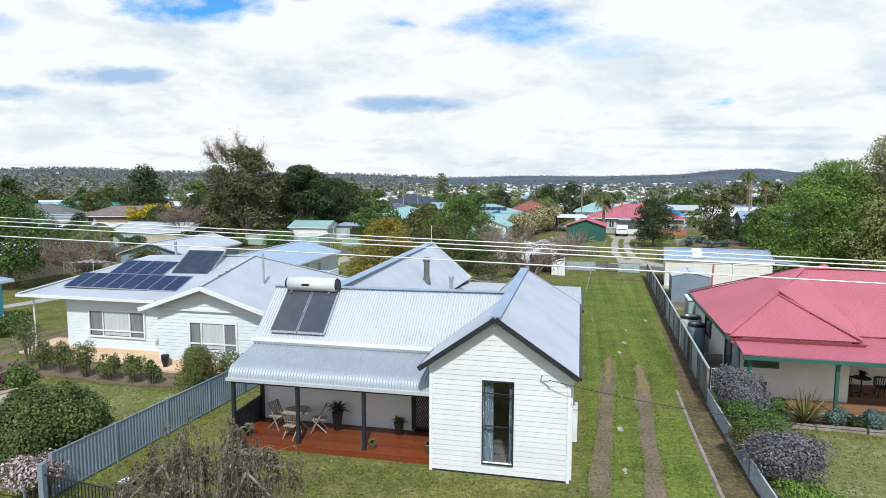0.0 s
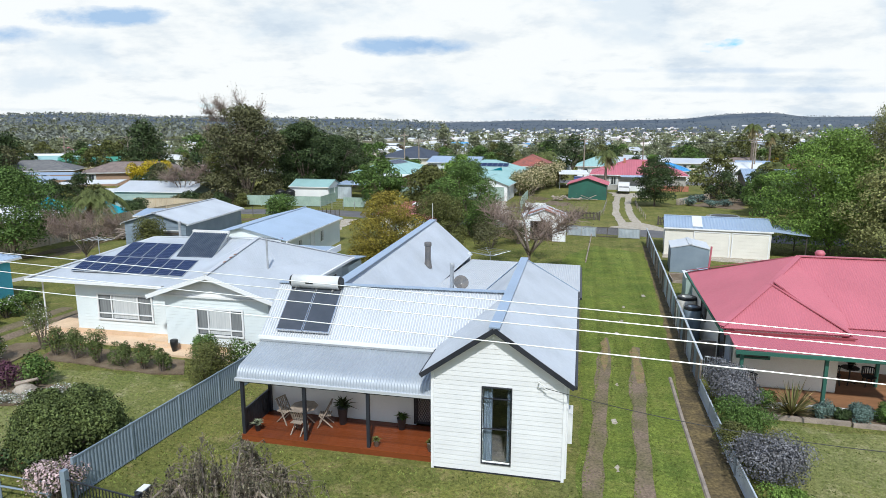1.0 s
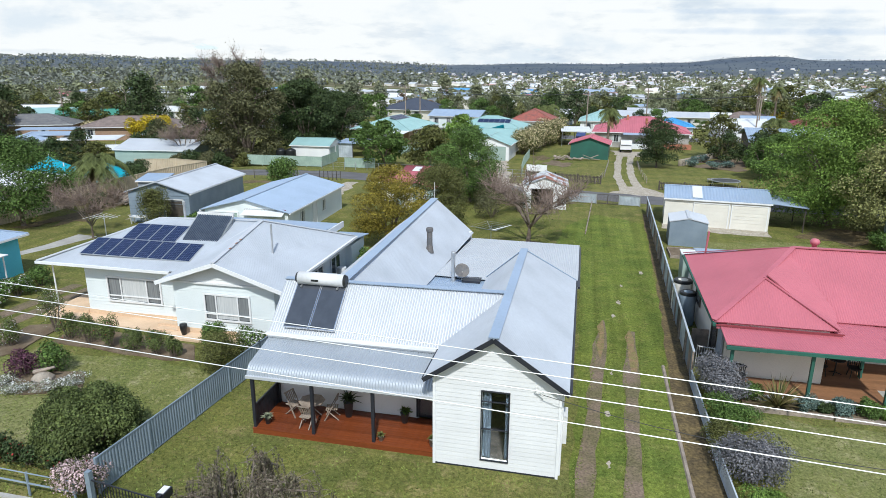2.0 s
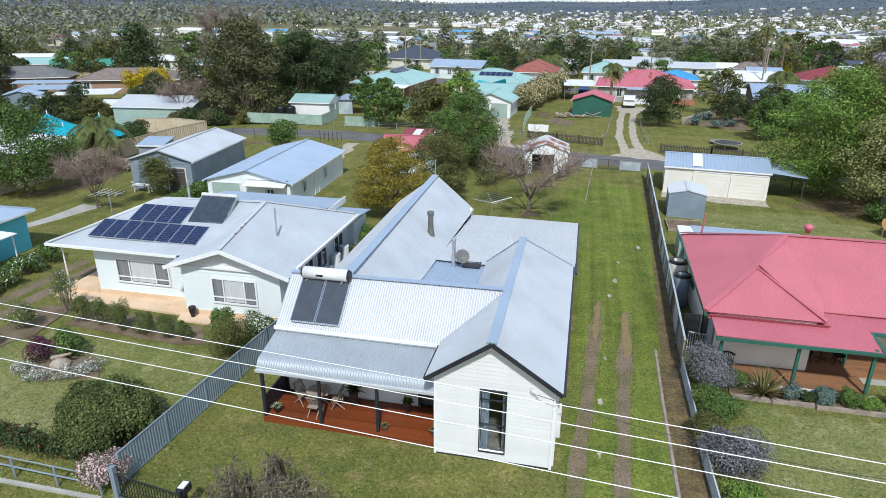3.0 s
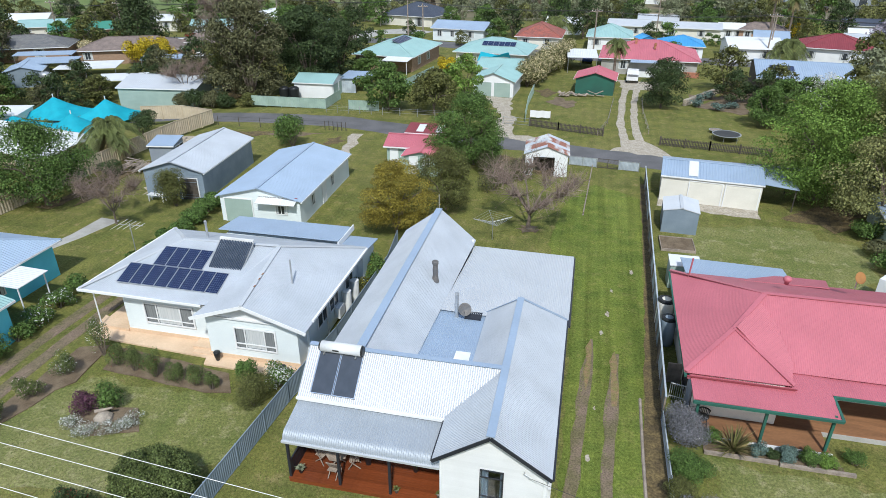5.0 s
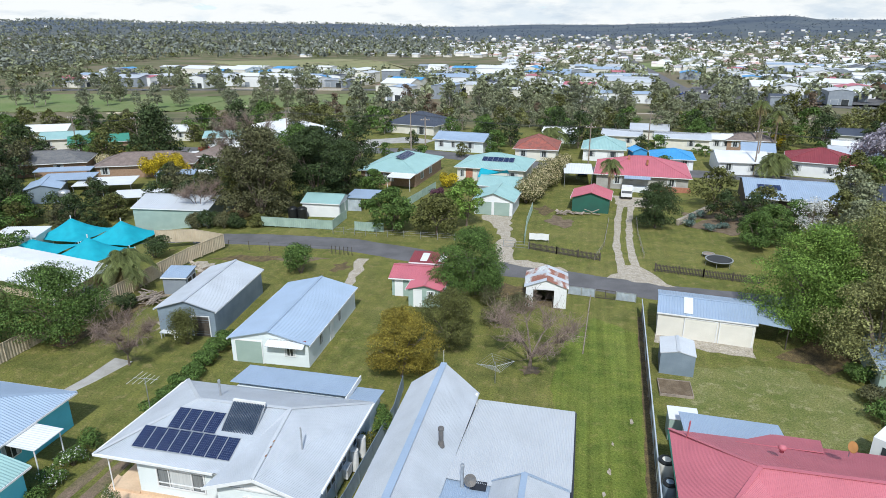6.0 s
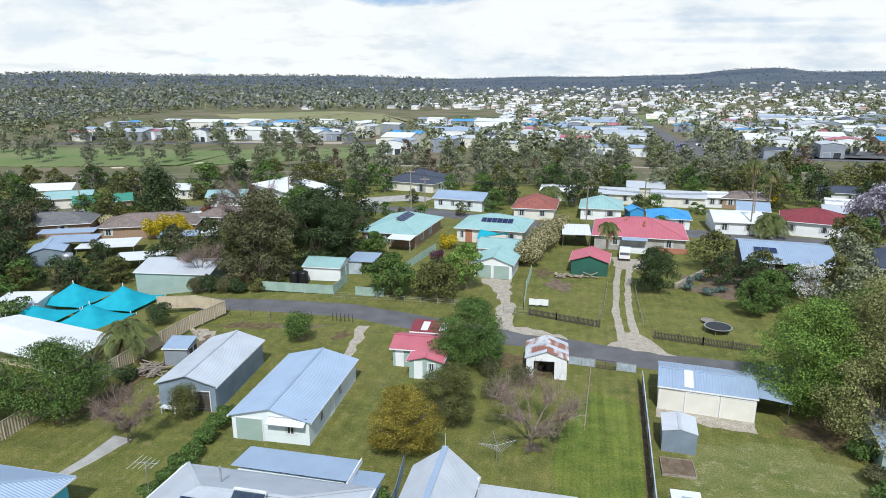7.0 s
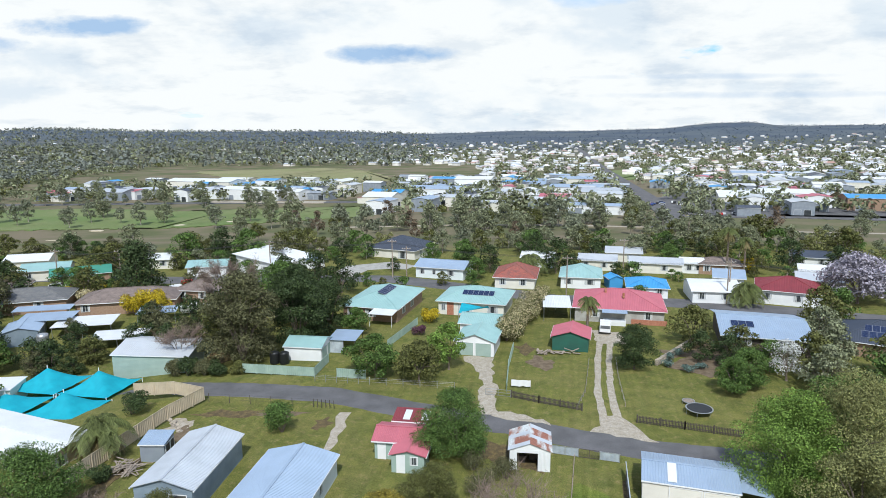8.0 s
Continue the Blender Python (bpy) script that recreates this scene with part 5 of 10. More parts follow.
# ---- neighbour with solar panels ----
def neighbour():
    c = thing("house", LOT, "pale mint weatherboard house with a broad blue-grey iron roof", "house")
    W, P = M["paint_white"], M["paint_mint"]
    b = Build().box(-21.3, -9.6, 9.0, 17.0, -0.1, 3.0).box(-15.2, -9.75, 7.9, 9.0, -0.1, 2.85)
    part("wall", b, P, c)
    for p, q, zb in (((-21.3, 9.0), (-15.2, 9.0), 2.95), ((-15.2, 7.9), (-9.75, 7.9), 2.8), ((-9.6, 9.0), (-9.6, 17.0), 2.95), ((-15.2, 9.0), (-15.2, 7.9), 2.8)):
        part("cladding", Build().clad(p, q, 0.35, zb, 0.16), P, c)
    for piece in (Build().box(-21.34, -15.2, 8.95, 9.0, -0.1, 0.35), Build().box(-15.25, -9.7, 7.85, 7.9, -0.1, 0.35)):
        part("plinth", piece, M["paving"], c)
    A, B = (-19.3, 13.0, 4.55), (-12.9, 13.0, 4.75)
    Z = M["zinc"]
    G = (-12.55, 7.35, 3.98)
    back = (-9.0, 17.3, 3.0)
    pol = [[(-23.7, 8.45, 3.0), (-14.5, 8.4, 3.0), B, A], [back, (-23.2, 17.3, 3.0), A, B], [(-23.2, 17.3, 3.0), (-23.7, 8.45, 3.0), A],
           [(-15.75, 7.35, 2.82), G, B], [G, (-9.0, 7.35, 2.80), back], [G, back, B]]
    for p in pol:
        part("roof_slope", Build().ribbed(p, 0.1, 0.008, 0.04), Z, c)
    for p, q in ((A, B), (A, pol[0][0]), (A, pol[1][1]), (B, back), (G, B), ((-15.2, 7.75, 2.92), B)):
        part("ridge_cap", Build().beam(Vector(p) + Vector((0, 0, 0.07)), Vector(q) + Vector((0, 0, 0.07)), 0.22, 0.04), M["zinc_new"], c)
    for u in (0.3, 0.42, 0.5):
        p = Vector(G).lerp(Vector(B), u)
        part("rust_mark", Build().box(p.x + 0.06, p.x + 0.12, p.y - 0.1, p.y + 0.1, p.z + 0.07, p.z + 0.1), M["rust"], c)
    g = Build().add([(-15.4, 7.9, 2.8), (-9.6, 7.9, 2.8), (-12.55, 7.9, 3.88), (-15.4, 8.0, 2.8), (-9.6, 8.0, 2.8), (-12.55, 8.0, 3.88)], [(0, 1, 2), (5, 4, 3), (0, 3, 4, 1)])
    for i in range(5):
        f0, f1 = i / 5.2, (i + 1) / 5.2
        g.add([(-15.4 + 2.85 * f0, 7.87, 2.8 + 1.08 * f0), (-9.6 - 2.95 * f0, 7.87, 2.8 + 1.08 * f0), (-9.6 - 2.95 * f1, 7.895, 2.8 + 1.08 * f1), (-15.4 + 2.85 * f1, 7.895, 2.8 + 1.08 * f1)], [(0, 1, 2, 3)])
    part("gable_infill", g, W, c)
    part("gable_sill", Build().beam((-15.45, 7.82, 2.80), (-9.55, 7.82, 2.80), 0.07, 0.09), W, c)
    for piece in (Build().beam((-15.8, 7.32, 2.80), (-12.55, 7.32, 3.93), 0.04, 0.20), Build().beam((-12.55, 7.32, 3.93), (-8.95, 7.32, 2.76), 0.04, 0.20)):
        part("barge_board", piece, W, c, "white barge boards")
    for piece in (Build().beam((-23.75, 8.42, 2.98), (-15.7, 8.38, 2.98), 0.13, 0.13), Build().beam((-8.95, 8.3, 2.98), (-8.95, 17.3, 2.98), 0.13, 0.13), Build().beam((-23.75, 8.42, 2.98), (-23.25, 17.3, 2.98), 0.12, 0.12)):
        part("gutter", piece, W, c)
    for piece in (Build().box(-23.5, -21.3, 8.6, 17.0, 2.9, 2.95), Build().box(-21.3, -15.2, 8.5, 9.0, 2.88, 2.93)):
        part("soffit", piece, W, c)
    for s, y, z, ww, wh, mu in ((-19.9, 8.97, 1.0, 3.1, 1.25, (0.25, 0.75)), (-13.45, 7.87, 0.95, 2.35, 1.25, (0.25, 0.75))):
        w = part("window", frame_bars(ww, wh, 0.09, 0.06, mu, (0.22,)), W, c, at=pose(s, y, z))
        part("pane", Build().box(0, ww, -0.012, 0, 0, wh), M["glass_dark"], w)
        part("curtain", Build().box(ww * 0.27, ww * 0.73, -0.018, -0.013, 0.03 * wh, wh), M["curtain"], w, "white net curtain")
        for x0, x1 in ((0.02, 0.23), (0.77, 0.98)):
            part("curtain", Build().box(ww * x0, ww * x1, -0.018, -0.013, 0.03 * wh, wh), M["curtain_grey"], w, "grey side curtain")
    for y in (10.2, 12.0, 14.6):
        w = part("window", frame_bars(1.3, 1.1, 0.08, 0.05, (0.5,)), W, c, at=pose(-9.57, y, 1.2, 0, 0, 90))
        part("pane", Build().box(0, 1.3, -0.012, 0, 0, 1.1), M["glass_dark"], w)
    part("door", Build().box(-15.26, -15.22, 8.05, 8.85, 0.3, 2.35), M["timber_dark"], c, "dark timber front door")
    part("post", Build().tube((-15.5, 8.9, 0.1), (-15.5, 8.9, 2.85), 0.04), W, c)
    for a, y in ((-23.2, 8.9), (-23.0, 13)):
        part("post", Build().tube((a, y, 0), (a, y, 2.95), 0.04), W, c)
    for piece in (Build().box(-16.6, -15.2, 8.2, 8.98, 0.0, 0.28), Build().box(-16.4, -15.2, 7.8, 8.2, 0, 0.15)):
        part("step", piece, M["paving"], c)
    part("porch_floor", Build().box(-23.4, -21.35, 8.9, 14.0, -0.05, 0.3), M["paving"], c)
    # rear annexe with low roofs
    part("annexe_wall", Build().box(-19.4, -11.3, 17.0, 20.0, -0.1, 2.9).box(-11.3, -9.2, 17.0, 19.3, -0.1, 2.5), P, c)
    part("annexe_roof", Build().ribbed([(-19.8, 17.35, 3.25), (-11.0, 17.35, 3.25), (-11.0, 20.2, 3.0), (-19.8, 20.2, 3.0)], 0.1, 0.008, 0.05).ribbed([(-11.0, 17.35, 2.85), (-8.95, 17.35, 2.85), (-8.95, 19.6, 2.6), (-11.0, 19.6, 2.6)], 0.1, 0.008, 0.05), M["zinc_blue"], c)
    part("annexe_fascia", Build().box(-11.02, -10.94, 17.3, 20.3, 2.8, 3.2), W, c)
    for y in (14.0, 15.4):
        part("hot_water_unit", Build().tube((-9.25, y, 0.1), (-9.25, y, 1.6), 0.28, n=14), M["plastic_white"], c, smooth=False)
    part("air_conditioner", Build().box(-9.55, -9.2, 12.6, 13.4, 0.4, 1.1), M["plastic_white"], c)
    part("pipe", Build().tube((-9.5, 11.4, 0), (-9.5, 11.4, 2.9), 0.05), M["plastic_white"], c)
    return c


neighbour()
sl = Vector((0, 4.55, 1.55)).normalized()
solar_array(LOT, (-21.6, 9.2, 3.27), (1, 0, 0), sl, (8, 4), 2, 0.80, 1.58, "photovoltaic panels on the mint house")
ev = thing("solar_water_heater", LOT, "evacuated-tube solar collector with white header on the mint house roof", "water heater")
ed = Vector((0, 1.0, 0.62)).normalized()
for i in range(20):
    x = -16.55 + i * 0.105
    part("tube", Build().tube(Vector((x, 11.0, 3.98)), Vector((x, 11.0, 3.98)) + ed * 2.0, 0.045, n=6), M["tube_glass"], ev)
part("header", Build().beam(Vector((-16.65, 11.0, 4.0)) + ed * 2.05, Vector((-14.45, 11.0, 4.0)) + ed * 2.05, 0.16), M["plastic_white"], ev)
part("rack", Build().beam((-16.65, 11.0, 3.93), (-14.45, 11.0, 3.93), 0.07).beam((-16.65, 11, 3.93), Vector((-16.65, 11.0, 3.93)) + ed * 2.1, 0.05).beam((-14.45, 11, 3.93), Vector((-14.45, 11.0, 3.93)) + ed * 2.1, 0.05)
     .beam(Vector((-16.6, 12.6, 4.1)), Vector((-16.6, 12.7, 5.0)), 0.04).beam(Vector((-14.5, 12.6, 4.1)), Vector((-14.5, 12.7, 5.0)), 0.04), M["steel"], ev)
flue("flue", lot(-18.6, 14.3, 4.0), 0.07, 1.15, 0.09, M["steel"], "slim galvanised flue on the mint house roof")
flue("flue", lot(-11.2, 10.8, 3.5), 0.05, 1.5, 0.05, M["steel"], "thin galvanised vent pipe on the mint house roof")


# ---- red-roofed house ----
def red_house():
    c = thing("house", LOT, "cream weatherboard house with a red iron roof and green verandah posts", "house")
    R_, C, G = M["red_iron"], M["paint_cream"], M["paint_green"]
    b = Build().box(10.75, 26.0, 11.2, 18.6, -0.1, 2.75).box(10.75, 14.7, 8.6, 11.2, -0.1, 2.75)
    part("wall", b, C, c)
    for p, q in (((10.75, 8.6), (14.7, 8.6)), ((14.7, 8.6), (14.7, 11.2)), ((14.7, 11.2), (26, 11.2)), ((10.75, 18.6), (10.75, 8.6))):
        part("cladding", Build().clad(p, q, 0.35, 2.7, 0.16), C, c)
    e = 2.68
    A, B, S = (14.3, 13.2, 4.9), (22.4, 13.2, 4.9), (12.55, 10.75, 4.1)
    for p, th_ in (([(10.25, 9.6, e), (26.5, 9.6, e), B, A], 0.05), ([(26.5, 19.0, e), (10.45, 19.0, e), A, B], 0.05), ([(10.45, 19.0, e), (10.2, 8.5, e), S, A], 0.05), ([(26.5, 9.6, e), (26.5, 19.0, e), B], 0.05),
                   ([(10.2, 8.5, e), (15.05, 8.5, e), S], 0.07), ([(15.05, 8.5, e), (15.2, 10.0, e + 0.2), (14.3, 13.15, 4.9), S], 0.06)):
        ro = part("roof_slope", Build().ribbed(p, 0.1, 0.009, th_), R_, c)
    for p, q in ((A, B), (S, A), ((10.2, 8.5, e + 0.05), S), ((15.05, 8.5, e + 0.05), S), (A, (10.45, 19.0, e + 0.05)), (B, (26.5, 9.6, e + 0.05)), (B, (26.5, 19, e + 0.05))):
        part("ridge_cap", Build().beam(Vector(p) + Vector((0, 0, 0.08)), Vector(q) + Vector((0, 0, 0.08)), 0.24, 0.04), R_, c)
    part("verandah_roof", Build().ribbed([(10.45, 8.6, 2.66), (10.45, 6.95, 2.32), (16.75, 6.95, 2.32), (16.75, 10.6, 2.70), (15.2, 10.6, 2.70)], 0.1, 0.009, 0.04)
         .ribbed([(16.75, 10.6, 2.70), (16.75, 8.5, 2.46), (26.5, 8.5, 2.46), (26.5, 10.6, 2.70)], 0.1, 0.009, 0.04), R_, c)
    part("rear_roof", Build().ribbed([(14.2, 18.0, 3.0), (19.0, 17.6, 3.4), (19.6, 19.8, 2.6), (16.9, 20.2, 2.55)], 0.1, 0.009, 0.05), R_, c)
    for piece in (Build().beam((10.45, 6.9, 2.28), (16.8, 6.9, 2.28), 0.12, 0.13), Build().beam((16.8, 8.45, 2.42), (26.5, 8.45, 2.42), 0.12, 0.13), Build().beam((16.8, 6.9, 2.28), (16.8, 8.45, 2.42), 0.12, 0.13), Build().beam((10.2, 8.3, 2.64), (10.4, 19.0, 2.64), 0.11, 0.11)):
        part("gutter", piece, G, c)
    part("gutter", Build().beam((10.25, 8.3, 2.66), (15.15, 8.3, 2.66), 0.06, 0.05), M["maroon_iron"], c, "thin dark red gutter")
    part("flashing", Build().beam((10.3, 8.36, 2.57), (15.1, 8.36, 2.57), 0.05, 0.17), M["red_iron"], c)
    for a, y in ((10.75, 7.15), (13.75, 7.15), (16.55, 7.15), (16.55, 9.6), (20.5, 8.7), (24.5, 8.7)):
        p = part("post", Build().box(a - 0.06, a + 0.06, y - 0.06, y + 0.06, 0.0, 2.36), G, c)
        part("bracket", Build().beam((a, y, 2.05), (a + 0.28, y, 2.3), 0.04), G, p)
    for piece in (Build().box(10.75, 16.8, 7.0, 8.58, 0.0, 0.28), Build().box(14.72, 26, 8.55, 11.18, 0.0, 0.28)):
        part("deck", piece, M["deck_worn"], c, "brown timber verandah floor")
    part("deck_edge", Build().box(10.75, 16.85, 6.94, 7.0, 0.02, 0.32), M["paint_white"], c)
    part("plinth", Build().box(11.0, 26, 8.5, 8.56, -0.1, 0.25), M["concrete"], c)
    for s, y, z, ww, wh, rz in ((10.95, 8.57, 1.55, 1.15, 0.62, 0), (16.2, 11.17, 1.2, 1.6, 1.1, 0), (19.6, 11.17, 1.2, 2.0, 1.1, 0), (10.72, 11.0, 0.4, 1.0, 2.0, -90), (10.72, 15.5, 1.3, 1.2, 1.0, -90)):
        w = part("window", frame_bars(ww, wh, 0.07, 0.05, (), ()), G if rz == 0 else M["timber_dark"], c, at=pose(s, y, z, 0, 0, rz))
        part("pane", Build().box(0, ww, -0.012, 0, 0, wh), M["glass_dark"], w)
    part("lattice", Build().box(10.62, 10.7, 8.6, 9.4, 0.0, 2.5), M["paint_grey"], c)
    part("vent", Build().lathe([(0.12, 0), (0.12, 0.14), (0.2, 0.2), (0.24, 0.32), (0.16, 0.44), (0.02, 0.48)], 14, (16.0, 15.6, 4.4)), R_, c, smooth=True)
    part("flue", Build().tube((11.3, 17.6, 3.1), (11.35, 17.5, 4.5), 0.05), M["red_iron"], c)
    part("rear_leanto", Build().ribbed([(11.4, 18.9, 2.62), (17.6, 18.9, 2.62), (17.6, 21.5, 2.36), (11.4, 21.8, 2.36)], 0.1, 0.008, 0.05), M["zinc_blue"], c)
    part("leanto_wall", Build().box(11.7, 17.3, 18.6, 21.2, -0.1, 2.34), C, c)
    d_ = part("dish", Build().lathe([(0.02, 0), (0.20, 0.03), (0.34, 0.10), (0.32, 0.11), (0.02, 0.02)], 18), M["orange"], c, "round orange mesh dish", True, pose(19.7, 16.2, 4.9, 60, 0, 25))
    part("dish_mast", Build().tube((19.7, 16.3, 4.2), (19.7, 16.3, 4.9), 0.03), M["steel"], c)
    return c


red_house()
for a, b_, r, h, m_, lb in ((10.2, 15.0, 0.42, 1.75, "steel_blue", "slate-blue rainwater tank with a black lid"), (10.25, 17.2, 0.5, 1.7, "paint_cream", "cream rainwater tank beside the house")):
    t = thing("rainwater_tank", lot(a, b_), lb, "water tank")
    part("shell", Build().lathe([(r, 0)] + [(r + 0.015 * (i % 2), 0.1 + i * (h - 0.2) / 12) for i in range(13)] + [(r * 0.97, h), (r * 0.3, h + 0.08)], 20), M[m_], t, smooth=True)
    part("lid", Build().lathe([(r * 1.02, h - 0.1), (r * 1.02, h + 0.01), (r * 0.9, h + 0.05)], 20), M["plastic_black"], t)
g = thing("side_gate", lot(9.95, 9.9), "white tubular steel side gate", "gate")
for piece in (Build().tube((0, 0, 0.95), (0.85, -0.2, 0.95), 0.025), Build().tube((0, 0, 0.15), (0.85, -0.2, 0.15), 0.025)):
    part("gate_rail", piece, M["plastic_white"], g)
for i in range(9):
    part("bar", Build().tube((0.1 * i, -0.023 * i, 0), (0.1 * i, -0.023 * i, 1.0), 0.012, n=6), M["plastic_white"], g)
sc = thing("tube_screen", lot(9.9, 11.2), "grey brushwood side screen", "screen")
part("panel", Build().box(0, 0.75, 0, 0.06, 0, 1.25), M["timber_grey"], sc)


# ---- fences ----
def steel_fence(name, pts, h, mat, cap, label, step=2.4, double=True, group=""):
    """Ribbed steel sheets between posts along plan points, in lot metres."""
    f = thing(name, LOT, label, "fence", group)
    for (a0, b0), (a1, b1) in zip(pts, pts[1:]):
        L = math.hypot(a1 - a0, b1 - b0)
        n = max(1, round(L / step))
        for i in range(n):
            p = (a0 + (a1 - a0) * i / n, b0 + (b1 - b0) * i / n)
            q = (a0 + (a1 - a0) * (i + 1) / n, b0 + (b1 - b0) * (i + 1) / n)
            part("panel", Build().fluted(p, q, 0.03, h), mat, f)
            part("rail", Build().beam((*p, h), (*q, h), 0.05, 0.045), cap, f)
            part("rail", Build().beam((*p, 0.06), (*q, 0.06), 0.05, 0.05), cap, f)
            part("post", Build().box(p[0] - 0.04, p[0] + 0.04, p[1] - 0.04, p[1] + 0.04, -0.1, h + 0.03), cap, f)
        part("post", Build().box(a1 - 0.04, a1 + 0.04, b1 - 0.04, b1 + 0.04, -0.1, h + 0.03), cap, f)
    return f


steel_fence("steel_fence", [(-9.9, -3.9), (-9.2, 5.2), (-8.6, 10.5), (-8.4, 20), (-8.9, 24)], 1.25, M["steel_blue"], M["steel_blue"], "blue-grey ribbed steel boundary fence")
steel_fence("steel_fence", [(9.55, -3.5), (9.45, 1.5), (9.45, 8.0)], 0.62, M["fence_white"], M["fence_white"], "low pale blue steel fence behind shrubs")
rf = thing("paling_fence", LOT, "patched timber and steel boundary fence with a pale rail", "fence")
rng = random.Random(5)
fl = [(9.5, 8.0 + i * 0.8) for i in range(44)]
for i, (a, b_) in enumerate(fl):
    a0, a1 = 9.5 + 1.1 * (b_ - 8) / 35, 9.5 + 1.1 * (b_ + 0.8 - 8) / 35
    m_ = rng.choice(["fence_white", "fence_white", "timber_grey", "timber_dark", "steel_blue"])
    part("panel", Build().fluted((a0, b_), (a1, b_ + 0.78), 0.02, 1.42 + rng.uniform(-0.05, 0.05), 0.19, 0.014), M[m_], rf)
    if i % 3 == 0:
        part("post", Build().box(a0 - 0.09, a0 - 0.02, b_ - 0.04, b_ + 0.04, -0.1, 1.48), M["timber_grey"], rf)
part("top_rail", Build().beam((9.47, 8.0, 1.47), (10.57, 43.2, 1.47), 0.09, 0.05), M["fence_white"], rf)
# back boundary of the cottage lot
for a0, a1 in ((3.2, 6.0), (8.2, 10.2)):
    steel_fence("steel_fence", [(a0, 46.4 - 0.11 * (a0 - 3)), (a1, 46.4 - 0.11 * (a1 - 3))], 0.95, M["fence_white"], M["steel"], "short run of pale steel back fence", 1.4)
gt = thing("mesh_gate", lot(6.1, 46.0), "dark mesh double gate to the lane", "gate")
part("gate_frame", Build().beam((0, 0, 1.0), (2.0, -0.2, 1.0), 0.05).beam((0, 0, 0.08), (2.0, -0.2, 0.08), 0.05).beam((1.0, -0.1, 0.08), (1.0, -0.1, 1.0), 0.05), M["timber_dark"], gt)
for i in range(28):
    part("bar", Build().beam((i * 0.074, -0.0074 * i, 0.08), (i * 0.074, -0.0074 * i, 1.0), 0.022), M["timber_dark"], gt)


def picket_fence(pts, h, label, mat, gap=0.16):
    f = thing("picket_fence", Matrix(), label, "fence")
    for (x0, y0), (x1, y1) in zip(pts, pts[1:]):
        L = math.hypot(x1 - x0, y1 - y0)
        n = int(L / gap)
        pk = Build().box(-0.045, 0.045, -0.012, 0.012, 0.05, h).mesh("picket", mat)
        for i in range(n):
            t = (i + 0.5) / n
            part("picket", pk, None, f, at=pose(x0 + (x1 - x0) * t, y0 + (y1 - y0) * t, 0))
        for k in (0.3, 0.8):
            part("rail", Build().beam((x0, y0, h * k), (x1, y1, h * k), 0.05, 0.08), mat, f)
        m = max(1, round(L / 3.0))
        for i in range(m + 1):
            x, y = x0 + (x1 - x0) * i / m, y0 + (y1 - y0) * i / m
            part("post", Build().box(x - 0.06, x + 0.06, y - 0.06, y + 0.06, -0.1, h + 0.12), mat, f)


picket_fence([(8.9, 77.6), (12.2, 75.8), (17.2, 73.4)], 0.95, "dark timber picket fence along the lane", M["timber_dark"])
picket_fence([(23.0, 70.0), (28, 68.2), (33.8, 66.0)], 0.95, "dark timber picket fence along the lane", M["timber_dark"])


def post_wire(pts, label, n, h=1.1, mat="timber_dark"):
    f = thing("wire_fence", Matrix(), label, "fence")
    P = []
    for (x0, y0), (x1, y1) in zip(pts, pts[1:]):
        P += [(x0 + (x1 - x0) * i / n, y0 + (y1 - y0) * i / n) for i in range(n)]
    P.append(pts[-1])
    for x, y in P:
        part("post", Build().tube((x, y, -0.1), (x, y, h), 0.045, 0.04, 6), M[mat], f)
    for z in (0.35, 0.7, h - 0.08):
        part("strand", Build().pipe([(*p, z) for p in P], 0.008, 4), M["wire_dark"] if mat == "timber_dark" else M["steel"], f)


post_wire([(-30.5, 77.2), (-16.5, 75.2), (-13.8, 74.6)], "post and wire fence along the lane", 5)
post_wire([(16.6, 73.6), (18.9, 79), (22.0, 90.5)], "low pale rail beside the gravel drive", 4, 0.6, "timber_grey")
post_wire([(22.9, 74.5), (24.6, 84), (26.2, 91)], "low pale rail beside the gravel drive", 4, 0.6, "timber_grey")
post_wire([(-18.0, 83.7), (-10.2, 82.4), (1.5, 80.5)], "wire garden fence on steel posts", 5, 1.0, "steel")


def sheet_fence_world(pts, h, mat, label):
    f = thing("steel_fence", Matrix(), label, "fence")
    for (x0, y0), (x1, y1) in zip(pts, pts[1:]):
        L = math.hypot(x1 - x0, y1 - y0)
        n = max(1, round(L / 2.4))
        for i in range(n):
            p = (x0 + (x1 - x0) * i / n, y0 + (y1 - y0) * i / n)
            q = (x0 + (x1 - x0) * (i + 1) / n, y0 + (y1 - y0) * (i + 1) / n)
            part("panel", Build().fluted(p, q, 0.02, h, 0.3, 0.03), M[mat], f)
            part("post", Build().box(q[0] - 0.05, q[0] + 0.05, q[1] - 0.05, q[1] + 0.05, -0.1, h + 0.04), M[mat], f)
            part("rail", Build().beam((*p, h), (*q, h), 0.06, 0.05), M[mat], f)


sheet_fence_world([(-29.2, 87.2), (-18.4, 85.4), (-17.4, 91.2)], 1.35, "fence_sage", "sage green steel fence beside the lane")
sheet_fence_world([(-15.2, 85.2), (-11.0, 84.4)], 1.3, "fence_sage", "short sage steel fence")
sheet_fence_world([(8.4, 79.2), (9.6, 88), (11.2, 96)], 1.3, "fence_sage", "sage steel side fence")
sheet_fence_world([(-9.0, 97.5), (-4.6, 110)], 1.3, "fence_sage", "grey green side fence between gardens")
sheet_fence_world([(-31.2, 77.6), (-33.6, 72.0), (-35.4, 64.5), (-37.3, 56), (-39.3, 47), (-42, 36), (-45, 24)], 1.75, "fence_cream", "tall cream panel fence")
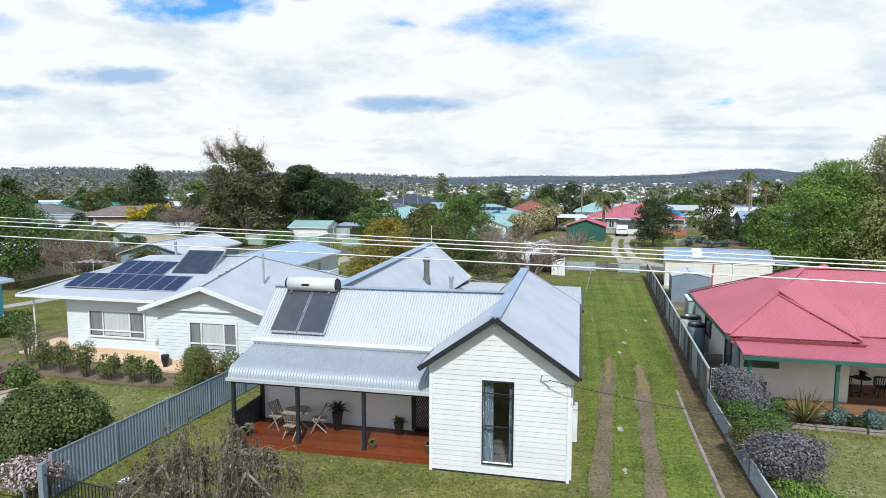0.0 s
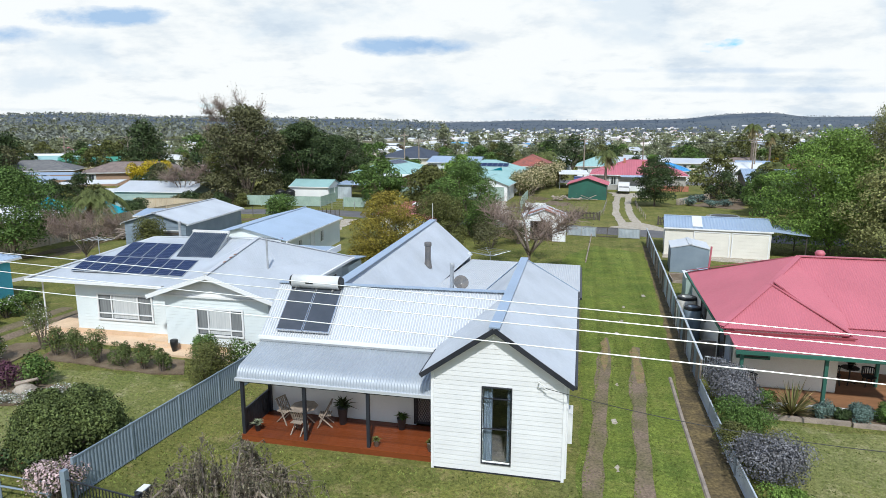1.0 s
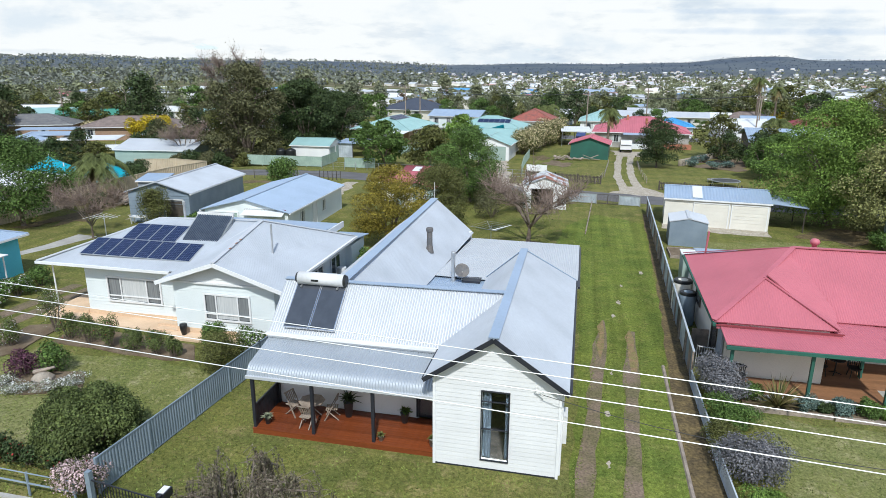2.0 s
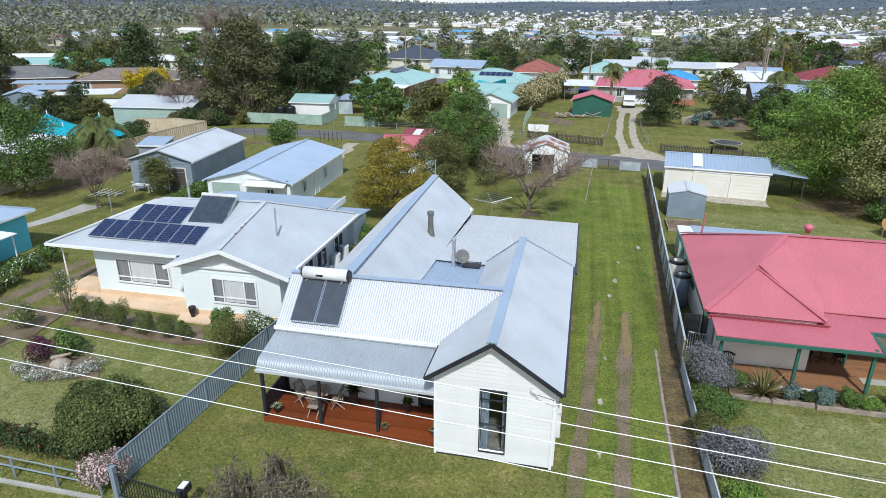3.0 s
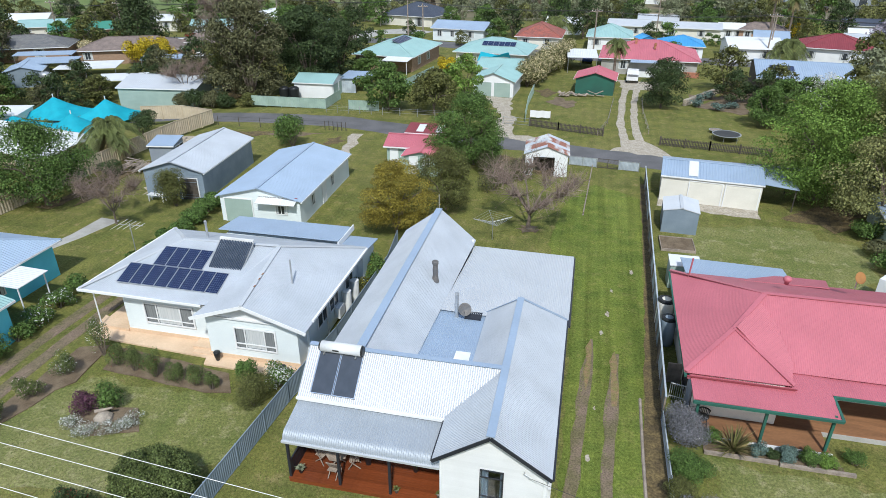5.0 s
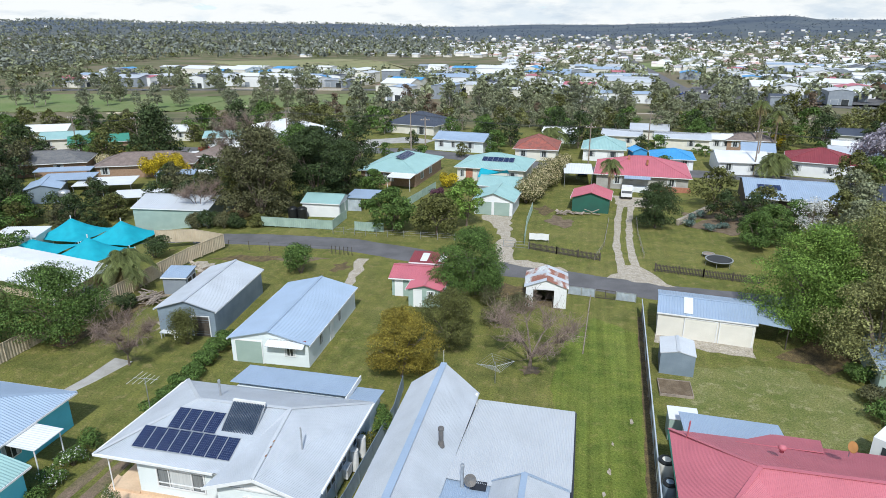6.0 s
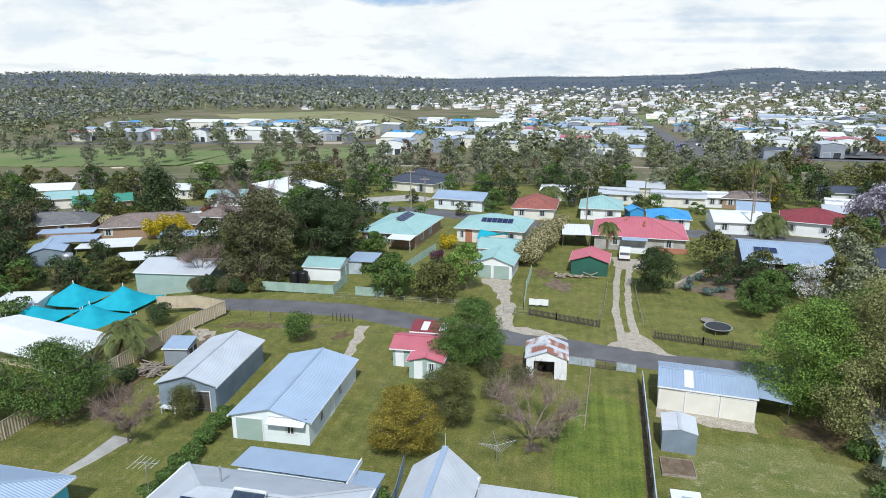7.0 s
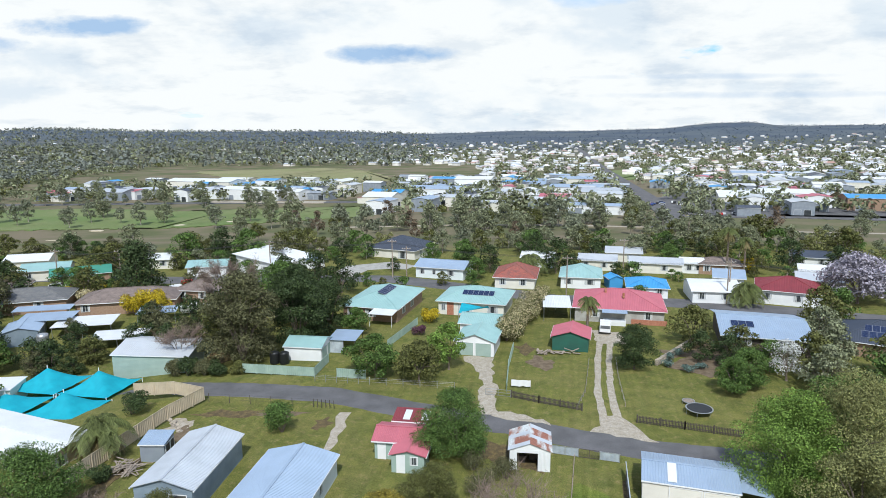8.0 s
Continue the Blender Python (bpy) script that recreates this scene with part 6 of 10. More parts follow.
sheet_fence_world([(-31.2, 77.6), (-36, 79.6), (-41, 79.0)], 1.75, "fence_cream", "tall cream panel fence by the lane")


# ---- sheds and houses of the neighbourhood ----
def W_(x, y, rz, z=0):
    return pose(x, y, z + hill(x, y), 0, 0, rz)


Zb, Zn, Z = M["zinc_blue"], M["zinc_new"], M["zinc"]
shed = house("shed", "long cream steel shed with two roller doors and a blue-grey roof", lot(11.6, 38.4, 0, -6), 8.3, 5.4, 2.35, "gable", 13, Zb, M["paint_cream"], "x", 0.12, 0.25, 0.0,
             doors=(("f", 2.4, 2.7, 2.05, M["paint_cream"]), ("f", 5.4, 2.7, 2.05, M["paint_cream"])), category="shed")
part("carport_roof", Build().ribbed([(8.4, 0.4, 2.3), (11.2, 0.4, 2.05), (11.2, 5.2, 2.05), (8.4, 5.2, 2.3)], 0.2, 0.015, 0.05), M["zinc_blue"], shed)
for x, y in ((11.0, 0.6), (11.0, 5.0)):
    part("post", Build().tube((x, y, -0.1), (x, y, 2.05), 0.05), M["timber_dark"], shed)
part("skylight_sheet", Build().slab([(2.2, 0.1, 2.52), (3.0, 0.1, 2.52), (3.0, 2.6, 3.10), (2.2, 2.6, 3.10)], 0.01), M["white_iron"], shed)
house("garden_shed", "small zinc garden shed with a low gabled roof", lot(11.2, 31.2, 0, -4), 2.7, 2.9, 1.85, "gable", 12, Zn, M["steel_blue"], "y", 0.05, 0.2, 0, category="shed", gutter=False)
house("garden_shed", "tiny white garden cupboard with a flat lid", lot(10.9, 21.8, 0, 0), 1.9, 1.4, 1.7, "skillion", 4, M["white_iron"], M["paint_sage"], "y", 0.06, 0, 0, category="shed", gutter=False)
vb = thing("vegetable_bed", lot(10.95, 27.6), "raised vegetable bed of bare soil edged with timber", "garden bed")
part("soil", Build().box(0.05, 2.5, 0.05, 2.3, -0.05, 0.16), M["mulch"], vb)
part("edging", Build().box(0, 2.55, 0, 0.05, -0.05, 0.22).box(0, 2.55, 2.3, 2.35, -0.05, 0.22).box(0, 0.05, 0.05, 2.3, -0.05, 0.22).box(2.5, 2.55, 0.05, 2.3, -0.05, 0.22), M["timber_grey"], vb)

# old open barn
ob = thing("old_shed", lot(-1.0, 42.2, 0, 3), "old white tin shed with a rusty patched roof and open front", "shed")
part("wall", Build().fluted((0, 0), (0.75, 0), -0.1, 2.3).fluted((2.85, 0), (4.1, 0), -0.1, 2.3).fluted((4.1, 0), (4.1, 4.2), -0.1, 2.25).fluted((4.1, 4.2), (0, 4.2), -0.1, 2.25).fluted((0, 4.2), (0, 0), -0.1, 2.25), M["paint_white"], ob)
part("gable", Build().add([(0, 0.01, 2.25), (4.1, 0.01, 2.25), (2.05, 0.01, 3.0), (0, 0.06, 2.25), (4.1, 0.06, 2.25), (2.05, 0.06, 3.0)], [(0, 1, 2), (5, 4, 3), (0, 3, 4, 1)]).box(0.75, 2.85, 0.0, 0.08, 1.95, 2.3), M["paint_white"], ob)
for i in range(6):
    y0, y1 = -0.15 + i * 0.76, -0.15 + (i + 1) * 0.76 + 0.05
    for s in (0, 1):
        p = [(-0.2, y0, 2.2), (2.05, y0, 3.05), (2.05, y1, 3.05), (-0.2, y1, 2.2)] if s == 0 else [(4.3, y0, 2.2), (2.05, y0, 3.05), (2.05, y1, 3.05), (4.3, y1, 2.2)]
        part("roof_sheet", Build().ribbed(p, 0.1, 0.012, 0.02 + 0.006 * (i % 2)), M["zinc_old"] if (i + s) % 3 else M["zinc"], ob)
part("clutter", Build().box(0.5, 1.6, 1.5, 2.4, 0, 0.8).box(2.0, 3.2, 2.2, 3.4, 0, 1.1), M["timber_dark"], ob)
# maroon-roofed sleepout
so = house("sleepout", "small pale sleepout with a maroon iron roof", lot(-15.3, 42.0, 0, 2), 5.6, 4.0, 2.15, "gable", 17, M["red_iron"], M["paint_sage"], "x", 0.3, 0.2, 0.16, wins=(("f", 2.9, 1.0, 0.6, 0.7),), doors=(("f", 0.4, 0.75, 1.9, M["paint_white"]),), category="shed")
house("sleepout", "small pale sleepout with a maroon iron roof", lot(-12.8, 39.6, 0, 2), 3.4, 2.6, 2.0, "gable", 15, M["red_iron"], M["paint_sage"], "y", 0.25, 0.2, 0.16, wins=(("f", 2.0, 1.0, 0.7, 0.8),), doors=(("f", 0.6, 0.75, 1.9, M["paint_white"]),), category="shed")
sr = house("shed", "maroon shed roof with two white skylight sheets", lot(-14.4, 46.4, 0, 2), 4.8, 2.6, 2.3, "skillion", 6, M["maroon_iron"], M["paint_white"], "y", 0.2, 0.2, 0, category="shed")
for x in (1.0, 3.1):
    part("skylight_sheet", Build().slab([(x, 0.2, 2.45), (x + 0.8, 0.2, 2.45), (x + 0.8, 2.3, 2.67), (x, 2.3, 2.67)], 0.012), M["white_iron"], sr)
# mint garage and grey shed behind the mint house
gg = house("garage", "pale mint weatherboard garage with a blue-grey iron roof", lot(-24.6, 25.4, 0, 2), 7.0, 12.3, 2.25, "gable", 14, Zb, M["paint_mint"], "y", 0.25, 0.2, 0.16,
           wins=(("f", 4.9, 1.0, 0.9, 0.7), ("r", 2.4, 0.9, 0.7, 0.9), ("r", 7.2, 0.9, 0.7, 0.9)), doors=(("f", 0.4, 2.4, 2.05, M["paint_sage"]), ("r", 5.0, 0.8, 2.0, M["paint_white"])), category="garage")
part("awning", Build().ribbed([(3.4, -0.75, 2.05), (6.8, -0.75, 2.05), (6.8, 0.05, 2.3), (3.4, 0.05, 2.3)], 0.2, 0.012, 0.04), M["white_iron"], gg)
part("awning_edge", Build().box(3.4, 6.8, 0.0, 0.12, 2.34, 2.44), M["maroon_iron"], gg)
part("solar_mat", Build().slab([(4.2, 10.2, 3.0), (5.6, 10.2, 2.65), (5.6, 11.4, 2.65), (4.2, 11.4, 3.0)], 0.02), M["cell"], gg)
# dark door panel stands in the open doorway, coloured as its unlit inside
gs = house("shed", "long blue-grey clad shed with a zinc gabled roof", lot(-34.0, 28.6, 0, 5), 5.6, 10.6, 2.65, "gable", 17, Z, M["steel_blue"], "y", 0.25, 0.2, 0.0, category="shed", doors=(("f", 3.4, 1.6, 2.0, M["timber_dark"]),))
for p, q in (((0, 0), (5.6, 0)), ((5.6, 0), (5.6, 10.6))):
    part("cladding", Build().clad(p, q, -0.25, 2.6, 0.24, 0.05), M["steel_blue"], gs)
wb = thing("work_bench", lot(-33.4, 27.6), "white garden bench beside the grey shed", "bench")
part("top", Build().box(0, 1.6, 0, 0.6, 0.6, 0.66), M["paint_white"], wb)
for x, y in ((0.1, 0.1), (1.5, 0.1), (0.1, 0.5), (1.5, 0.5)):
    part("leg", Build().box(x - 0.04, x + 0.04, y - 0.04, y + 0.04, 0, 0.6), M["paint_white"], wb)
ss = house("garden_shed", "small open zinc lean-to shed full of timber", lot(-39.6, 37.0, 0, 10), 2.6, 2.4, 1.9, "skillion", 8, Zb, M["paint_grey"], "y", 0.15, 0.2, 0, category="shed", doors=(("r", 0.3, 0.9, 1.7, M["timber_dark"]), ("r", 1.4, 0.8, 1.7, M["timber_dark"])))
tp = thing("timber_pile", lot(-39.6, 35.0), "heap of pale salvaged boards", "timber pile", kind="stuff")
rng = random.Random(9)
tb = Build()
for i in range(40):
    a = rng.uniform(0, 3.14)
    x, y, z = rng.uniform(-1.2, 1.2), rng.uniform(-0.9, 0.9), 0.08 + rng.uniform(0, 0.7)
    tb.beam((x - math.cos(a), y - math.sin(a), z), (x + math.cos(a), y + math.sin(a), z + rng.uniform(-0.1, 0.25)), 0.12, 0.05)
part("board_heap", tb, M["timber_grey"], tp)
# turquoise house
th = house("house", "turquoise weatherboard house with a blue-grey iron roof", lot(-40.5, 6.6, 0, 0), 9.6, 7.6, 2.7, "hip", 20, Zb, M["paint_turquoise"], "x", 0.45, 0.2, 0.16, wins=(("r", 2.0, 1.0, 1.2, 1.2),))
house("house", "turquoise cottage wing with a pale green curved roof", lot(-33.0, -0.6, 0, 0), 5.6, 7.4, 2.6, "gable", 14, M["teal_iron"], M["paint_turquoise"], "y", 0.35, 0.2, 0.16, wins=(("r", 1.5, 1.0, 1.1, 1.2),))
po = thing("porch", lot(-30.9, 8.6), "white-roofed porch on white posts", "porch")
part("roof", Build().ribbed([(0, 0, 2.4), (2.6, 0, 2.3), (2.6, 2.4, 2.3), (0, 2.4, 2.4)], 0.2, 0.012, 0.05), M["white_iron"], po)
for x, y in ((2.4, 0.15), (2.4, 2.2)):
    part("post", Build().tube((x, y, 0), (x, y, 2.3), 0.045), M["paint_white"], po)

# teal-roofed group across the lane
g1 = house("house", "tan brick house with a pale green iron roof", W_(-18.6, 114.2, -15.5), 10.6, 15.6, 2.75, "hip", 19, M["teal_iron"], M["brick_tan"], "y", 0.5, 0.3, 0, wins=(("f", 0.9, 0.9, 1.5, 1.2), ("f", 4.5, 0.9, 1.9, 1.2), ("r", 3, 0.9, 1.5, 1.2), ("r", 8, 0.9, 1.5, 1.2)))
part("patio_roof", Build().ribbed([(6.4, -3.6, 2.35), (11.0, -3.6, 2.35), (11.0, 0.2, 2.6), (6.4, 0.2, 2.6)], 0.3, 0.02, 0.06), M["white_iron"], g1)
for x in (6.6, 10.8):
    part("patio_post", Build().tube((x, -3.4, 0), (x, -3.4, 2.35), 0.05), M["paint_white"], g1)
g2 = house("house", "white house with a pale green hipped iron roof", W_(-0.8, 116.9, -15.5), 12.6, 10.4, 2.85, "hip", 19, M["teal_iron"], M["paint_cream"], "x", 0.5, 0.3, 0.0, wins=(("f", 0.6, 0.9, 0.8, 1.2), ("f", 3.9, 0.2, 2.7, 2.0), ("f", 9.6, 0.9, 1.9, 1.2)))
part("brick_panel", Build().box(1.7, 3.0, -0.06, -0.004, -0.1, 2.8), M["brick_red"], g2)
house("garage", "white double garage with sage roller doors and a pale green roof", W_(2.0, 94.3, -14), 6.0, 6.6, 2.35, "gable", 20, M["teal_iron"], M["paint_white"], "y", 0.3, 0.3, 0, doors=(("f", 0.35, 2.4, 2.05, M["paint_sage"]), ("f", 3.15, 2.4, 2.05, M["paint_sage"])), category="garage")
house("carport", "small carport with a pale green gabled roof", W_(2.9, 102.4, -15), 6.4, 6.0, 2.7, "gable", 17, M["teal_iron"], M["paint_white"], "x", 0.35, 0.3, 0, category="carport")
sail = thing("shade_sail", W_(2.8, 108.5, -10), "blue shade sail over a patio", "shade sail")
sv = [(i / 8 * 5.2, j / 8 * 4.0, 2.5 + 1.6 * (i / 8) * (1 - j / 8) + 0.9 * (j / 8) * (1 - i / 8) - 0.3 * math.sin(math.pi * i / 8) * math.sin(math.pi * j / 8)) for j in range(9) for i in range(9)]
part("cloth", Build().add(sv, [(j * 9 + i, j * 9 + i + 1, j * 9 + i + 10, j * 9 + i + 9) for j in range(8) for i in range(8)]), M["sail"], sail, smooth=True)
for x, y in ((0, 0), (5.2, 0), (0, 4), (5.2, 4)):
    part("post", Build().tube((x, y, 0), (x, y, 3.2 if (x > 0) != (y > 0) else 2.5), 0.05), M["steel"], sail)
tsd = house("shed", "white steel shed with a pale green roof and roller doors", W_(-24.4, 92.6, -9), 5.9, 5.2, 2.25, "gable", 17, M["teal_iron"], M["paint_white"], "x", 0.2, 0.3, 0, doors=(("r", 0.25, 2.2, 2.0, M["paint_sage"]), ("r", 2.7, 2.2, 2.0, M["paint_sage"])), category="shed")
lt = thing("leanto", W_(-18.3, 95.4, -9), "open lean-to with a grey roof beside the shed", "lean-to")
part("roof", Build().ribbed([(0, 0, 2.15), (4.6, 0, 2.15), (4.6, 5, 2.35), (0, 5, 2.35)], 0.3, 0.02, 0.05), Zb, lt)
part("wall", Build().fluted((0.3, 0.3), (2.6, 0.3), -0.1, 2.1, 0.3, 0.03), M["fence_white"], lt)
for x, y in ((4.4, 0.2), (4.4, 4.8), (2.6, 0.2)):
    part("post", Build().tube((x, y, -0.1), (x, y, 2.15), 0.05), M["timber_dark"], lt)
for x, y in ((-25.6, 91.4), (-24.1, 91.2)):
    t = thing("rainwater_tank", W_(x, y, 0), "squat black plastic rainwater tank", "water tank")
    part("shell", Build().lathe([(0.72, 0)] + [(0.72 + 0.03 * (i % 2), 0.12 + i * 0.14) for i in range(12)] + [(0.5, 1.85), (0.15, 1.95)], 18), M["plastic_black"], t, smooth=True)
house("shed", "long sage green steel shed with a pale roof", W_(-50.2, 91.2, -5, 1.5), 12.0, 8.6, 2.6, "gable", 14, Zn, M["paint_sage"], "x", 0.2, 0.3, 0.2, category="shed", z0=-3.2)
house("shed", "small green steel shed with a red gabled roof", W_(17.4, 96.0, -15), 5.6, 5.6, 2.3, "gable", 18, M["red_iron"], M["paint_green"], "y", 0.3, 0.3, 0, category="shed")
jc = thing("scrap_heap", W_(16.2, 94.6, 0), "heap of scrap boards and sheets by the green shed", "scrap heap", kind="stuff")
jb = Build()
for i in range(26):
    a, x, y = rng.uniform(0, 3.14), rng.uniform(-1.4, 4.8), rng.uniform(-1.0, 0.2)
    jb.beam((x - 0.6 * math.cos(a), y - 0.3 * math.sin(a), rng.uniform(0.1, 0.3)), (x + 0.6 * math.cos(a), y + 0.3 * math.sin(a), rng.uniform(0.1, 0.8)), 0.3, 0.06)
part("scrap", jb, M["timber_grey"], jc)
# walls take concrete grey: the shade under the eaves is in their colour
rh = house("house", "long house with shade-greyed walls and a pinkish red iron roof", W_(24.3, 111.9, -14), 15.6, 12.6, 2.75, "hip", 19, M["red_iron"], M["concrete"], "x", 0.5, 0.3, 0.16, wins=(("f", 3.0, 1.0, 1.3, 1.2), ("f", 12.2, 1.0, 1.3, 1.2), ("r", 3, 1.0, 1.3, 1.2)))
part("porch", Build().box(5.0, 9.0, -1.8, -0.02, 0, 0.8), M["paint_white"], rh)
part("porch_roof", Build().ribbed([(4.8, -2.2, 2.4), (9.2, -2.2, 2.4), (9.2, 0.1, 2.65), (4.8, 0.1, 2.65)], 0.3, 0.02, 0.05), Zb, rh)
part("chimney", Build().box(5.2, 5.6, 4.6, 5.0, 4.0, 5.3), M["brick_red"], rh)
part("chimney", Build().tube((8.6, 3.0, 4.0), (8.6, 3.0, 4.9), 0.2, n=10), M["rust"], rh)
part("plinth", Build().box(10, 16.1, -0.25, -0.02, -0.1, 0.9), M["brick_red"], rh)
cp = thing("carport", W_(18.4, 111.8, -8), "white flat-roofed carport on posts", "carport")
part("roof", Build().ribbed([(0, 0, 2.6), (5.2, 0, 2.6), (5.2, 8, 2.8), (0, 8, 2.8)], 0.3, 0.02, 0.08), M["white_iron"], cp)
for x, y in ((0.2, 0.2), (5.0, 0.2), (0.2, 7.8), (2.6, 7.8)):
    part("post", Build().tube((x, y, -0.1), (x, y, 2.6), 0.05), M["steel"], cp)
bh = house("house", "dark house with a broad sky-grey iron roof", W_(44.0, 94.6, -17), 12.2, 14.0, 2.9, "gable", 11, Zb, M["timber_dark"], "x", 0.6, 0.3, 0, wins=(("f", 1, 0.8, 3, 1.6), ("f", 6, 0.8, 3, 1.6)))
rr = house("house", "white house with a dark red hipped iron roof", W_(63.4, 123.2, -26), 11.4, 10.5, 3.0, "hip", 20, M["maroon_iron"], M["paint_white"], "x", 0.5, 0.3, 0.16, wins=(("f", 1, 1.0, 1.6, 1.2), ("f", 6.5, 1.0, 1.6, 1.2)))
house("house", "brick house with a slate-dark roof", W_(61.2, 93.5, -32), 14, 11, 2.5, "hip", 22, M["dark_iron"], M["brick_tan"], "x", 0.5, 0.3, 0)
house("house", "modern white house with a pale mono-pitched roof", W_(-52.0, 156.0, -26), 13.5, 14, 2.9, "skillion", 7, M["white_iron"], M["paint_white"], "x", 0.7, 0.3, 0, wins=(("f", 3, 0.8, 2, 1.3), ("f", 8, 0.2, 3.6, 2.0), ("r", 3, 0.8, 2, 1.3)))
house("shed", "small white garden shed with a grey roof", W_(-36.5, 160, -20), 4.5, 4, 2.2, "gable", 25, Zb, M["paint_white"], "x", 0.2, 0, 0, category="shed")
dh = house("house", "large house with a dark slate-blue hipped roof", W_(-21.2, 176.4, -25), 15, 14, 2.7, "hip", 21, M["dark_iron"], M["paint_cream"], "x", 0.5, 0.3, 0, wins=(("f", 1, 0.9, 1.6, 1.2), ("f", 10, 0.2, 2.6, 2.0), ("r", 3, 0.9, 1.6, 1.2), ("r", 8, 0.9, 1.6, 1.2)))
house("house", "pale blue weatherboard house with a light iron roof", W_(-6.4, 148.8, -20), 12, 7.6, 2.75, "gable", 17, Zb, M["paint_mint"], "x", 0.45, 0.3, 0.16, wins=(("f", 1.0, 1.0, 1.3, 1.2), ("f", 4.2, 1.0, 1.0, 1.2), ("f", 8.0, 1.0, 1.8, 1.2), ("r", 3, 1.0, 1.3, 1.2)))
house("house", "cream house with a red tiled hipped roof", W_(11.7, 137.4, -12), 8.8, 11.0, 2.7, "hip", 25, M["red_tile"], M["paint_cream"], "y", 0.5, 0, 0, wins=(("f", 1.0, 0.9, 1.5, 1.2), ("f", 5.5, 0.9, 1.5, 1.2)))
house("house", "white weatherboard house with a pale green gabled roof", W_(26.4, 137.0, -13), 8.6, 10.0, 2.75, "hip", 23, M["teal_iron"], M["paint_white"], "y", 0.45, 0.3, 0.16, wins=(("f", 0.8, 1.0, 1.8, 1.1), ("f", 5.2, 1.0, 2.2, 1.1)))
house("shed", "small shed with a bright blue roof and doors", W_(36.9, 135.5, 5), 3.0, 3.6, 2.3, "gable", 22, M["blue_iron"], M["blue_iron"], "y", 0.25, 0.3, 0, category="shed")
house("house", "white cottage with a bright blue iron roof", W_(38.9, 128.6, -14), 8.0, 8.4, 2.3, "hip", 18, M["blue_iron"], M["paint_white"], "x", 0.4, 0.3, 0.16, wins=(("f", 5.6, 0.9, 1.5, 1.1),))
for x, y, w, d, r_, rf_, wl_ in ((46.4, 152.4, 12, 6.5, -17, "zinc_new", "paint_cream"), (58.6, 151, 5, 6, -15, "white_iron", "paint_white"), (62.4, 149.8, 10, 6.5, -14, "brown_tile", "brick_tan"), (50.6, 123.6, 9.0, 9.5, -10, "white_iron", "paint_white"),
                                 (34.5, 156, 9, 7, -15, "zinc_new", "paint_cream"), (44, 166, 9, 7, -15, "zinc_new", "paint_cream"), (20.5, 160, 8, 7, -16, "white_iron", "paint_white"), (60, 135.5, 6, 8, -20, "zinc_blue", "paint_white"),
                                 (82, 141, 9, 7, -24, "white_iron", "paint_cream"), (90, 158, 9, 8, -20, "dark_iron", "paint_white"), (98, 137, 10, 8, -24, "zinc_blue", "paint_white"), (77, 133, 9, 7, -24, "zinc_new", "paint_cream"), (106, 124, 11, 9, -26, "maroon_iron", "paint_cream"),
                                 (-100, 146, 10, 8, 20, "teal_iron", "paint_cream"), (-89, 140, 12, 8, 28, "green_iron", "brick_tan"), (-112, 158, 10, 8, 15, "white_iron", "paint_cream"), (-62, 150, 9, 7, 10, "teal_iron", "paint_white"), (-78, 160, 8, 7, 5, "white_iron", "paint_cream"),
                                 (-88, 117, 14, 9, 18, "grey_tile", "brick_tan"), (-71, 118, 18, 9, 12, "brown_tile", "brick_tan"), (-98, 126, 10, 8, 18, "brown_tile", "brick_red"), (-56, 128, 9, 8, -8, "brown_tile", "brick_tan")):
    house("house", "single-storey house behind gardens with a %s roof" % {"zinc_new": "pale iron", "white_iron": "white iron", "brown_tile": "brown tiled", "zinc_blue": "blue-grey iron", "dark_iron": "slate-dark", "maroon_iron": "dark red iron", "teal_iron": "pale green iron", "green_iron": "green iron", "grey_tile": "grey tiled"}[rf_],
          W_(x, y, r_), w, d, 2.6, "hip" if "tile" in rf_ else "gable", 15 if "tile" not in rf_ else 20, M[rf_], M[wl_], "x", 0.45, 0.0, 0, wins=(("f", 1, 0.9, 1.5, 1.2), ("f", w * 0.6, 0.9, 1.6, 1.2)), group="houses along the street")
for x, y, w, d, r_, rf_ in ((-76, 108, 9, 5, 12, "zinc_blue"), (-69, 106.5, 10, 6, 12, "white_iron"), (-60, 102, 9, 5, 12, "white_iron"), (-57, 113, 7, 4, 12, "zinc_blue"), (-80, 113, 10, 3, 12, "zinc_blue")):
    t = thing("patio_roof", W_(x, y, r_), "flat patio roof on thin posts behind the brick houses", "patio roof", "patio roofs")
    part("roof", Build().ribbed([(0, 0, 2.3), (w, 0, 2.3), (w, d, 2.55), (0, d, 2.55)], 0.3, 0.02, 0.08), M[rf_], t)
    for px in (0.2, w / 2, w - 0.2):
        part("post", Build().tube((px, 0.2, -0.1), (px, 0.2, 2.3), 0.05), M["steel"], t)
house("shed", "blue-grey shed with a low gabled roof", W_(-75.0, 102.6, 22), 5.5, 7, 2.4, "gable", 15, Zb, M["steel_blue"], "y", 0.2, 0.3, 0, category="shed")
house("shed", "cream flat-roofed shed behind trees", W_(-66, 82, 5), 6, 4, 2.2, "skillion", 3, M["white_iron"], M["paint_cream"], "y", 0.2, 0.3, 0, category="shed")
t = thing("rainwater_tank", W_(-67.4, 101.9, 0), "zinc tank on a stand", "water tank")
part("shell", Build().lathe([(0.9, 1.2), (0.92, 1.8), (0.9, 2.4), (0.92, 3.0), (0.9, 3.4), (0.2, 3.6)], 16), M["steel"], t, smooth=True)
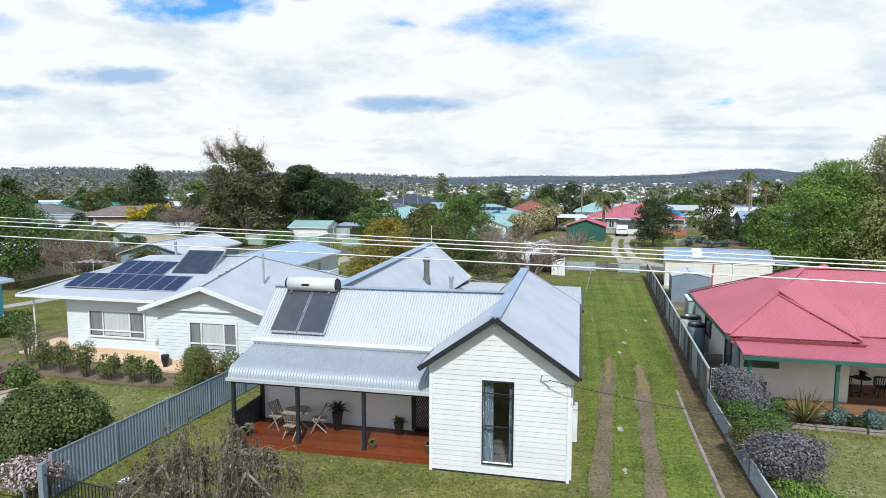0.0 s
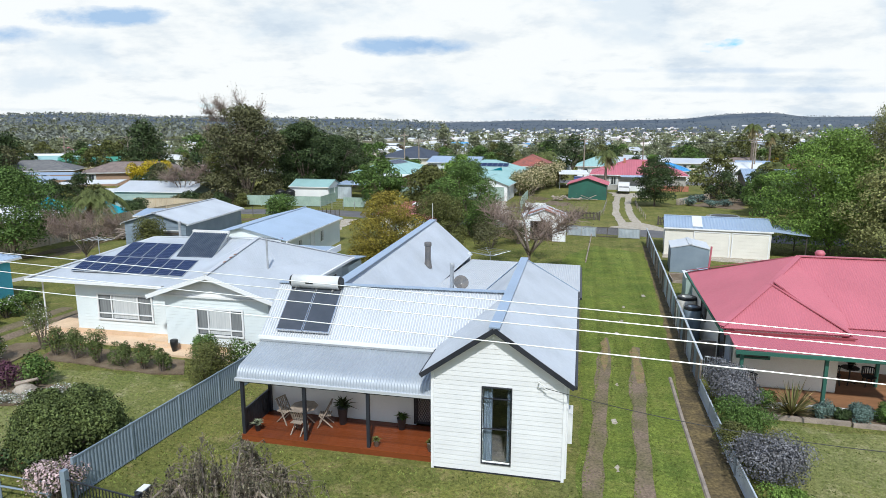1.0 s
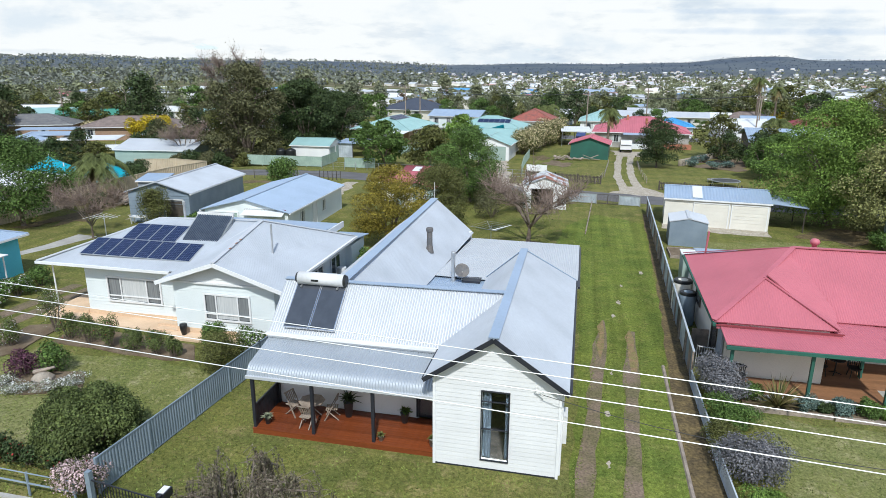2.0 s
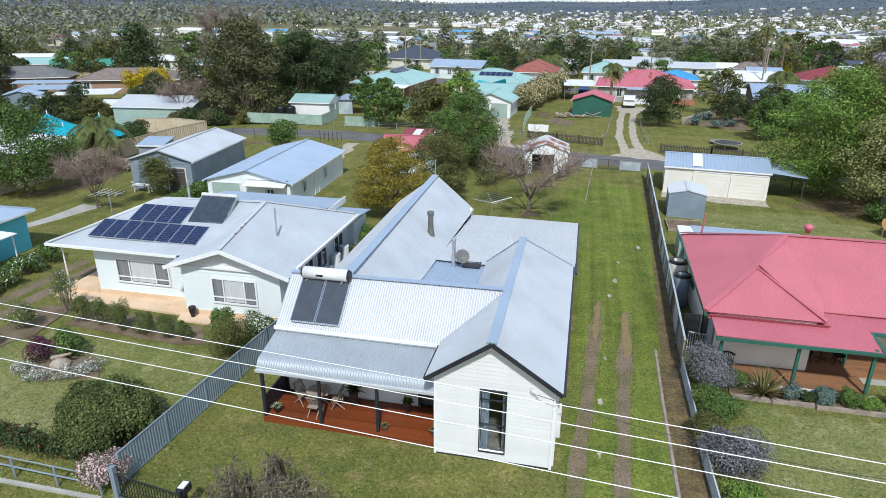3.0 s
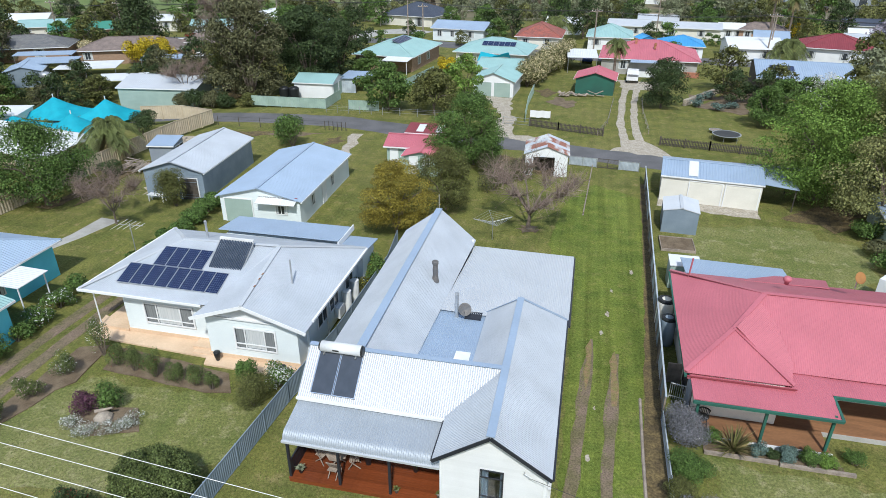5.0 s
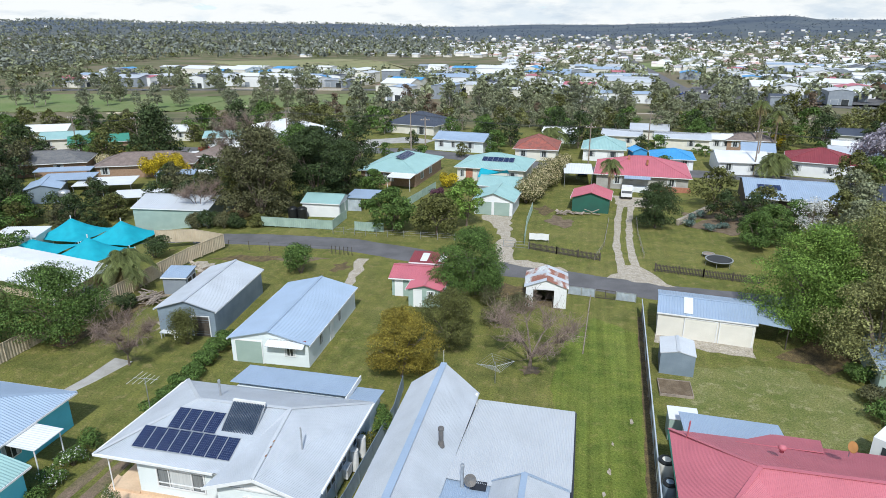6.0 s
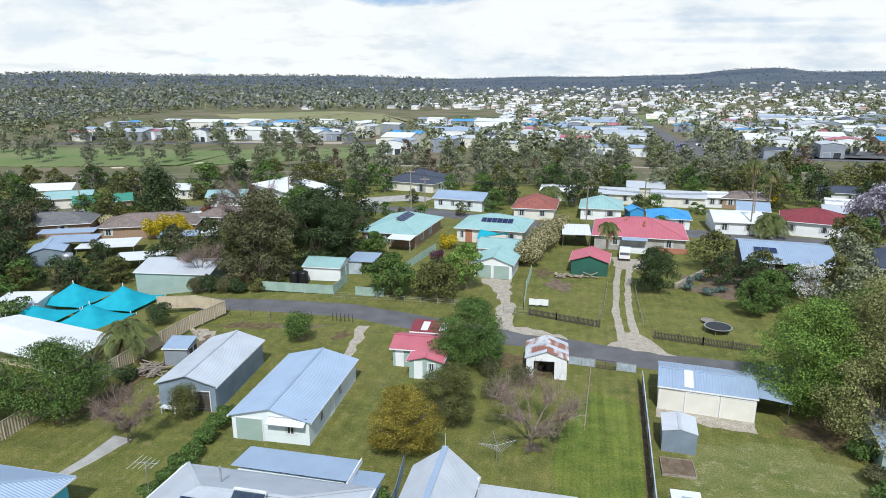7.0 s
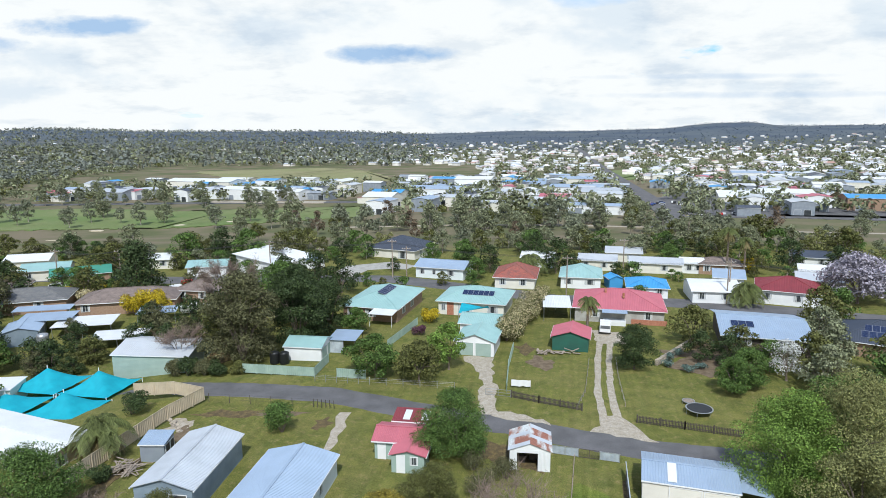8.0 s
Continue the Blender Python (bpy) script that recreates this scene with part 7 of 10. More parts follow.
part("stand", Build().box(-0.8, 0.8, -0.8, 0.8, -0.1, 1.2), M["steel_blue"], t)
house("shed", "pale green shed half hidden by trees", lot(27.6, 31.6, 0, -8), 4, 6, 2.2, "gable", 14, Zb, M["paint_sage"], "y", 0.2, 0.3, 0, category="shed")

# turquoise shade sails and the long white building
lb = house("hall", "long building with a white low-pitched roof and tan walls", W_(-57.4, 65.4, -22, -0.3), 17.5, 6.6, 2.7, "gable", 9, M["white_iron"], M["fence_cream"], "x", 0.7, 0.3, 0, category="building", wins=(("r", 2, 1, 1.2, 1.0), ("f", 12.5, 1, 1.2, 1.0)))
part("air_conditioner", Build().box(15.5, 16.4, -0.5, -0.1, 0.6, 1.3), M["plastic_white"], lb)


def peaked_sail(x, y, rz, w, d, peak, corner, label):
    s = thing("shade_sail", W_(x, y, rz), label, "shade sail", "turquoise shade sails")
    n = 12
    vs = []
    for j in range(n + 1):
        for i in range(n + 1):
            u, v = i / n * 2 - 1, j / n * 2 - 1
            inw = 1 - 0.10 * (1 - v * v) * abs(u), 1 - 0.10 * (1 - u * u) * abs(v)
            r = max(abs(u), abs(v))
            vs.append((u * w / 2 * inw[0], v * d / 2 * inw[1], corner + (peak - corner) * (1 - r) ** 1.5 + 0.25 * abs(u * v)))
    part("cloth", Build().add(vs, [(j * (n + 1) + i, j * (n + 1) + i + 1, (j + 1) * (n + 1) + i + 1, (j + 1) * (n + 1) + i) for j in range(n) for i in range(n)]), M["sail"], s, smooth=True)
    part("mast", Build().tube((0, 0, -0.1), (0, 0, peak + 0.4), 0.07), M["paint_white"], s)
    for a, b_ in ((-1, -1), (1, -1), (1, 1), (-1, 1)):
        part("post", Build().tube((a * w / 2, b_ * d / 2, -0.1), (a * w / 2, b_ * d / 2, corner + 0.35), 0.06), M["paint_white"], s)


for x, y, w, d, top, low, lab in ((-57.4, 87.0, 8.4, 7.4, 1.0, -1.5, "peaked"), (-49.2, 85.6, 8.0, 7.4, 1.1, -1.5, "peaked"), (-58.6, 79.6, 8.6, 7.2, 0.2, -1.6, "low"), (-50.0, 78.4, 8.4, 7.0, 0.9, -1.6, "low")):
    g_ = hill(x, y)
    peaked_sail(x, y, -12, w, d, top - g_, low - g_, lab + " turquoise shade sail on white masts")


# ---- plants ----
def leaf_build(blobs, n, size, rng, flat=0.35):
    """Many small leaf clumps on and in a set of ellipsoids (x, y, z, rx, ry, rz)."""
    vol = np.array([b[3] * b[4] + b[4] * b[5] + b[3] * b[5] for b in blobs])
    pick = rng.choice(len(blobs), n, p=vol / vol.sum())
    B = np.array(blobs)[pick]
    d = rng.normal(size=(n, 3))
    d[:, 2] += 0.45
    d /= np.linalg.norm(d, axis=1)[:, None]
    r = 1 - np.abs(rng.normal(0, 0.16, n)) + rng.normal(0, 0.10, n)
    c = B[:, :3] + d * B[:, 3:] * np.clip(r, 0.15, 1.12)[:, None]
    nrm = d * 1.3 + rng.normal(0, 0.75, (n, 3)) + np.array([0, 0, flat])
    nrm /= np.linalg.norm(nrm, axis=1)[:, None]
    t = np.cross(nrm, rng.normal(size=(n, 3)))
    t /= np.linalg.norm(t, axis=1)[:, None] + 1e-9
    b = np.cross(nrm, t)
    s = size * rng.uniform(0.6, 1.4, n)[:, None]
    bend = nrm * s * 0.25
    v = np.stack([c - t * s, c - b * s * 0.55 + bend, c + t * s, c + b * s * 0.55 + bend], axis=1).reshape(-1, 3)
    return v


def leaf_mesh(name, v, mat):
    n = len(v) // 4
    me = bpy.data.meshes.new(name)
    me.vertices.add(len(v))
    me.vertices.foreach_set("co", np.ascontiguousarray(v, dtype=np.float32).ravel())
    me.loops.add(4 * n)
    me.loops.foreach_set("vertex_index", np.arange(4 * n, dtype=np.int32))
    me.polygons.add(n)
    me.polygons.foreach_set("loop_start", np.arange(0, 4 * n, 4, dtype=np.int32))
    me.polygons.foreach_set("loop_total", np.full(n, 4, dtype=np.int32))
    me.materials.append(mat)
    me.update(calc_edges=True)
    return me


def limbs(rng, h, r, spread, n, crown_z, depth=1, droop=0.0):
    """A tapered, slightly bent trunk with forked limbs."""
    b = Build()
    p, ends = Vector((0, 0, -0.15)), []
    k = 4
    lean = Vector((rng.normal(0, 0.05), rng.normal(0, 0.05), 0))
    for i in range(k):
        q = p + Vector((0, 0, (crown_z + 0.15) / k)) + lean * (crown_z / k) + Vector((rng.normal(0, 0.03), rng.normal(0, 0.03), 0)) * crown_z * 0.3
        b.tube(p, q, r * (1 - 0.12 * i) * (1.25 if i == 0 else 1), r * (1 - 0.12 * (i + 1)), 8, False)
        p = q
    for i in range(n):
        a = 2 * math.pi * (i + rng.uniform(-0.3, 0.3)) / n
        L = spread * rng.uniform(0.6, 1.0)
        e = p + Vector((math.cos(a) * L, math.sin(a) * L, (h - crown_z) * rng.uniform(0.35, 0.85)))
        m = p.lerp(e, 0.5) + Vector((0, 0, (h - crown_z) * 0.12))
        st = Vector((p.x, p.y, crown_z * rng.uniform(0.75, 1.0)))
        b.tube(st, m, r * 0.5, r * 0.32, 6, False)
        b.tube(m, e, r * 0.32, r * 0.1, 5, False)
        for j in range(3 * depth):
            a2 = a + rng.uniform(-1.1, 1.1)
            L2 = spread * rng.uniform(0.25, 0.6)
            s0 = m.lerp(e, rng.uniform(0.1, 0.9))
            e2 = s0 + Vector((math.cos(a2) * L2, math.sin(a2) * L2, L2 * rng.uniform(0.1, 1.0) - droop * L2))
            b.tube(s0, e2, r * 0.16, r * 0.05, 4, False)
            ends.append((s0, e2))
    return b, ends


def crown_blobs(rng, h, w, cz, n, shape="round", puff=1.0):
    """Uneven clumps that make up a crown; each tree leans and bulges its own way."""
    out = []
    bulge = rng.uniform(0, 2 * math.pi)
    for i in range(n):
        a, t = rng.uniform(0, 2 * math.pi), rng.uniform(0, 1)
        z = cz + (h - cz) * (0.06 + 0.86 * t)
        if shape == "cone":
            rad = w / 2 * (1 - t * 0.92)
        elif shape == "tall":
            rad = w / 2 * (1 - 0.6 * abs(2 * t - 0.75))
        else:
            rad = w / 2 * math.sqrt(max(0.05, 1 - (2 * t - 0.8) ** 2 * 0.85))
        rad *= 1 + 0.22 * math.cos(a - bulge) + 0.12 * math.cos(3 * a + bulge)
        q = rad * math.sqrt(rng.uniform(0.12, 0.92))
        s = w * rng.uniform(0.065, 0.175) * puff
        out.append((math.cos(a) * q, math.sin(a) * q, z, s * rng.uniform(0.9, 1.4), s * rng.uniform(0.9, 1.4), s * rng.uniform(0.55, 0.85)))
    return out


TREE_SETS = {}


def tree_meshes(key, leaf, h, w, cz, blobs, n, size, seed, shape="round", bark="bark", nl=6, trunk=0.18, puff=1.0):
    """Trunk and crown meshes of one tree, kept for its copies."""
    if key not in TREE_SETS:
        rng = np.random.default_rng(seed)
        tb, _ = limbs(rng, h * 0.92, trunk, w * 0.36, nl, cz)
        v = leaf_build(crown_blobs(rng, h, w, cz, int(blobs * 1.5), shape, puff), n, size, rng)
        TREE_SETS[key] = tb.mesh("trunk", M[bark]), leaf_mesh("crown", v, LEAF[leaf])
    return TREE_SETS[key]


def tree(x, y, key, label, scale=1.0, rz=0.0, group="", **spec):
    tm, cm = tree_meshes(key, **spec) if spec else TREE_SETS[key]
    t = thing("tree", pose(x, y, hill(x, y), 0, 0, rz) @ Matrix.Scale(scale, 4), label, "tree", group)
    part("trunk", tm, None, t)
    part("crown", cm, None, t)
    return t


def grove(name, label, places):
    """Far trees of one wood joined into one object: places are (x, y, tree key, scale, turn)."""
    t = thing(name, Matrix(), label, "trees", kind="stuff")
    kinds = {}
    for x, y, key, sc, rz in places:
        kinds.setdefault(key, []).append((x, y, hill(x, y), sc, radians(rz)))
    stems = Build()
    for key in sorted(kinds):
        me = TREE_SETS[key][1]
        v = np.empty(len(me.vertices) * 3, dtype=np.float32)
        me.vertices.foreach_get("co", v)
        v, out = v.reshape(-1, 3), []
        for x, y, z, sc, a in kinds[key]:
            c, d = math.cos(a) * sc, math.sin(a) * sc
            out.append(np.stack([x + v[:, 0] * c - v[:, 1] * d, y + v[:, 0] * d + v[:, 1] * c, z + v[:, 2] * sc], 1))
            h = float(v[:, 2].max()) * sc
            stems.tube((x, y, z - 0.2), (x + 0.04 * h, y, z + 0.6 * h), 0.022 * h, 0.008 * h, 5, False)
            for k in range(3):
                stems.tube((x, y, z + 0.25 * h), (x + 0.2 * h * math.cos(a + 2.1 * k), y + 0.2 * h * math.sin(a + 2.1 * k), z + 0.62 * h), 0.012 * h, 0.005 * h, 4, False)
        part("crown_mass", leaf_mesh("crown_mass", np.concatenate(out), me.materials[0]), None, t)
    part("stem_mass", stems, M["bark_pale"], t)
    return t


def shrub(x, y, w, h, leaf, label, n=1500, size=0.06, seed=1, flowers=None, nf=0, name="shrub", blobs=9, group="", squash=1.0, rz=0):
    rng = np.random.default_rng(seed)
    bl = [(rng.uniform(-0.28, 0.28) * w, rng.uniform(-0.28, 0.28) * w * squash, h * rng.uniform(0.3, 0.72), w * rng.uniform(0.17, 0.30), w * squash * rng.uniform(0.17, 0.30), h * rng.uniform(0.22, 0.32)) for _ in range(blobs)]
    t = thing(name, pose(x, y, hill(x, y), 0, 0, rz), label, "shrub", group)
    st = Build()
    for i in range(7):
        a = i * 0.9
        st.tube((0.05 * math.cos(a), 0.05 * math.sin(a), -0.1), (w * 0.26 * math.cos(a), w * 0.26 * squash * math.sin(a), h * 0.62), 0.03 + 0.006 * w, 0.01, 5, False)
    part("woody_base", st, M["bark"], t)
    part("foliage", leaf_mesh("foliage", leaf_build(bl, n, size, rng), LEAF[leaf]), None, t)
    if flowers:
        part("blossom", leaf_mesh("blossom", leaf_build([(a, b_, c, d * 1.04, e * 1.04, f * 1.06) for a, b_, c, d, e, f in bl], nf, size * 0.8, rng), LEAF[flowers]), None, t)
    return t


def dome_bush(x, y, w, h, leaf, label, n, size, seed):
    """A dense rounded bush that touches the ground, with a knobbly skin of small leaf clumps."""
    rng = np.random.default_rng(seed)
    bl = [(0, 0, h * 0.42, w * 0.40, w * 0.38, h * 0.44)]
    for i in range(90):
        a, t = rng.uniform(0, 6.283), rng.uniform(0.02, 1.0)
        r = math.sqrt(max(0.0, 1 - (t * 0.98) ** 2.2)) * (0.9 + 0.1 * math.cos(2 * a + 1))
        q = w * rng.uniform(0.06, 0.115)
        bl.append((math.cos(a) * r * w * 0.41, math.sin(a) * r * w * 0.39, 0.12 * h + t * h * 0.72, q, q, q * 0.9))
    t = thing("shrub", pose(x, y, hill(x, y)), label, "shrub")
    st = Build()
    for i in range(9):
        a = i * 0.7
        st.tube((0.1 * math.cos(a), 0.1 * math.sin(a), -0.1), (w * 0.3 * math.cos(a), w * 0.3 * math.sin(a), h * 0.6), 0.06, 0.015, 6, False)
    part("woody_base", st, M["bark"], t)
    part("foliage", leaf_mesh("foliage", leaf_build(bl, n, size, rng), LEAF[leaf]), None, t)
    return t


def bare_tree(x, y, h, w, r, label, seed, twigs=900, mat="twig", leaf=None, n=0, size=0.08, cz=0.28, droop=0.0):
    rng = np.random.default_rng(seed)
    b, ends = limbs(rng, h, r, w * 0.42, 8, h * cz, 3, droop)
    t = thing("tree", pose(x, y, 0), label, "tree")
    part("trunk", b, M["bark"], t)
    tw = Build()
    tips = []
    for i in range(twigs):
        s0, e0 = ends[rng.integers(len(ends))]
        p = s0.lerp(e0, rng.uniform(0.15, 1.0))
        q = p + Vector(rng.normal(0, 1, 3)) * w * 0.06 + Vector((0, 0, w * (0.05 - droop * 0.13)))
        tw.tube(p, q, 0.016, 0.005, 3, False)
        tips.append(q)
    part("twig_mass", tw, M[mat], t)
    if leaf:
        bl = [(q.x, q.y, q.z, w * 0.035, w * 0.035, w * 0.035) for q in tips]
        part("bud_cover", leaf_mesh("bud_cover", leaf_build(bl, n, size, rng), LEAF[leaf]), None, t)
    return t


def palm(x, y, h, label, frond=2.6, n=26, seed=1, dry=True, leaf="palm"):
    rng = np.random.default_rng(seed)
    t = thing("palm_tree", pose(x, y, 0), label, "palm tree")
    tr = Build()
    k = 10
    for i in range(k):
        z0, z1 = h * i / k - 0.1, h * (i + 1) / k - 0.1
        tr.tube((0, 0, z0), (0, 0, z1), 0.26 - 0.008 * i, 0.23 - 0.008 * i, 10, False)
    part("trunk", tr, M["bark"], t)

    def fronds(name, count, e0, e1, L, mat):
        for i in range(count):
            b = Build()
            a, el = rng.uniform(0, 6.283), rng.uniform(e0, e1)
            d = Vector((math.cos(a), math.sin(a), 0))
            P = []
            for s in range(8):
                u = s / 7
                P.append(Vector((0, 0, h)) + d * (L * u * math.cos(el)) + Vector((0, 0, L * (u * math.sin(el) - 0.75 * u * u))))
            sd = Vector((-d.y, d.x, 0))
            for p, q in zip(P, P[1:]):
                b.tube(p, q, 0.025, 0.02, 3, False)
                for f in (0.0, 0.25, 0.5, 0.75):
                    o = p.lerp(q, f)
                    for s in (1, -1):
                        tip = o + sd * s * L * 0.19 + (q - p) * 0.9 + Vector((0, 0, -L * 0.12))
                        b.add([o, o + (q - p) * 0.22, tip + (q - p) * 0.06, tip], [(0, 1, 2, 3)])
            part(name, b, mat, t)

    fronds("frond", n, 0.1, 1.3, frond, LEAF[leaf])
    if dry:
        fronds("dry_frond", n // 2, -0.9, -0.1, frond * 0.7, LEAF["palm_dry"])
    return t


# near trees
tree(-4.8, 45.4, "golden", "rounded golden-olive tree with feathery foliage", leaf="gold", h=6.5, w=5.4, cz=0.3, blobs=44, n=30000, size=0.06, seed=3)
tree(-1.0, 50.6, "olive", "broad brownish olive tree", leaf="olive", h=5.4, w=5.6, cz=0.3, blobs=44, n=24000, size=0.062, seed=4)
tree(1.6, 62.6, "darkround", "dense dark green tree beside the sleepout", leaf="green", h=7.6, w=7.8, cz=0.6, blobs=60, n=34000, size=0.085, seed=5)
bare_tree(5.9, 46.7, 5.0, 8.2, 0.20, "spreading bare fruit tree with fine budding twigs", 6, 1500, leaf="rust", n=1300, size=0.05)
for i, (a, b_, w, h) in enumerate(((-3.4, 37.5, 3.6, 2.6), (-1.2, 40.4, 3.0, 2.4), (0.4, 44.8, 2.6, 2.0), (-4.6, 41.5, 3.0, 2.6))):
    x, y = lot_xy(a, b_)
    shrub(x, y, w, h, "brown", "tangled brown leafless thicket by the old shed", 2200, 0.07, 60 + i)
tree(32.6, 53.8, "bright_big", "tall bright green spreading tree", leaf="bright", h=10.8, w=9.2, cz=0.6, blobs=90, n=56000, size=0.088, seed=7, trunk=0.3, nl=8)
tree(37.2, 52.4, "gum_big", "tall open grey-green tree", leaf="khaki", h=13.4, w=10.5, cz=1.2, blobs=80, n=40000, size=0.084, seed=8, shape="tall", trunk=0.3, nl=9)
tree(34.4, 46.8, "gum_mid", "leaning brownish green tree", leaf="khaki", h=8.5, w=8.5, cz=0.8, blobs=56, n=24000, size=0.088, seed=9, trunk=0.24)
tree(42, 62, "bright_b", "green tree behind the shed", 0.8, leaf="green", h=11.0, w=10, cz=1.6, blobs=46, n=12000, size=0.2, seed=17, trunk=0.3)
for i, b_ in enumerate((24, 27, 30, 33.5)):
    x, y = lot_xy(26.4 + 0.2 * i, b_)
    shrub(x, y, 2.6, 1.7, "green" if i % 2 else "brown", "rough green and brown boundary hedge", 2200, 0.08, 70 + i, squash=1.3)
tree(-36.4, 50.4, "weepgreen", "dense drooping green tree by the cream fence", leaf="green", h=7.4, w=8.2, cz=1.2, blobs=60, n=24000, size=0.09, seed=10, trunk=0.24)
tree(-43.0, 46.5, "weepgreen", "dense drooping green tree by the cream fence", 1.05, 70)
tree(-49.5, 52.0, "weepgreen", "dense drooping green tree by the cream fence", 1.1, 150)
palm(-36.8, 63.2, 3.6, "yellow-green feather palm with hanging old fronds", 3.4, 40, 3)
palm(-46.5, 55.5, 3.0, "green feather palm behind trees", 3.0, 26, 4, False)
shrub(-24.9, 50.6, 2.8, 3.6, "olive", "upright olive-green shrub against the grey shed", 9000, 0.06, 11, blobs=16)
shrub(-18.8, 68.4, 4.2, 3.6, "green", "rounded green shrub tree", 4500, 0.10, 12)
shrub(-34.6, 58.0, 2.6, 1.6, "dark", "dark green bush by the fence", 1800, 0.09, 13)
shrub(-39.3, 74.8, 3.8, 3.0, "dark", "clipped grey-green tree beside the cream fence", 3600, 0.10, 14)
x, y = lot_xy(-9.0, 18.2)
shrub(x, y, 2.4, 2.2, "green", "leafy green shrub between the houses", 4000, 0.07, 15, "yellow", 160)
x, y = lot_xy(-9.2, 16.0)
shrub(x, y, 1.6, 1.4, "olive", "small shrub with yellow blooms", 1800, 0.06, 16, "yellow", 260)
# hedge behind the mint house
for i in range(7):
    x, y = lot_xy(-26.1 - 0.12 * i, 16.6 + 1.9 * i)
    shrub(x, y, 2.3, 1.35, "green", "clipped green hedge behind the house", 2600, 0.075, 80 + i, name="hedge", group="hedge behind the mint house")
bare_tree(-28.3, 46.6, 4.2, 5.4, 0.10, "small pale tree just budding into leaf", 18, 1500, leaf="rust", n=4200, size=0.045)
# front garden of the mint house
x, y = lot_xy(-11.75, -1.3)
dome_bush(x - 0.35, y - 0.45, 4.3, 2.4, "bush", "large rounded dark green bush by the steel fence", 40000, 0.046, 19)
x, y = lot_xy(-10.5, -4.0)
shrub(x, y, 1.9, 1.3, "brown", "sprawling shrub with pale pink blossom", 900, 0.05, 21, "pink", 2600)
x, y = lot_xy(-10.9, 4.6)
shrub(x, y, 2.2, 2.0, "olive", "feathery green shrub by the steel fence", 9000, 0.034, 22, blobs=16)
x, y = lot_xy(-11.9, 5.9)
shrub(x, y, 1.2, 1.9, "green", "upright bright green shrub by the fence", 4200, 0.04, 23, blobs=14)
x, y = lot_xy(-10.2, 6.3)
shrub(x, y, 1.8, 1.6, "green", "shrub covered with white flowers", 1800, 0.06, 24, "white", 1100)
for i, (a, b_, w, h, fl) in enumerate(((-19.9, 5.9, 1.2, 1.3, "red"), (-18.6, 5.7, 1.3, 1.2, None), (-17.2, 5.5, 1.2, 1.3, "red"), (-15.9, 5.4, 1.1, 1.0, None), (-14.6, 5.3, 1.1, 1.0, "red"), (-13.6, 5.2, 0.9, 0.9, None), (-21.3, 6.6, 1.3, 2.0, "white"), (-22.0, 4.6, 1.4, 1.2, "white"),
                                      (-22.4, 2.6, 1.4, 1.1, "pink"), (-22.6, 0.6, 1.3, 1.1, "white"), (-22.6, -1.6, 1.3, 1.0, "white"))):
    x, y = lot_xy(a, b_)
    shrub(x, y, w, h * 1.3, "bush", "leafy rose bush in a mulched bed", 2400, 0.036, 90 + i, fl, 60 if fl == "red" else 300, "rose_bush", group="rose bushes")
x, y = lot_xy(-18.8, 2.2)
shrub(x, y, 1.5, 1.5, "purple", "purple-leaved shrub in the round bed", 1800, 0.05, 25)
x, y = lot_xy(-17.9, 2.8)
shrub(x, y, 1.8, 1.6, "green", "small open green tree in a round bed", 1500, 0.06, 26)
for i, (a, b_) in enumerate(((-18.9, 1.2), (-17.8, 0.9), (-16.7, 1.3), (-16.0, 2.0))):
    x, y = lot_xy(a, b_)
    shrub(x, y, 1.3, 0.45, "grey", "low mound of white daisies", 500, 0.04, 110 + i, "white", 420, "flower_clump", group="white daisy clumps")
for i in range(7):
    x, y = lot_xy(-15.6 + 0.75 * i, -3.0 - 0.03 * i)
    shrub(x, y, 1.2, 0.9, "dark", "dark rose hedge with red buds", 900, 0.05, 120 + i, "red", 60, "rose_bush", group="rose hedge")
for i in range(7):
    x, y = lot_xy(-26.6 - 0.2 * i, 1.0 + 1.9 * i)
    shrub(x, y, 1.9, 1.3, "green", "border hedge with white flowers along the drive", 1500, 0.07, 130 + i, "white" if i in (1, 4, 5) else None, 200, "hedge", group="drive border")
# front of the cottage: weeping shrub, gate and letter box
rng = np.random.default_rng(31)
x, y = lot_xy(-3.95, -5.9)
wp = thing("weeping_shrub", pose(x, y, 0) @ Matrix.Diagonal((0.86, 0.8, 1.55, 1)), "sprawling weeping grey-brown shrub with trailing twigs", "shrub")
st, tw, hang = Build(), Build(), []
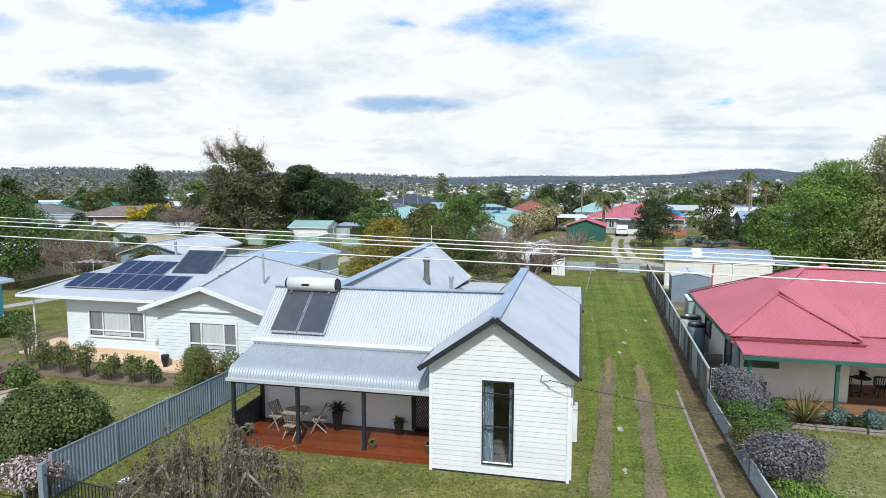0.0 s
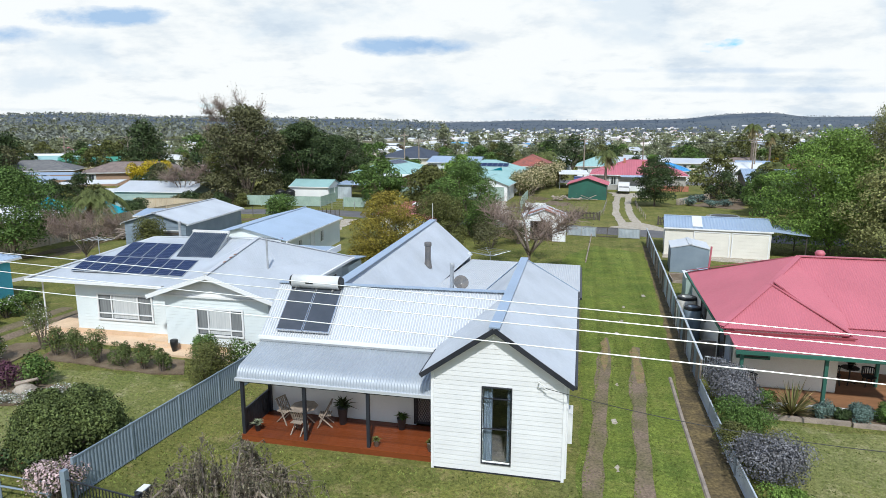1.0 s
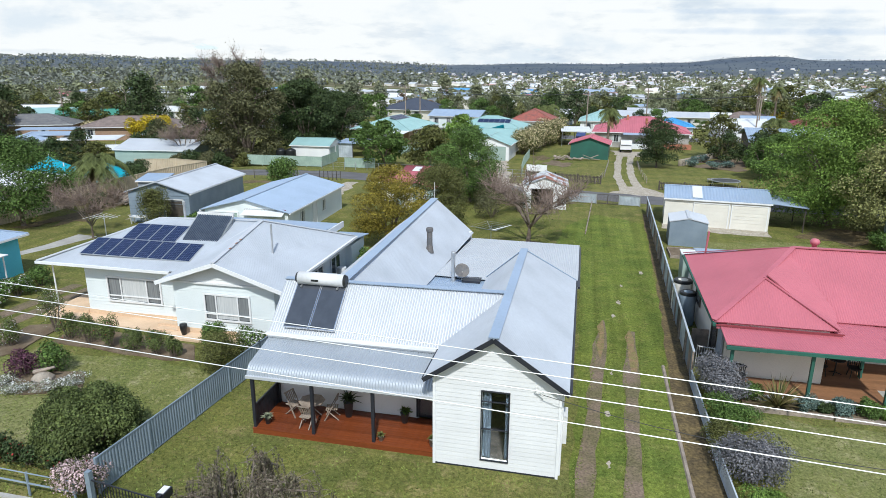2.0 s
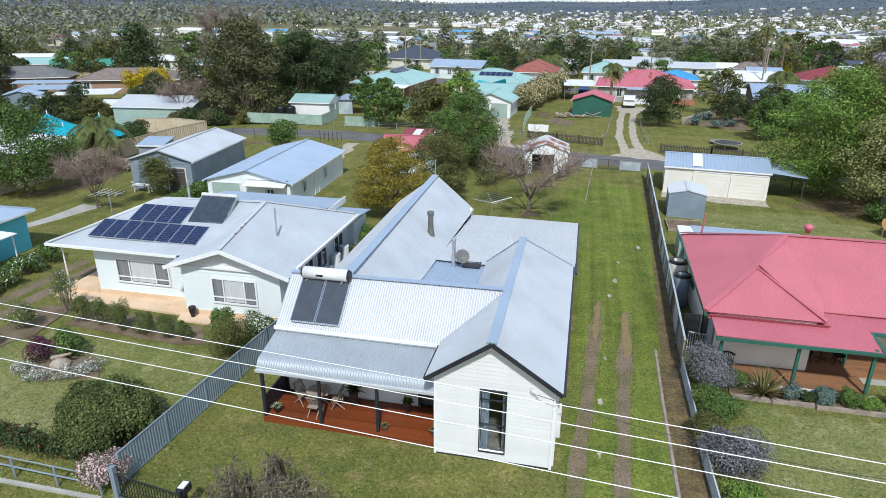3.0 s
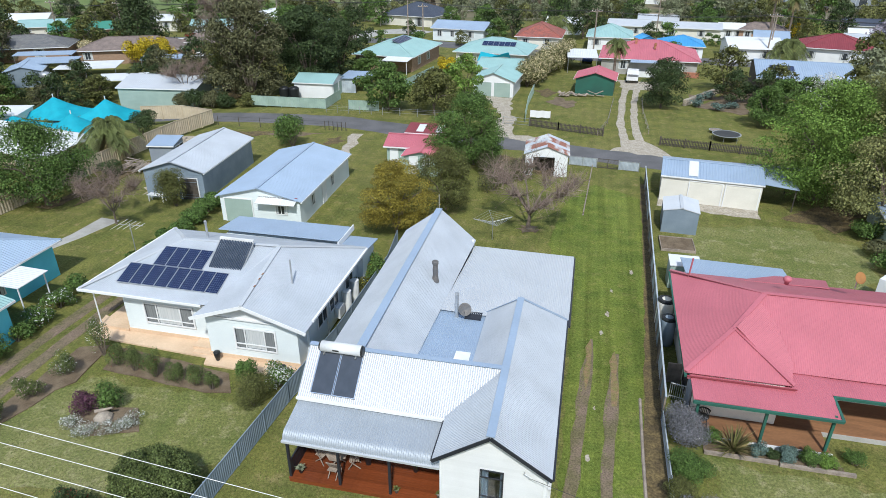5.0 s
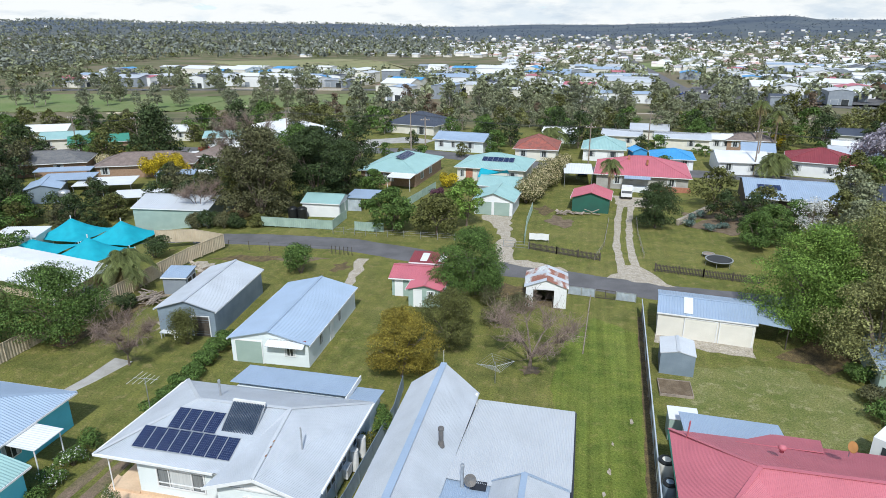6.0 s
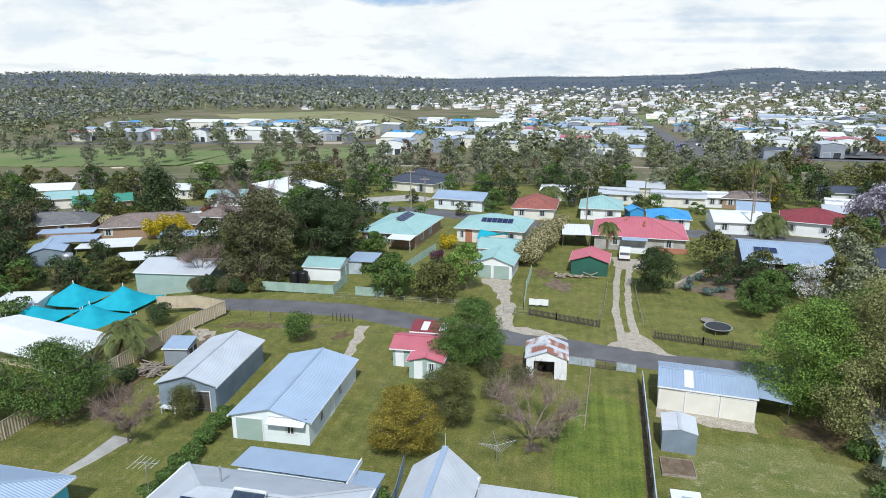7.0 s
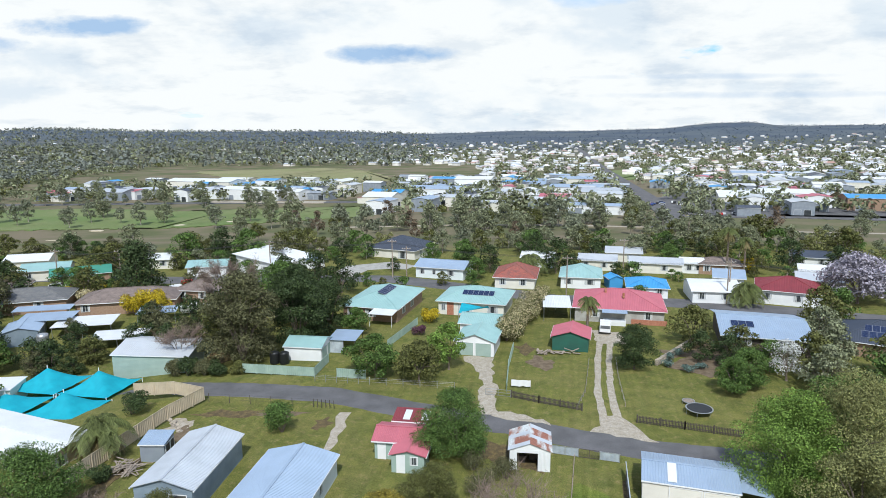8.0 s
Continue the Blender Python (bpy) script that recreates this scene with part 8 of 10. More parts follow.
for i in range(18):
    a = i * 0.393 + rng.uniform(-0.2, 0.2)
    L = rng.uniform(1.2, 2.9)
    p0, p1, p2 = Vector((0, 0, 0)), Vector((math.cos(a) * L * 0.5, math.sin(a) * L * 0.5, rng.uniform(1.2, 1.75))), Vector((math.cos(a) * L, math.sin(a) * L, rng.uniform(0.9, 1.4)))
    st.tube(p0, p1, 0.05, 0.03, 6, False).tube(p1, p2, 0.03, 0.012, 5, False)
    for j in range(48):
        o = p1.lerp(p2, rng.uniform(-0.5, 1.0)) + Vector(rng.normal(0, 0.10, 3))
        out = Vector((math.cos(a) + rng.normal(0, 0.5), math.sin(a) + rng.normal(0, 0.5), 0)) * rng.uniform(0.08, 0.3)
        m1 = o + out + Vector((0, 0, rng.uniform(0.0, 0.08)))
        q = m1 + out * 0.5 + Vector((0, 0, -rng.uniform(0.15, 0.55)))
        r_ = q + out * 0.15 + Vector((0, 0, -rng.uniform(0.1, 0.4)))
        for v in (m1, q, r_):
            v.z = max(v.z, 0.04)
        tw.pipe([o, m1, q, r_], 0.006, 3)
        hang += [(*(m1.lerp(q, u)), 0.05, 0.05, 0.09) for u in (0.3, 0.9)]
part("branch_frame", st, M["timber_grey"], wp)
part("twig_mass", tw, M["bark"], wp)
part("foliage", leaf_mesh("foliage", leaf_build(hang, 17000, 0.032, rng), LEAF["ashy"]), None, wp)
bg = thing("steel_gate", lot(-9.6, -4.5), "black tubular steel garden gate", "gate")
for piece in (Build().beam((0, 0, 0.95), (2.6, -0.35, 0.95), 0.035), Build().beam((0, 0, 0.12), (2.6, -0.35, 0.12), 0.035)):
    part("rail", piece, M["paint_black"], bg)
for i in range(22):
    part("bar", Build().beam((0.12 * i + 0.02, -0.0162 * i, 0.12), (0.12 * i + 0.02, -0.0162 * i, 0.95), 0.02), M["paint_black"], bg)
part("post", Build().box(-0.12, 0.04, -0.08, 0.08, -0.1, 1.25), M["steel_blue"], bg)
part("post", Build().box(2.58, 2.68, -0.42, -0.30, -0.1, 1.1), M["paint_black"], bg)
mb = thing("letter_box", lot(-7.0, -4.6), "dark letter box with a pale lid", "letter box")
part("body", Build().box(-0.14, 0.14, -0.2, 0.2, 0.85, 1.1), M["paint_black"], mb)
part("lid", Build().box(-0.1, 0.1, -0.16, 0.16, 1.1, 1.125), M["plastic_white"], mb)
part("post", Build().box(-0.05, 0.05, -0.05, 0.05, -0.1, 0.85), M["paint_black"], mb)
ff = thing("pipe_fence", LOT, "low galvanised pipe front fence", "fence")
for i in range(5):
    part("post", Build().tube((-17.2 + 1.75 * i, -4.35 - 0.05 * i, -0.1), (-17.2 + 1.75 * i, -4.35 - 0.05 * i, 0.85), 0.04, n=6), M["steel_blue"], ff)
for piece in (Build().tube((-17.2, -4.35, 0.45), (-10.1, -4.55, 0.45), 0.03, n=6), Build().tube((-17.2, -4.35, 0.82), (-10.1, -4.55, 0.82), 0.02, n=6)):
    part("rail", piece, M["steel_blue"], ff)
part("kerb", Build().box(-17.2, -10.1, -4.8, -4.65, -0.1, 0.08), M["concrete"], ff)
# red house garden
for i, (a, b_, w, h, lf, n, fl) in enumerate(((10.45, 6.6, 2.4, 1.9, "lavender", 5200, None), (10.3, 4.4, 1.9, 1.5, "green", 3800, None), (10.35, 1.3, 2.3, 1.7, "lavender", 5600, None), (9.9, 2.9, 1.6, 1.2, "olive", 2600, None), (10.3, -0.6, 1.8, 0.9, "bright", 2200, None),
                                             (13.6, 6.5, 0.8, 0.75, "blue", 1500, None), (14.2, 6.5, 0.7, 0.6, "dark", 1000, None), (14.9, 6.45, 0.9, 0.8, "blue", 1700, None), (15.7, 6.5, 0.95, 0.85, "green", 1600, None), (16.6, 6.5, 1.0, 0.6, "bright", 900, None), (17.8, 6.9, 1.1, 0.7, "green", 900, None),
                                             (11.5, 6.9, 1.0, 0.9, "green", 1200, None))):
    x, y = lot_xy(a, b_)
    shrub(x, y, w, h, lf, {"lavender": "rounded mauve-grey lavender bush", "blue": "clipped blue-grey shrub in the border", "dark": "small dark shrub in the border"}.get(lf, "green garden shrub by the fence"), n * (2 if lf == "lavender" else 3), 0.036 if lf == "lavender" else 0.032, 140 + i, blobs=16)
x, y = lot_xy(12.55, 6.6)
fx = thing("flax", pose(x, y, 0), "bronze flax with long strap leaves", "plant")
fb = Build()
for i in range(70):
    a, L, e = rng.uniform(0, 6.283), rng.uniform(1.0, 1.75), rng.uniform(0.5, 1.35)
    d = Vector((math.cos(a), math.sin(a), 0))
    P = [d * (L * u * math.cos(e)) + Vector((0, 0, L * (u * math.sin(e) - 0.35 * u * u * math.cos(e)))) for u in (0, 0.35, 0.7, 1.0)]
    sd = Vector((-d.y, d.x, 0)) * 0.03
    for p, q, w0, w1 in zip(P, P[1:], (1, 1, 0.7), (1, 0.7, 0.05)):
        fb.add([p - sd * w0, p + sd * w0, q + sd * w1, q - sd * w1], [(0, 1, 2, 3)])
part("leaf_mass", fb, LEAF["palm_dry"], fx)
part("leaf_mass", Build().add([(v[0] * 0.9 * math.cos(1) - v[1] * 0.9 * math.sin(1), v[0] * 0.9 * math.sin(1) + v[1] * 0.9 * math.cos(1), v[2] * 0.9) for v in fb.v], fb.f), LEAF["olive"], fx)
ed = thing("garden_edging", LOT, "grey timber sleepers edging the border", "edging")
part("sleeper", Build().box(11.2, 14.4, 6.05, 6.2, -0.05, 0.16), M["timber_grey"], ed)
part("sleeper", Build().box(14.45, 17.6, 5.98, 6.13, -0.05, 0.16), M["timber_grey"], ed)

# lighter shared trees for the gardens farther off
for k_, lf_, h_, w_, sd_ in (("gt_dark", "dark", 12, 10.5, 61), ("gt_olive", "olive", 11, 10, 62), ("gt_green", "green", 10.5, 10, 63), ("gt_brown", "brown", 13, 11, 64), ("gt_gum", "gum", 11, 10, 65)):
    tree_meshes(k_, lf_, h_, w_, 0.9, 34, 2500, 0.32, sd_, "round", "bark", 6, 0.28)
for k_, lf_, h_, w_, sd_ in (("fg_dark", "dark", 12, 10.5, 71), ("fg_olive", "olive", 11, 10, 72), ("fg_green", "green", 10.5, 10, 73), ("fg_khaki", "khaki", 10, 9, 74), ("fg_gum", "gum", 12, 10, 75)):
    tree_meshes(k_, lf_, h_, w_, 0.8, 24, 1200, 0.44, sd_, "round", "bark", 4, 0.28)
# middle-distance trees
tree(-30.4, 91.6, "mid_brown", "tall brownish green tree above the lane", leaf="brown", h=14.6, w=10.6, cz=0.6, blobs=64, n=24000, size=0.16, seed=41, trunk=0.35, nl=9)
tree(-34.8, 98.5, "mid_olive", "olive tree beside the lane", 0.8, leaf="olive", h=11, w=9, cz=0.8, blobs=46, n=18000, size=0.15, seed=42, trunk=0.3)
tree(-23.6, 98.8, "mid_dark", "dense dark green tree", leaf="dark", h=12, w=9.5, cz=0.8, blobs=54, n=16000, size=0.17, seed=43, trunk=0.3)
tree(-19.8, 106.5, "mid_dark", "dense dark green tree", 0.82, 80)
tree(-27.0, 112.0, "mid_dark", "dense dark green tree", 0.95, 200)
tree(-31.0, 118.0, "mid_green", "dense green tree among the houses", leaf="green", h=10.5, w=10, cz=1.2, blobs=40, n=12000, size=0.19, seed=44)
bare_tree(-33.5, 96.5, 16.8, 9.5, 0.22, "tall thin half-bare poplar", 45, 2600, leaf="ashy", n=900, size=0.10, cz=0.3)
bare_tree(-40.5, 92.5, 6.0, 7.5, 0.14, "reddish bare shrubby tree", 46, 1500, cz=0.1)
tree(-9.6, 85.0, "round_a", "rounded green garden tree", leaf="green", h=6.3, w=6.6, cz=0.7, blobs=34, n=7000, size=0.16, seed=47)
tree(-3.4, 83.4, "round_b", "spreading olive-green garden tree", leaf="olive", h=5.6, w=7.0, cz=0.9, blobs=32, n=6000, size=0.16, seed=48)
tree(0.8, 87.8, "round_c", "light green open garden tree", leaf="bright", h=7.2, w=5.6, cz=1.0, blobs=30, n=4600, size=0.15, seed=49)
tree(-15.2, 105.4, "round_a", "rounded green garden tree", 0.72, 130)
for i, (x, y, w, h, lf) in enumerate(((-40.2, 89.4, 3.0, 2.4, "brown"), (-37.8, 88.7, 3.4, 3.0, "dark"), (-35.2, 88.2, 3.0, 2.6, "brown"), (-32.8, 87.8, 3.0, 2.2, "dark"), (-29.8, 87.9, 2.6, 2.0, "olive"))):
    shrub(x, y, w, h, lf, "dark tangled shrub on the bank beside the lane", 3000, 0.1, 620 + i, group="lane bank shrubs")
shrub(-2.2, 111.5, 3.6, 2.8, "yellow", "bright yellow flowering shrub", 2600, 0.12, 50)
shrub(-4.2, 104.0, 2.6, 2.0, "purple", "red-leaved shrub by the side fence", 1400, 0.1, 51)
for i in range(8):
    shrub(10.6 + 1.25 * i, 100.5 + 2.9 * i, 4.8, 4.4, "olive", "tall hedge smothered in cream blossom", 2200, 0.13, 160 + i, "cream", 2600, "hedge", group="cream flowering hedge")
palm(24.2, 101.5, 6.6, "tall fan palm with golden hanging fronds", 2.2, 44, 6)
palm(60.6, 122.0, 3.2, "feathery date palm in a garden", 4.2, 46, 7, False, "palm")
palm(68.5, 148.5, 11.0, "very tall fan palm by the street", 2.4, 40, 8)
palm(21.5, 150.0, 4.0, "feathery date palm in a garden", 4.4, 44, 9, False)
palm(71.5, 146.0, 9.0, "very tall fan palm by the street", 2.2, 36, 10)
tree(27.9, 87.4, "round_d", "dark rounded tree beside the drive", leaf="dark", h=6.6, w=6.4, cz=0.8, blobs=40, n=12000, size=0.11, seed=52)
for i, (x, y, k, s, lb) in enumerate(((40.5, 98.0, "gt_olive", 0.62, "grey olive tree"), (44.5, 91.0, "gt_olive", 0.5, "grey olive tree"), (42.0, 88.0, "gt_dark", 0.42, "dark green tree"), (39.0, 90.5, "gt_dark", 0.40, "dark green tree"), (47.0, 86.0, "gt_green", 0.45, "green tree"), (38.2, 78.5, "bright_b", 0.46, "yellow-green rounded tree"),
                                      (40.8, 80.5, "bright_b", 0.5, "yellow-green rounded tree"), (52, 84, "gt_olive", 0.6, "olive tree"), (57, 88, "gt_gum", 0.62, "open brownish tree"), (50, 78, "gt_gum", 0.62, "open brownish tree"), (60, 96, "gt_gum", 0.62, "open brownish tree"),
                                      (66, 106, "gt_olive", 0.7, "olive tree"), (72, 110, "gt_green", 0.6, "green tree"), (56, 74, "gt_green", 0.7, "green tree"), (62, 80, "gt_olive", 0.8, "olive tree"), (48, 68, "gt_dark", 0.6, "dark green tree"),
                                      (-52, 166, "gt_green", 0.9, "green tree"), (-60, 168, "gt_dark", 0.8, "dark green tree"), (-44, 140, "gt_green", 0.6, "green tree"), (-68, 165, "gt_green", 0.85, "green tree"), (-36, 142, "gt_dark", 0.6, "dark green tree"), (-28, 138, "gt_dark", 0.75, "dark green tree"),
                                      (-22, 134, "gt_dark", 0.7, "dark green tree"), (-54, 112, "gt_dark", 0.42, "dark green tree"), (-50, 104, "gt_dark", 0.36, "dark green tree"), (-58, 99, "gt_olive", 0.4, "olive tree"), (-64, 97, "gt_dark", 0.4, "dark green tree"), (-70, 94, "gt_green", 0.5, "green tree"),
                                      (-78, 98, "gt_dark", 0.75, "dark green tree"), (-86, 102, "gt_olive", 0.8, "olive tree"), (-72, 84, "gt_dark", 0.7, "dark green tree"), (-62, 78, "gt_green", 0.6, "green tree"), (-70, 70, "gt_dark", 0.75, "dark green tree"), (-84, 84, "gt_dark", 0.9, "dark green tree"), (-98, 110, "gt_dark", 0.9, "dark green tree"),
                                      (-60, 58, "gt_green", 0.6, "green tree"), (-58, 44, "gt_dark", 0.6, "dark green tree"), (-92, 132, "gt_olive", 0.5, "olive tree"), (-106, 138, "gt_dark", 0.7, "dark green tree"), (-84, 152, "gt_olive", 0.7, "olive tree"), (-72, 134, "gt_green", 0.35, "green tree"), (-118, 150, "gt_olive", 0.9, "olive tree"),
                                      (8, 146, "gt_green", 0.5, "green tree"), (12, 154, "gt_dark", 0.6, "dark green tree"), (6, 160, "gt_green", 0.6, "green tree"), (28, 152, "gt_dark", 0.75, "dark green tree"), (24, 164, "gt_dark", 0.7, "dark green tree"), (40, 142, "gt_dark", 0.4, "dark green tree"),
                                      (40.2, 124.5, "gt_green", 0.34, "green tree"), (75, 150, "gt_olive", 0.6, "olive tree"), (86, 152, "gt_dark", 0.7, "dark green tree"), (72, 160, "gt_olive", 0.8, "olive tree"), (95, 148, "gt_dark", 0.6, "dark green tree"), (92, 126, "gt_green", 0.5, "green tree"), (58, 158, "gt_green", 0.6, "green tree"),
                                      (-3, 165, "gt_green", 0.55, "green tree"), (-30, 170, "gt_green", 0.4, "green tree"), (-12, 156, "gt_dark", 0.3, "dark green tree"), (0, 140, "gt_olive", 0.3, "olive tree"), (7, 139, "gt_green", 0.35, "green tree"), (112, 140, "gt_dark", 0.9, "dark green tree"), (104, 160, "gt_olive", 0.9, "olive tree"))):
    tree(x, y, k, lb + " among the houses", s, 47 * i, "garden trees")
tree(83.0, 122.0, "jacaranda", "broad tree in mauve blossom", leaf="mauve", h=9.5, w=13, cz=2, blobs=44, n=8000, size=0.28, seed=53, trunk=0.3)
tree(47.5, 82.5, "silver", "pale silvery sparse tree", leaf="white", h=6.0, w=5, cz=1.4, blobs=26, n=1800, size=0.1, seed=54, shape="tall")
tree(-66.0, 133.0, "conifer", "broad dark layered conifer", leaf="dark", h=11.5, w=13, cz=0.8, blobs=70, n=6000, size=0.26, seed=55, shape="cone", trunk=0.35)
for i, (x, y) in enumerate(((-60, 119.2), (-57.3, 119.8), (-55, 119.0))):
    shrub(x, y, 4.6, 5.0, "yellow", "bright golden yellow shrub", 3200, 0.15, 170 + i)
for i in range(6):
    shrub(-86 + 3.0 * i, 134 + 1.7 * i, 3.0, 1.5, "yellow", "clipped golden hedge along the street", 700, 0.16, 180 + i, name="hedge", group="golden hedge")
shrub(-75, 129, 6, 2.6, "cream", "cream blossoming shrub by the street", 1800, 0.16, 190)
shrub(74.5, 150.5, 3.4, 4.2, "yellow", "upright golden shrub by the street", 1600, 0.15, 191)
for i, (x, y) in enumerate(((33, 88), (35.2, 86), (37.5, 87), (34.2, 91), (36.5, 93))):
    shrub(x, y, 2.2, 1.2, "blue", "low blue-green shrub on the terrace", 700, 0.09, 200 + i)
rw = thing("stone_wall", Matrix(), "pale stacked stone retaining wall", "retaining wall")
rngp = random.Random(4)
for i in range(30):
    t = i / 30
    x, y = 31.8 + 10.8 * t, 89.0 + 11.6 * t
    for k in range(3):
        part("stone", Build().box(-0.3, 0.3, -0.22, 0.22, 0, 0.31), M["stone"], rw, at=pose(x + rngp.uniform(-0.05, 0.05), y, -0.05 + 0.30 * k, 0, 0, 47 + rngp.uniform(-5, 5)))

for i, (x, y, k_, s) in enumerate(((-61.5, 101.5, "gt_dark", 0.5), (-57, 98.5, "gt_olive", 0.42), (-52.5, 102.5, "gt_dark", 0.4), (-65.5, 96, "gt_dark", 0.45), (-70, 93, "gt_olive", 0.42), (-63, 93, "gt_brown", 0.36), (-58.5, 94, "gt_dark", 0.3), (-74, 97, "gt_dark", 0.6), (-80, 104, "gt_dark", 0.75), (-86, 112, "gt_brown", 0.7), (-75, 88, "gt_dark", 0.7),
                                (-56, 114.5, "gt_dark", 0.28), (-53, 112, "gt_brown", 0.42), (-48.5, 104, "gt_brown", 0.5), (-46, 101, "gt_dark", 0.4), (-41.5, 97, "gt_brown", 0.55), (-44, 108, "gt_dark", 0.6), (-38, 104, "gt_dark", 0.75), (-90, 125, "gt_dark", 0.8), (-66, 108, "gt_brown", 0.3))):
    tree(x, y, k_, "dense dark garden tree beside the sheds", s, 61 * i, "garden trees")
# dense garden trees on the left of the lane
rngl = random.Random(21)
for i in range(64):
    x, y = rngl.uniform(-135, -42), rngl.uniform(88, 178)
    if abs(y - 149) < 6 or (-56 < x < -38 and y < 124) or (-78 < x < -50 and 100 < y < 120):
        continue
    tree(x, y, rngl.choice(("gt_dark", "gt_olive", "gt_green", "gt_brown")), "leafy garden tree among the brick houses", rngl.uniform(0.28, 0.62), rngl.uniform(0, 360), "garden trees")
# gardens and scrub between the street houses and the creek
def clear_of(x, y, r):
    return all((x - p.x) ** 2 + (y - p.y) ** 2 > (q + r) ** 2 for p, q in STANDS)


def near_street(x, y):
    line = [(-120, 152), (-60, 147), (-35, 149), (-12, 147), (10, 135), (24, 127), (40, 125.5), (56, 121), (80, 111), (110, 100)]
    for (x0, y0), (x1, y1) in zip(line, line[1:]):
        t = min(1, max(0, ((x - x0) * (x1 - x0) + (y - y0) * (y1 - y0)) / ((x1 - x0) ** 2 + (y1 - y0) ** 2)))
        if math.hypot(x - x0 - t * (x1 - x0), y - y0 - t * (y1 - y0)) < 6:
            return True
    return -30 < x < -4 and 148 < y < 170


places = []
while len(places) < 100:
    x, y = rngl.uniform(-130, 125), rngl.uniform(126, 186)
    sc_ = rngl.uniform(0.22, 0.5) if y < 150 else rngl.uniform(0.3, 0.7)
    if near_street(x, y) or not clear_of(x, y, 5 * sc_ + 0.5) or (-8 < x < 46 and y < 134):
        continue
    if not clear_of(x, y + 7, 1.0):
        sc_ = min(sc_, 0.24)
    places.append((x, y, rngl.choice(("fg_dark", "fg_olive", "fg_green", "fg_green", "fg_khaki", "fg_gum")), sc_, rngl.uniform(0, 360)))
for i in range(30):
    x, y = rngl.uniform(-45, 115), rngl.uniform(180, 196)
    if clear_of(x, y, 4):
        places.append((x, y, rngl.choice(("fg_olive", "fg_khaki", "fg_gum", "fg_gum")), rngl.uniform(0.28, 0.6), rngl.uniform(0, 360)))
grove("garden_trees", "leafy garden trees and scrub between the street and the creek", places)
# creek line of gums
for i, (leaf, h, w, n, shp) in enumerate((("gum", 15, 9, 2300, "tall"), ("grey", 13, 8, 1900, "tall"), ("gum", 12, 9.5, 2100, "round"), ("olive", 9, 8, 1800, "round"), ("rust", 11, 7, 1100, "tall"), ("grey", 8, 7, 1400, "round"))):
    tree_meshes("gum%d" % i, leaf, h, w, h * 0.16, 30, int(n * 0.75), 0.38, 300 + i, shp, "bark_pale", 7, 0.22, 1.0)
rng = random.Random(12)
creek = [(-165, 243), (-140, 235), (-140, 250), (-116, 241), (-110, 248), (-84, 232), (-68, 212), (-63, 231), (-53, 224), (-47, 197), (-43, 216), (-33, 200), (-25, 207), (-16, 223), (-4, 199), (6, 205), (13, 198), (26, 213), (40, 235), (43, 230), (57, 239), (55, 216), (76, 249), (58, 177), (70, 182), (76, 185), (90, 194), (88, 176), (116, 187), (116, 217), (138, 203)]
for x, y in creek:
    tree(*far(x, y), "gum%d" % rng.choice((0, 0, 1, 1, 2, 4)), "tall open gum tree by the creek", rng.uniform(0.85, 1.12) * (0.6 if y < 196 and x > 50 else 1.0), rng.uniform(0, 360), "creek gums")
places = []
for i in range(58):
    x = rng.uniform(-70, 112)
    y = rng.uniform(200, 246) - 0.12 * max(0, x)
    if -60 < x or y < 215:
        places.append((*far(x, y), "gum%d" % rng.choice((0, 1, 1, 2, 3, 4, 5, 5)), rng.uniform(0.55, 1.15), rng.uniform(0, 360)))
for i in range(34):
    x, y = rng.uniform(-230, -60), rng.uniform(236, 330)
    places.append((*far(x, y), "gum%d" % rng.choice((0, 1, 1, 2)), rng.uniform(0.6, 1.1), rng.uniform(0, 360)))
for i in range(50):
    x, y = rng.uniform(-190, 170), rng.uniform(168, 200)
    if not (-32 < x < 12 and y < 196) and not (-60 < x < -30 and y < 185):
        places.append((*far(x, y), "gum%d" % rng.choice((2, 3, 3, 5, 5)), rng.uniform(0.35, 0.7), rng.uniform(0, 360)))
grove("gum_woodland", "open grey-green gums along the creek and on the fairway", places)

# commercial buildings past the creek
ROOFS = ["white_iron", "white_iron", "zinc_new", "zinc_new", "zinc_blue", "zinc", "zinc", "zinc_blue", "dark_iron", "blue_iron", "red_iron", "paint_grey"]
WALLS = ["paint_white", "paint_white", "paint_cream", "paint_grey", "paint_grey"]
shapes = {}


def far_building(x, y, rz, w, d, h, rf_, wl_, pitch=9):
    x, y = far(x, y)
    w, d, h = w * 1.25, d * 1.25, h * 1.2
    key = (round(w / 3), round(d / 3), round(h), rf_, wl_)
    if key not in shapes:
        t = house("building", "low commercial building with a broad metal roof", pose(x, y, hill(x, y), 0, 0, rz), w, d, h, "gable", pitch, M[rf_], M[wl_], "x" if w > d else "y", 0.3, 0.0, 0,
                  doors=(("f", w * 0.12, min(4.0, w * 0.3), min(3.2, h - 0.5), M["paint_grey"]), ("f", w * 0.55, min(4.0, w * 0.3), min(3.2, h - 0.5), M["glass_dark"])), category="building", group="commercial buildings")
        shapes[key] = t
    else:
        t = copy_thing(shapes[key], pose(x, y, hill(x, y), 0, 0, rz))
    return t


taken = []


def free(x, y, r):
    for a, b_, c in taken:
        if (a - x) ** 2 + (b_ - y) ** 2 < (c + r) ** 2 * 0.62:
            return False
    taken.append((x, y, r))
    return True


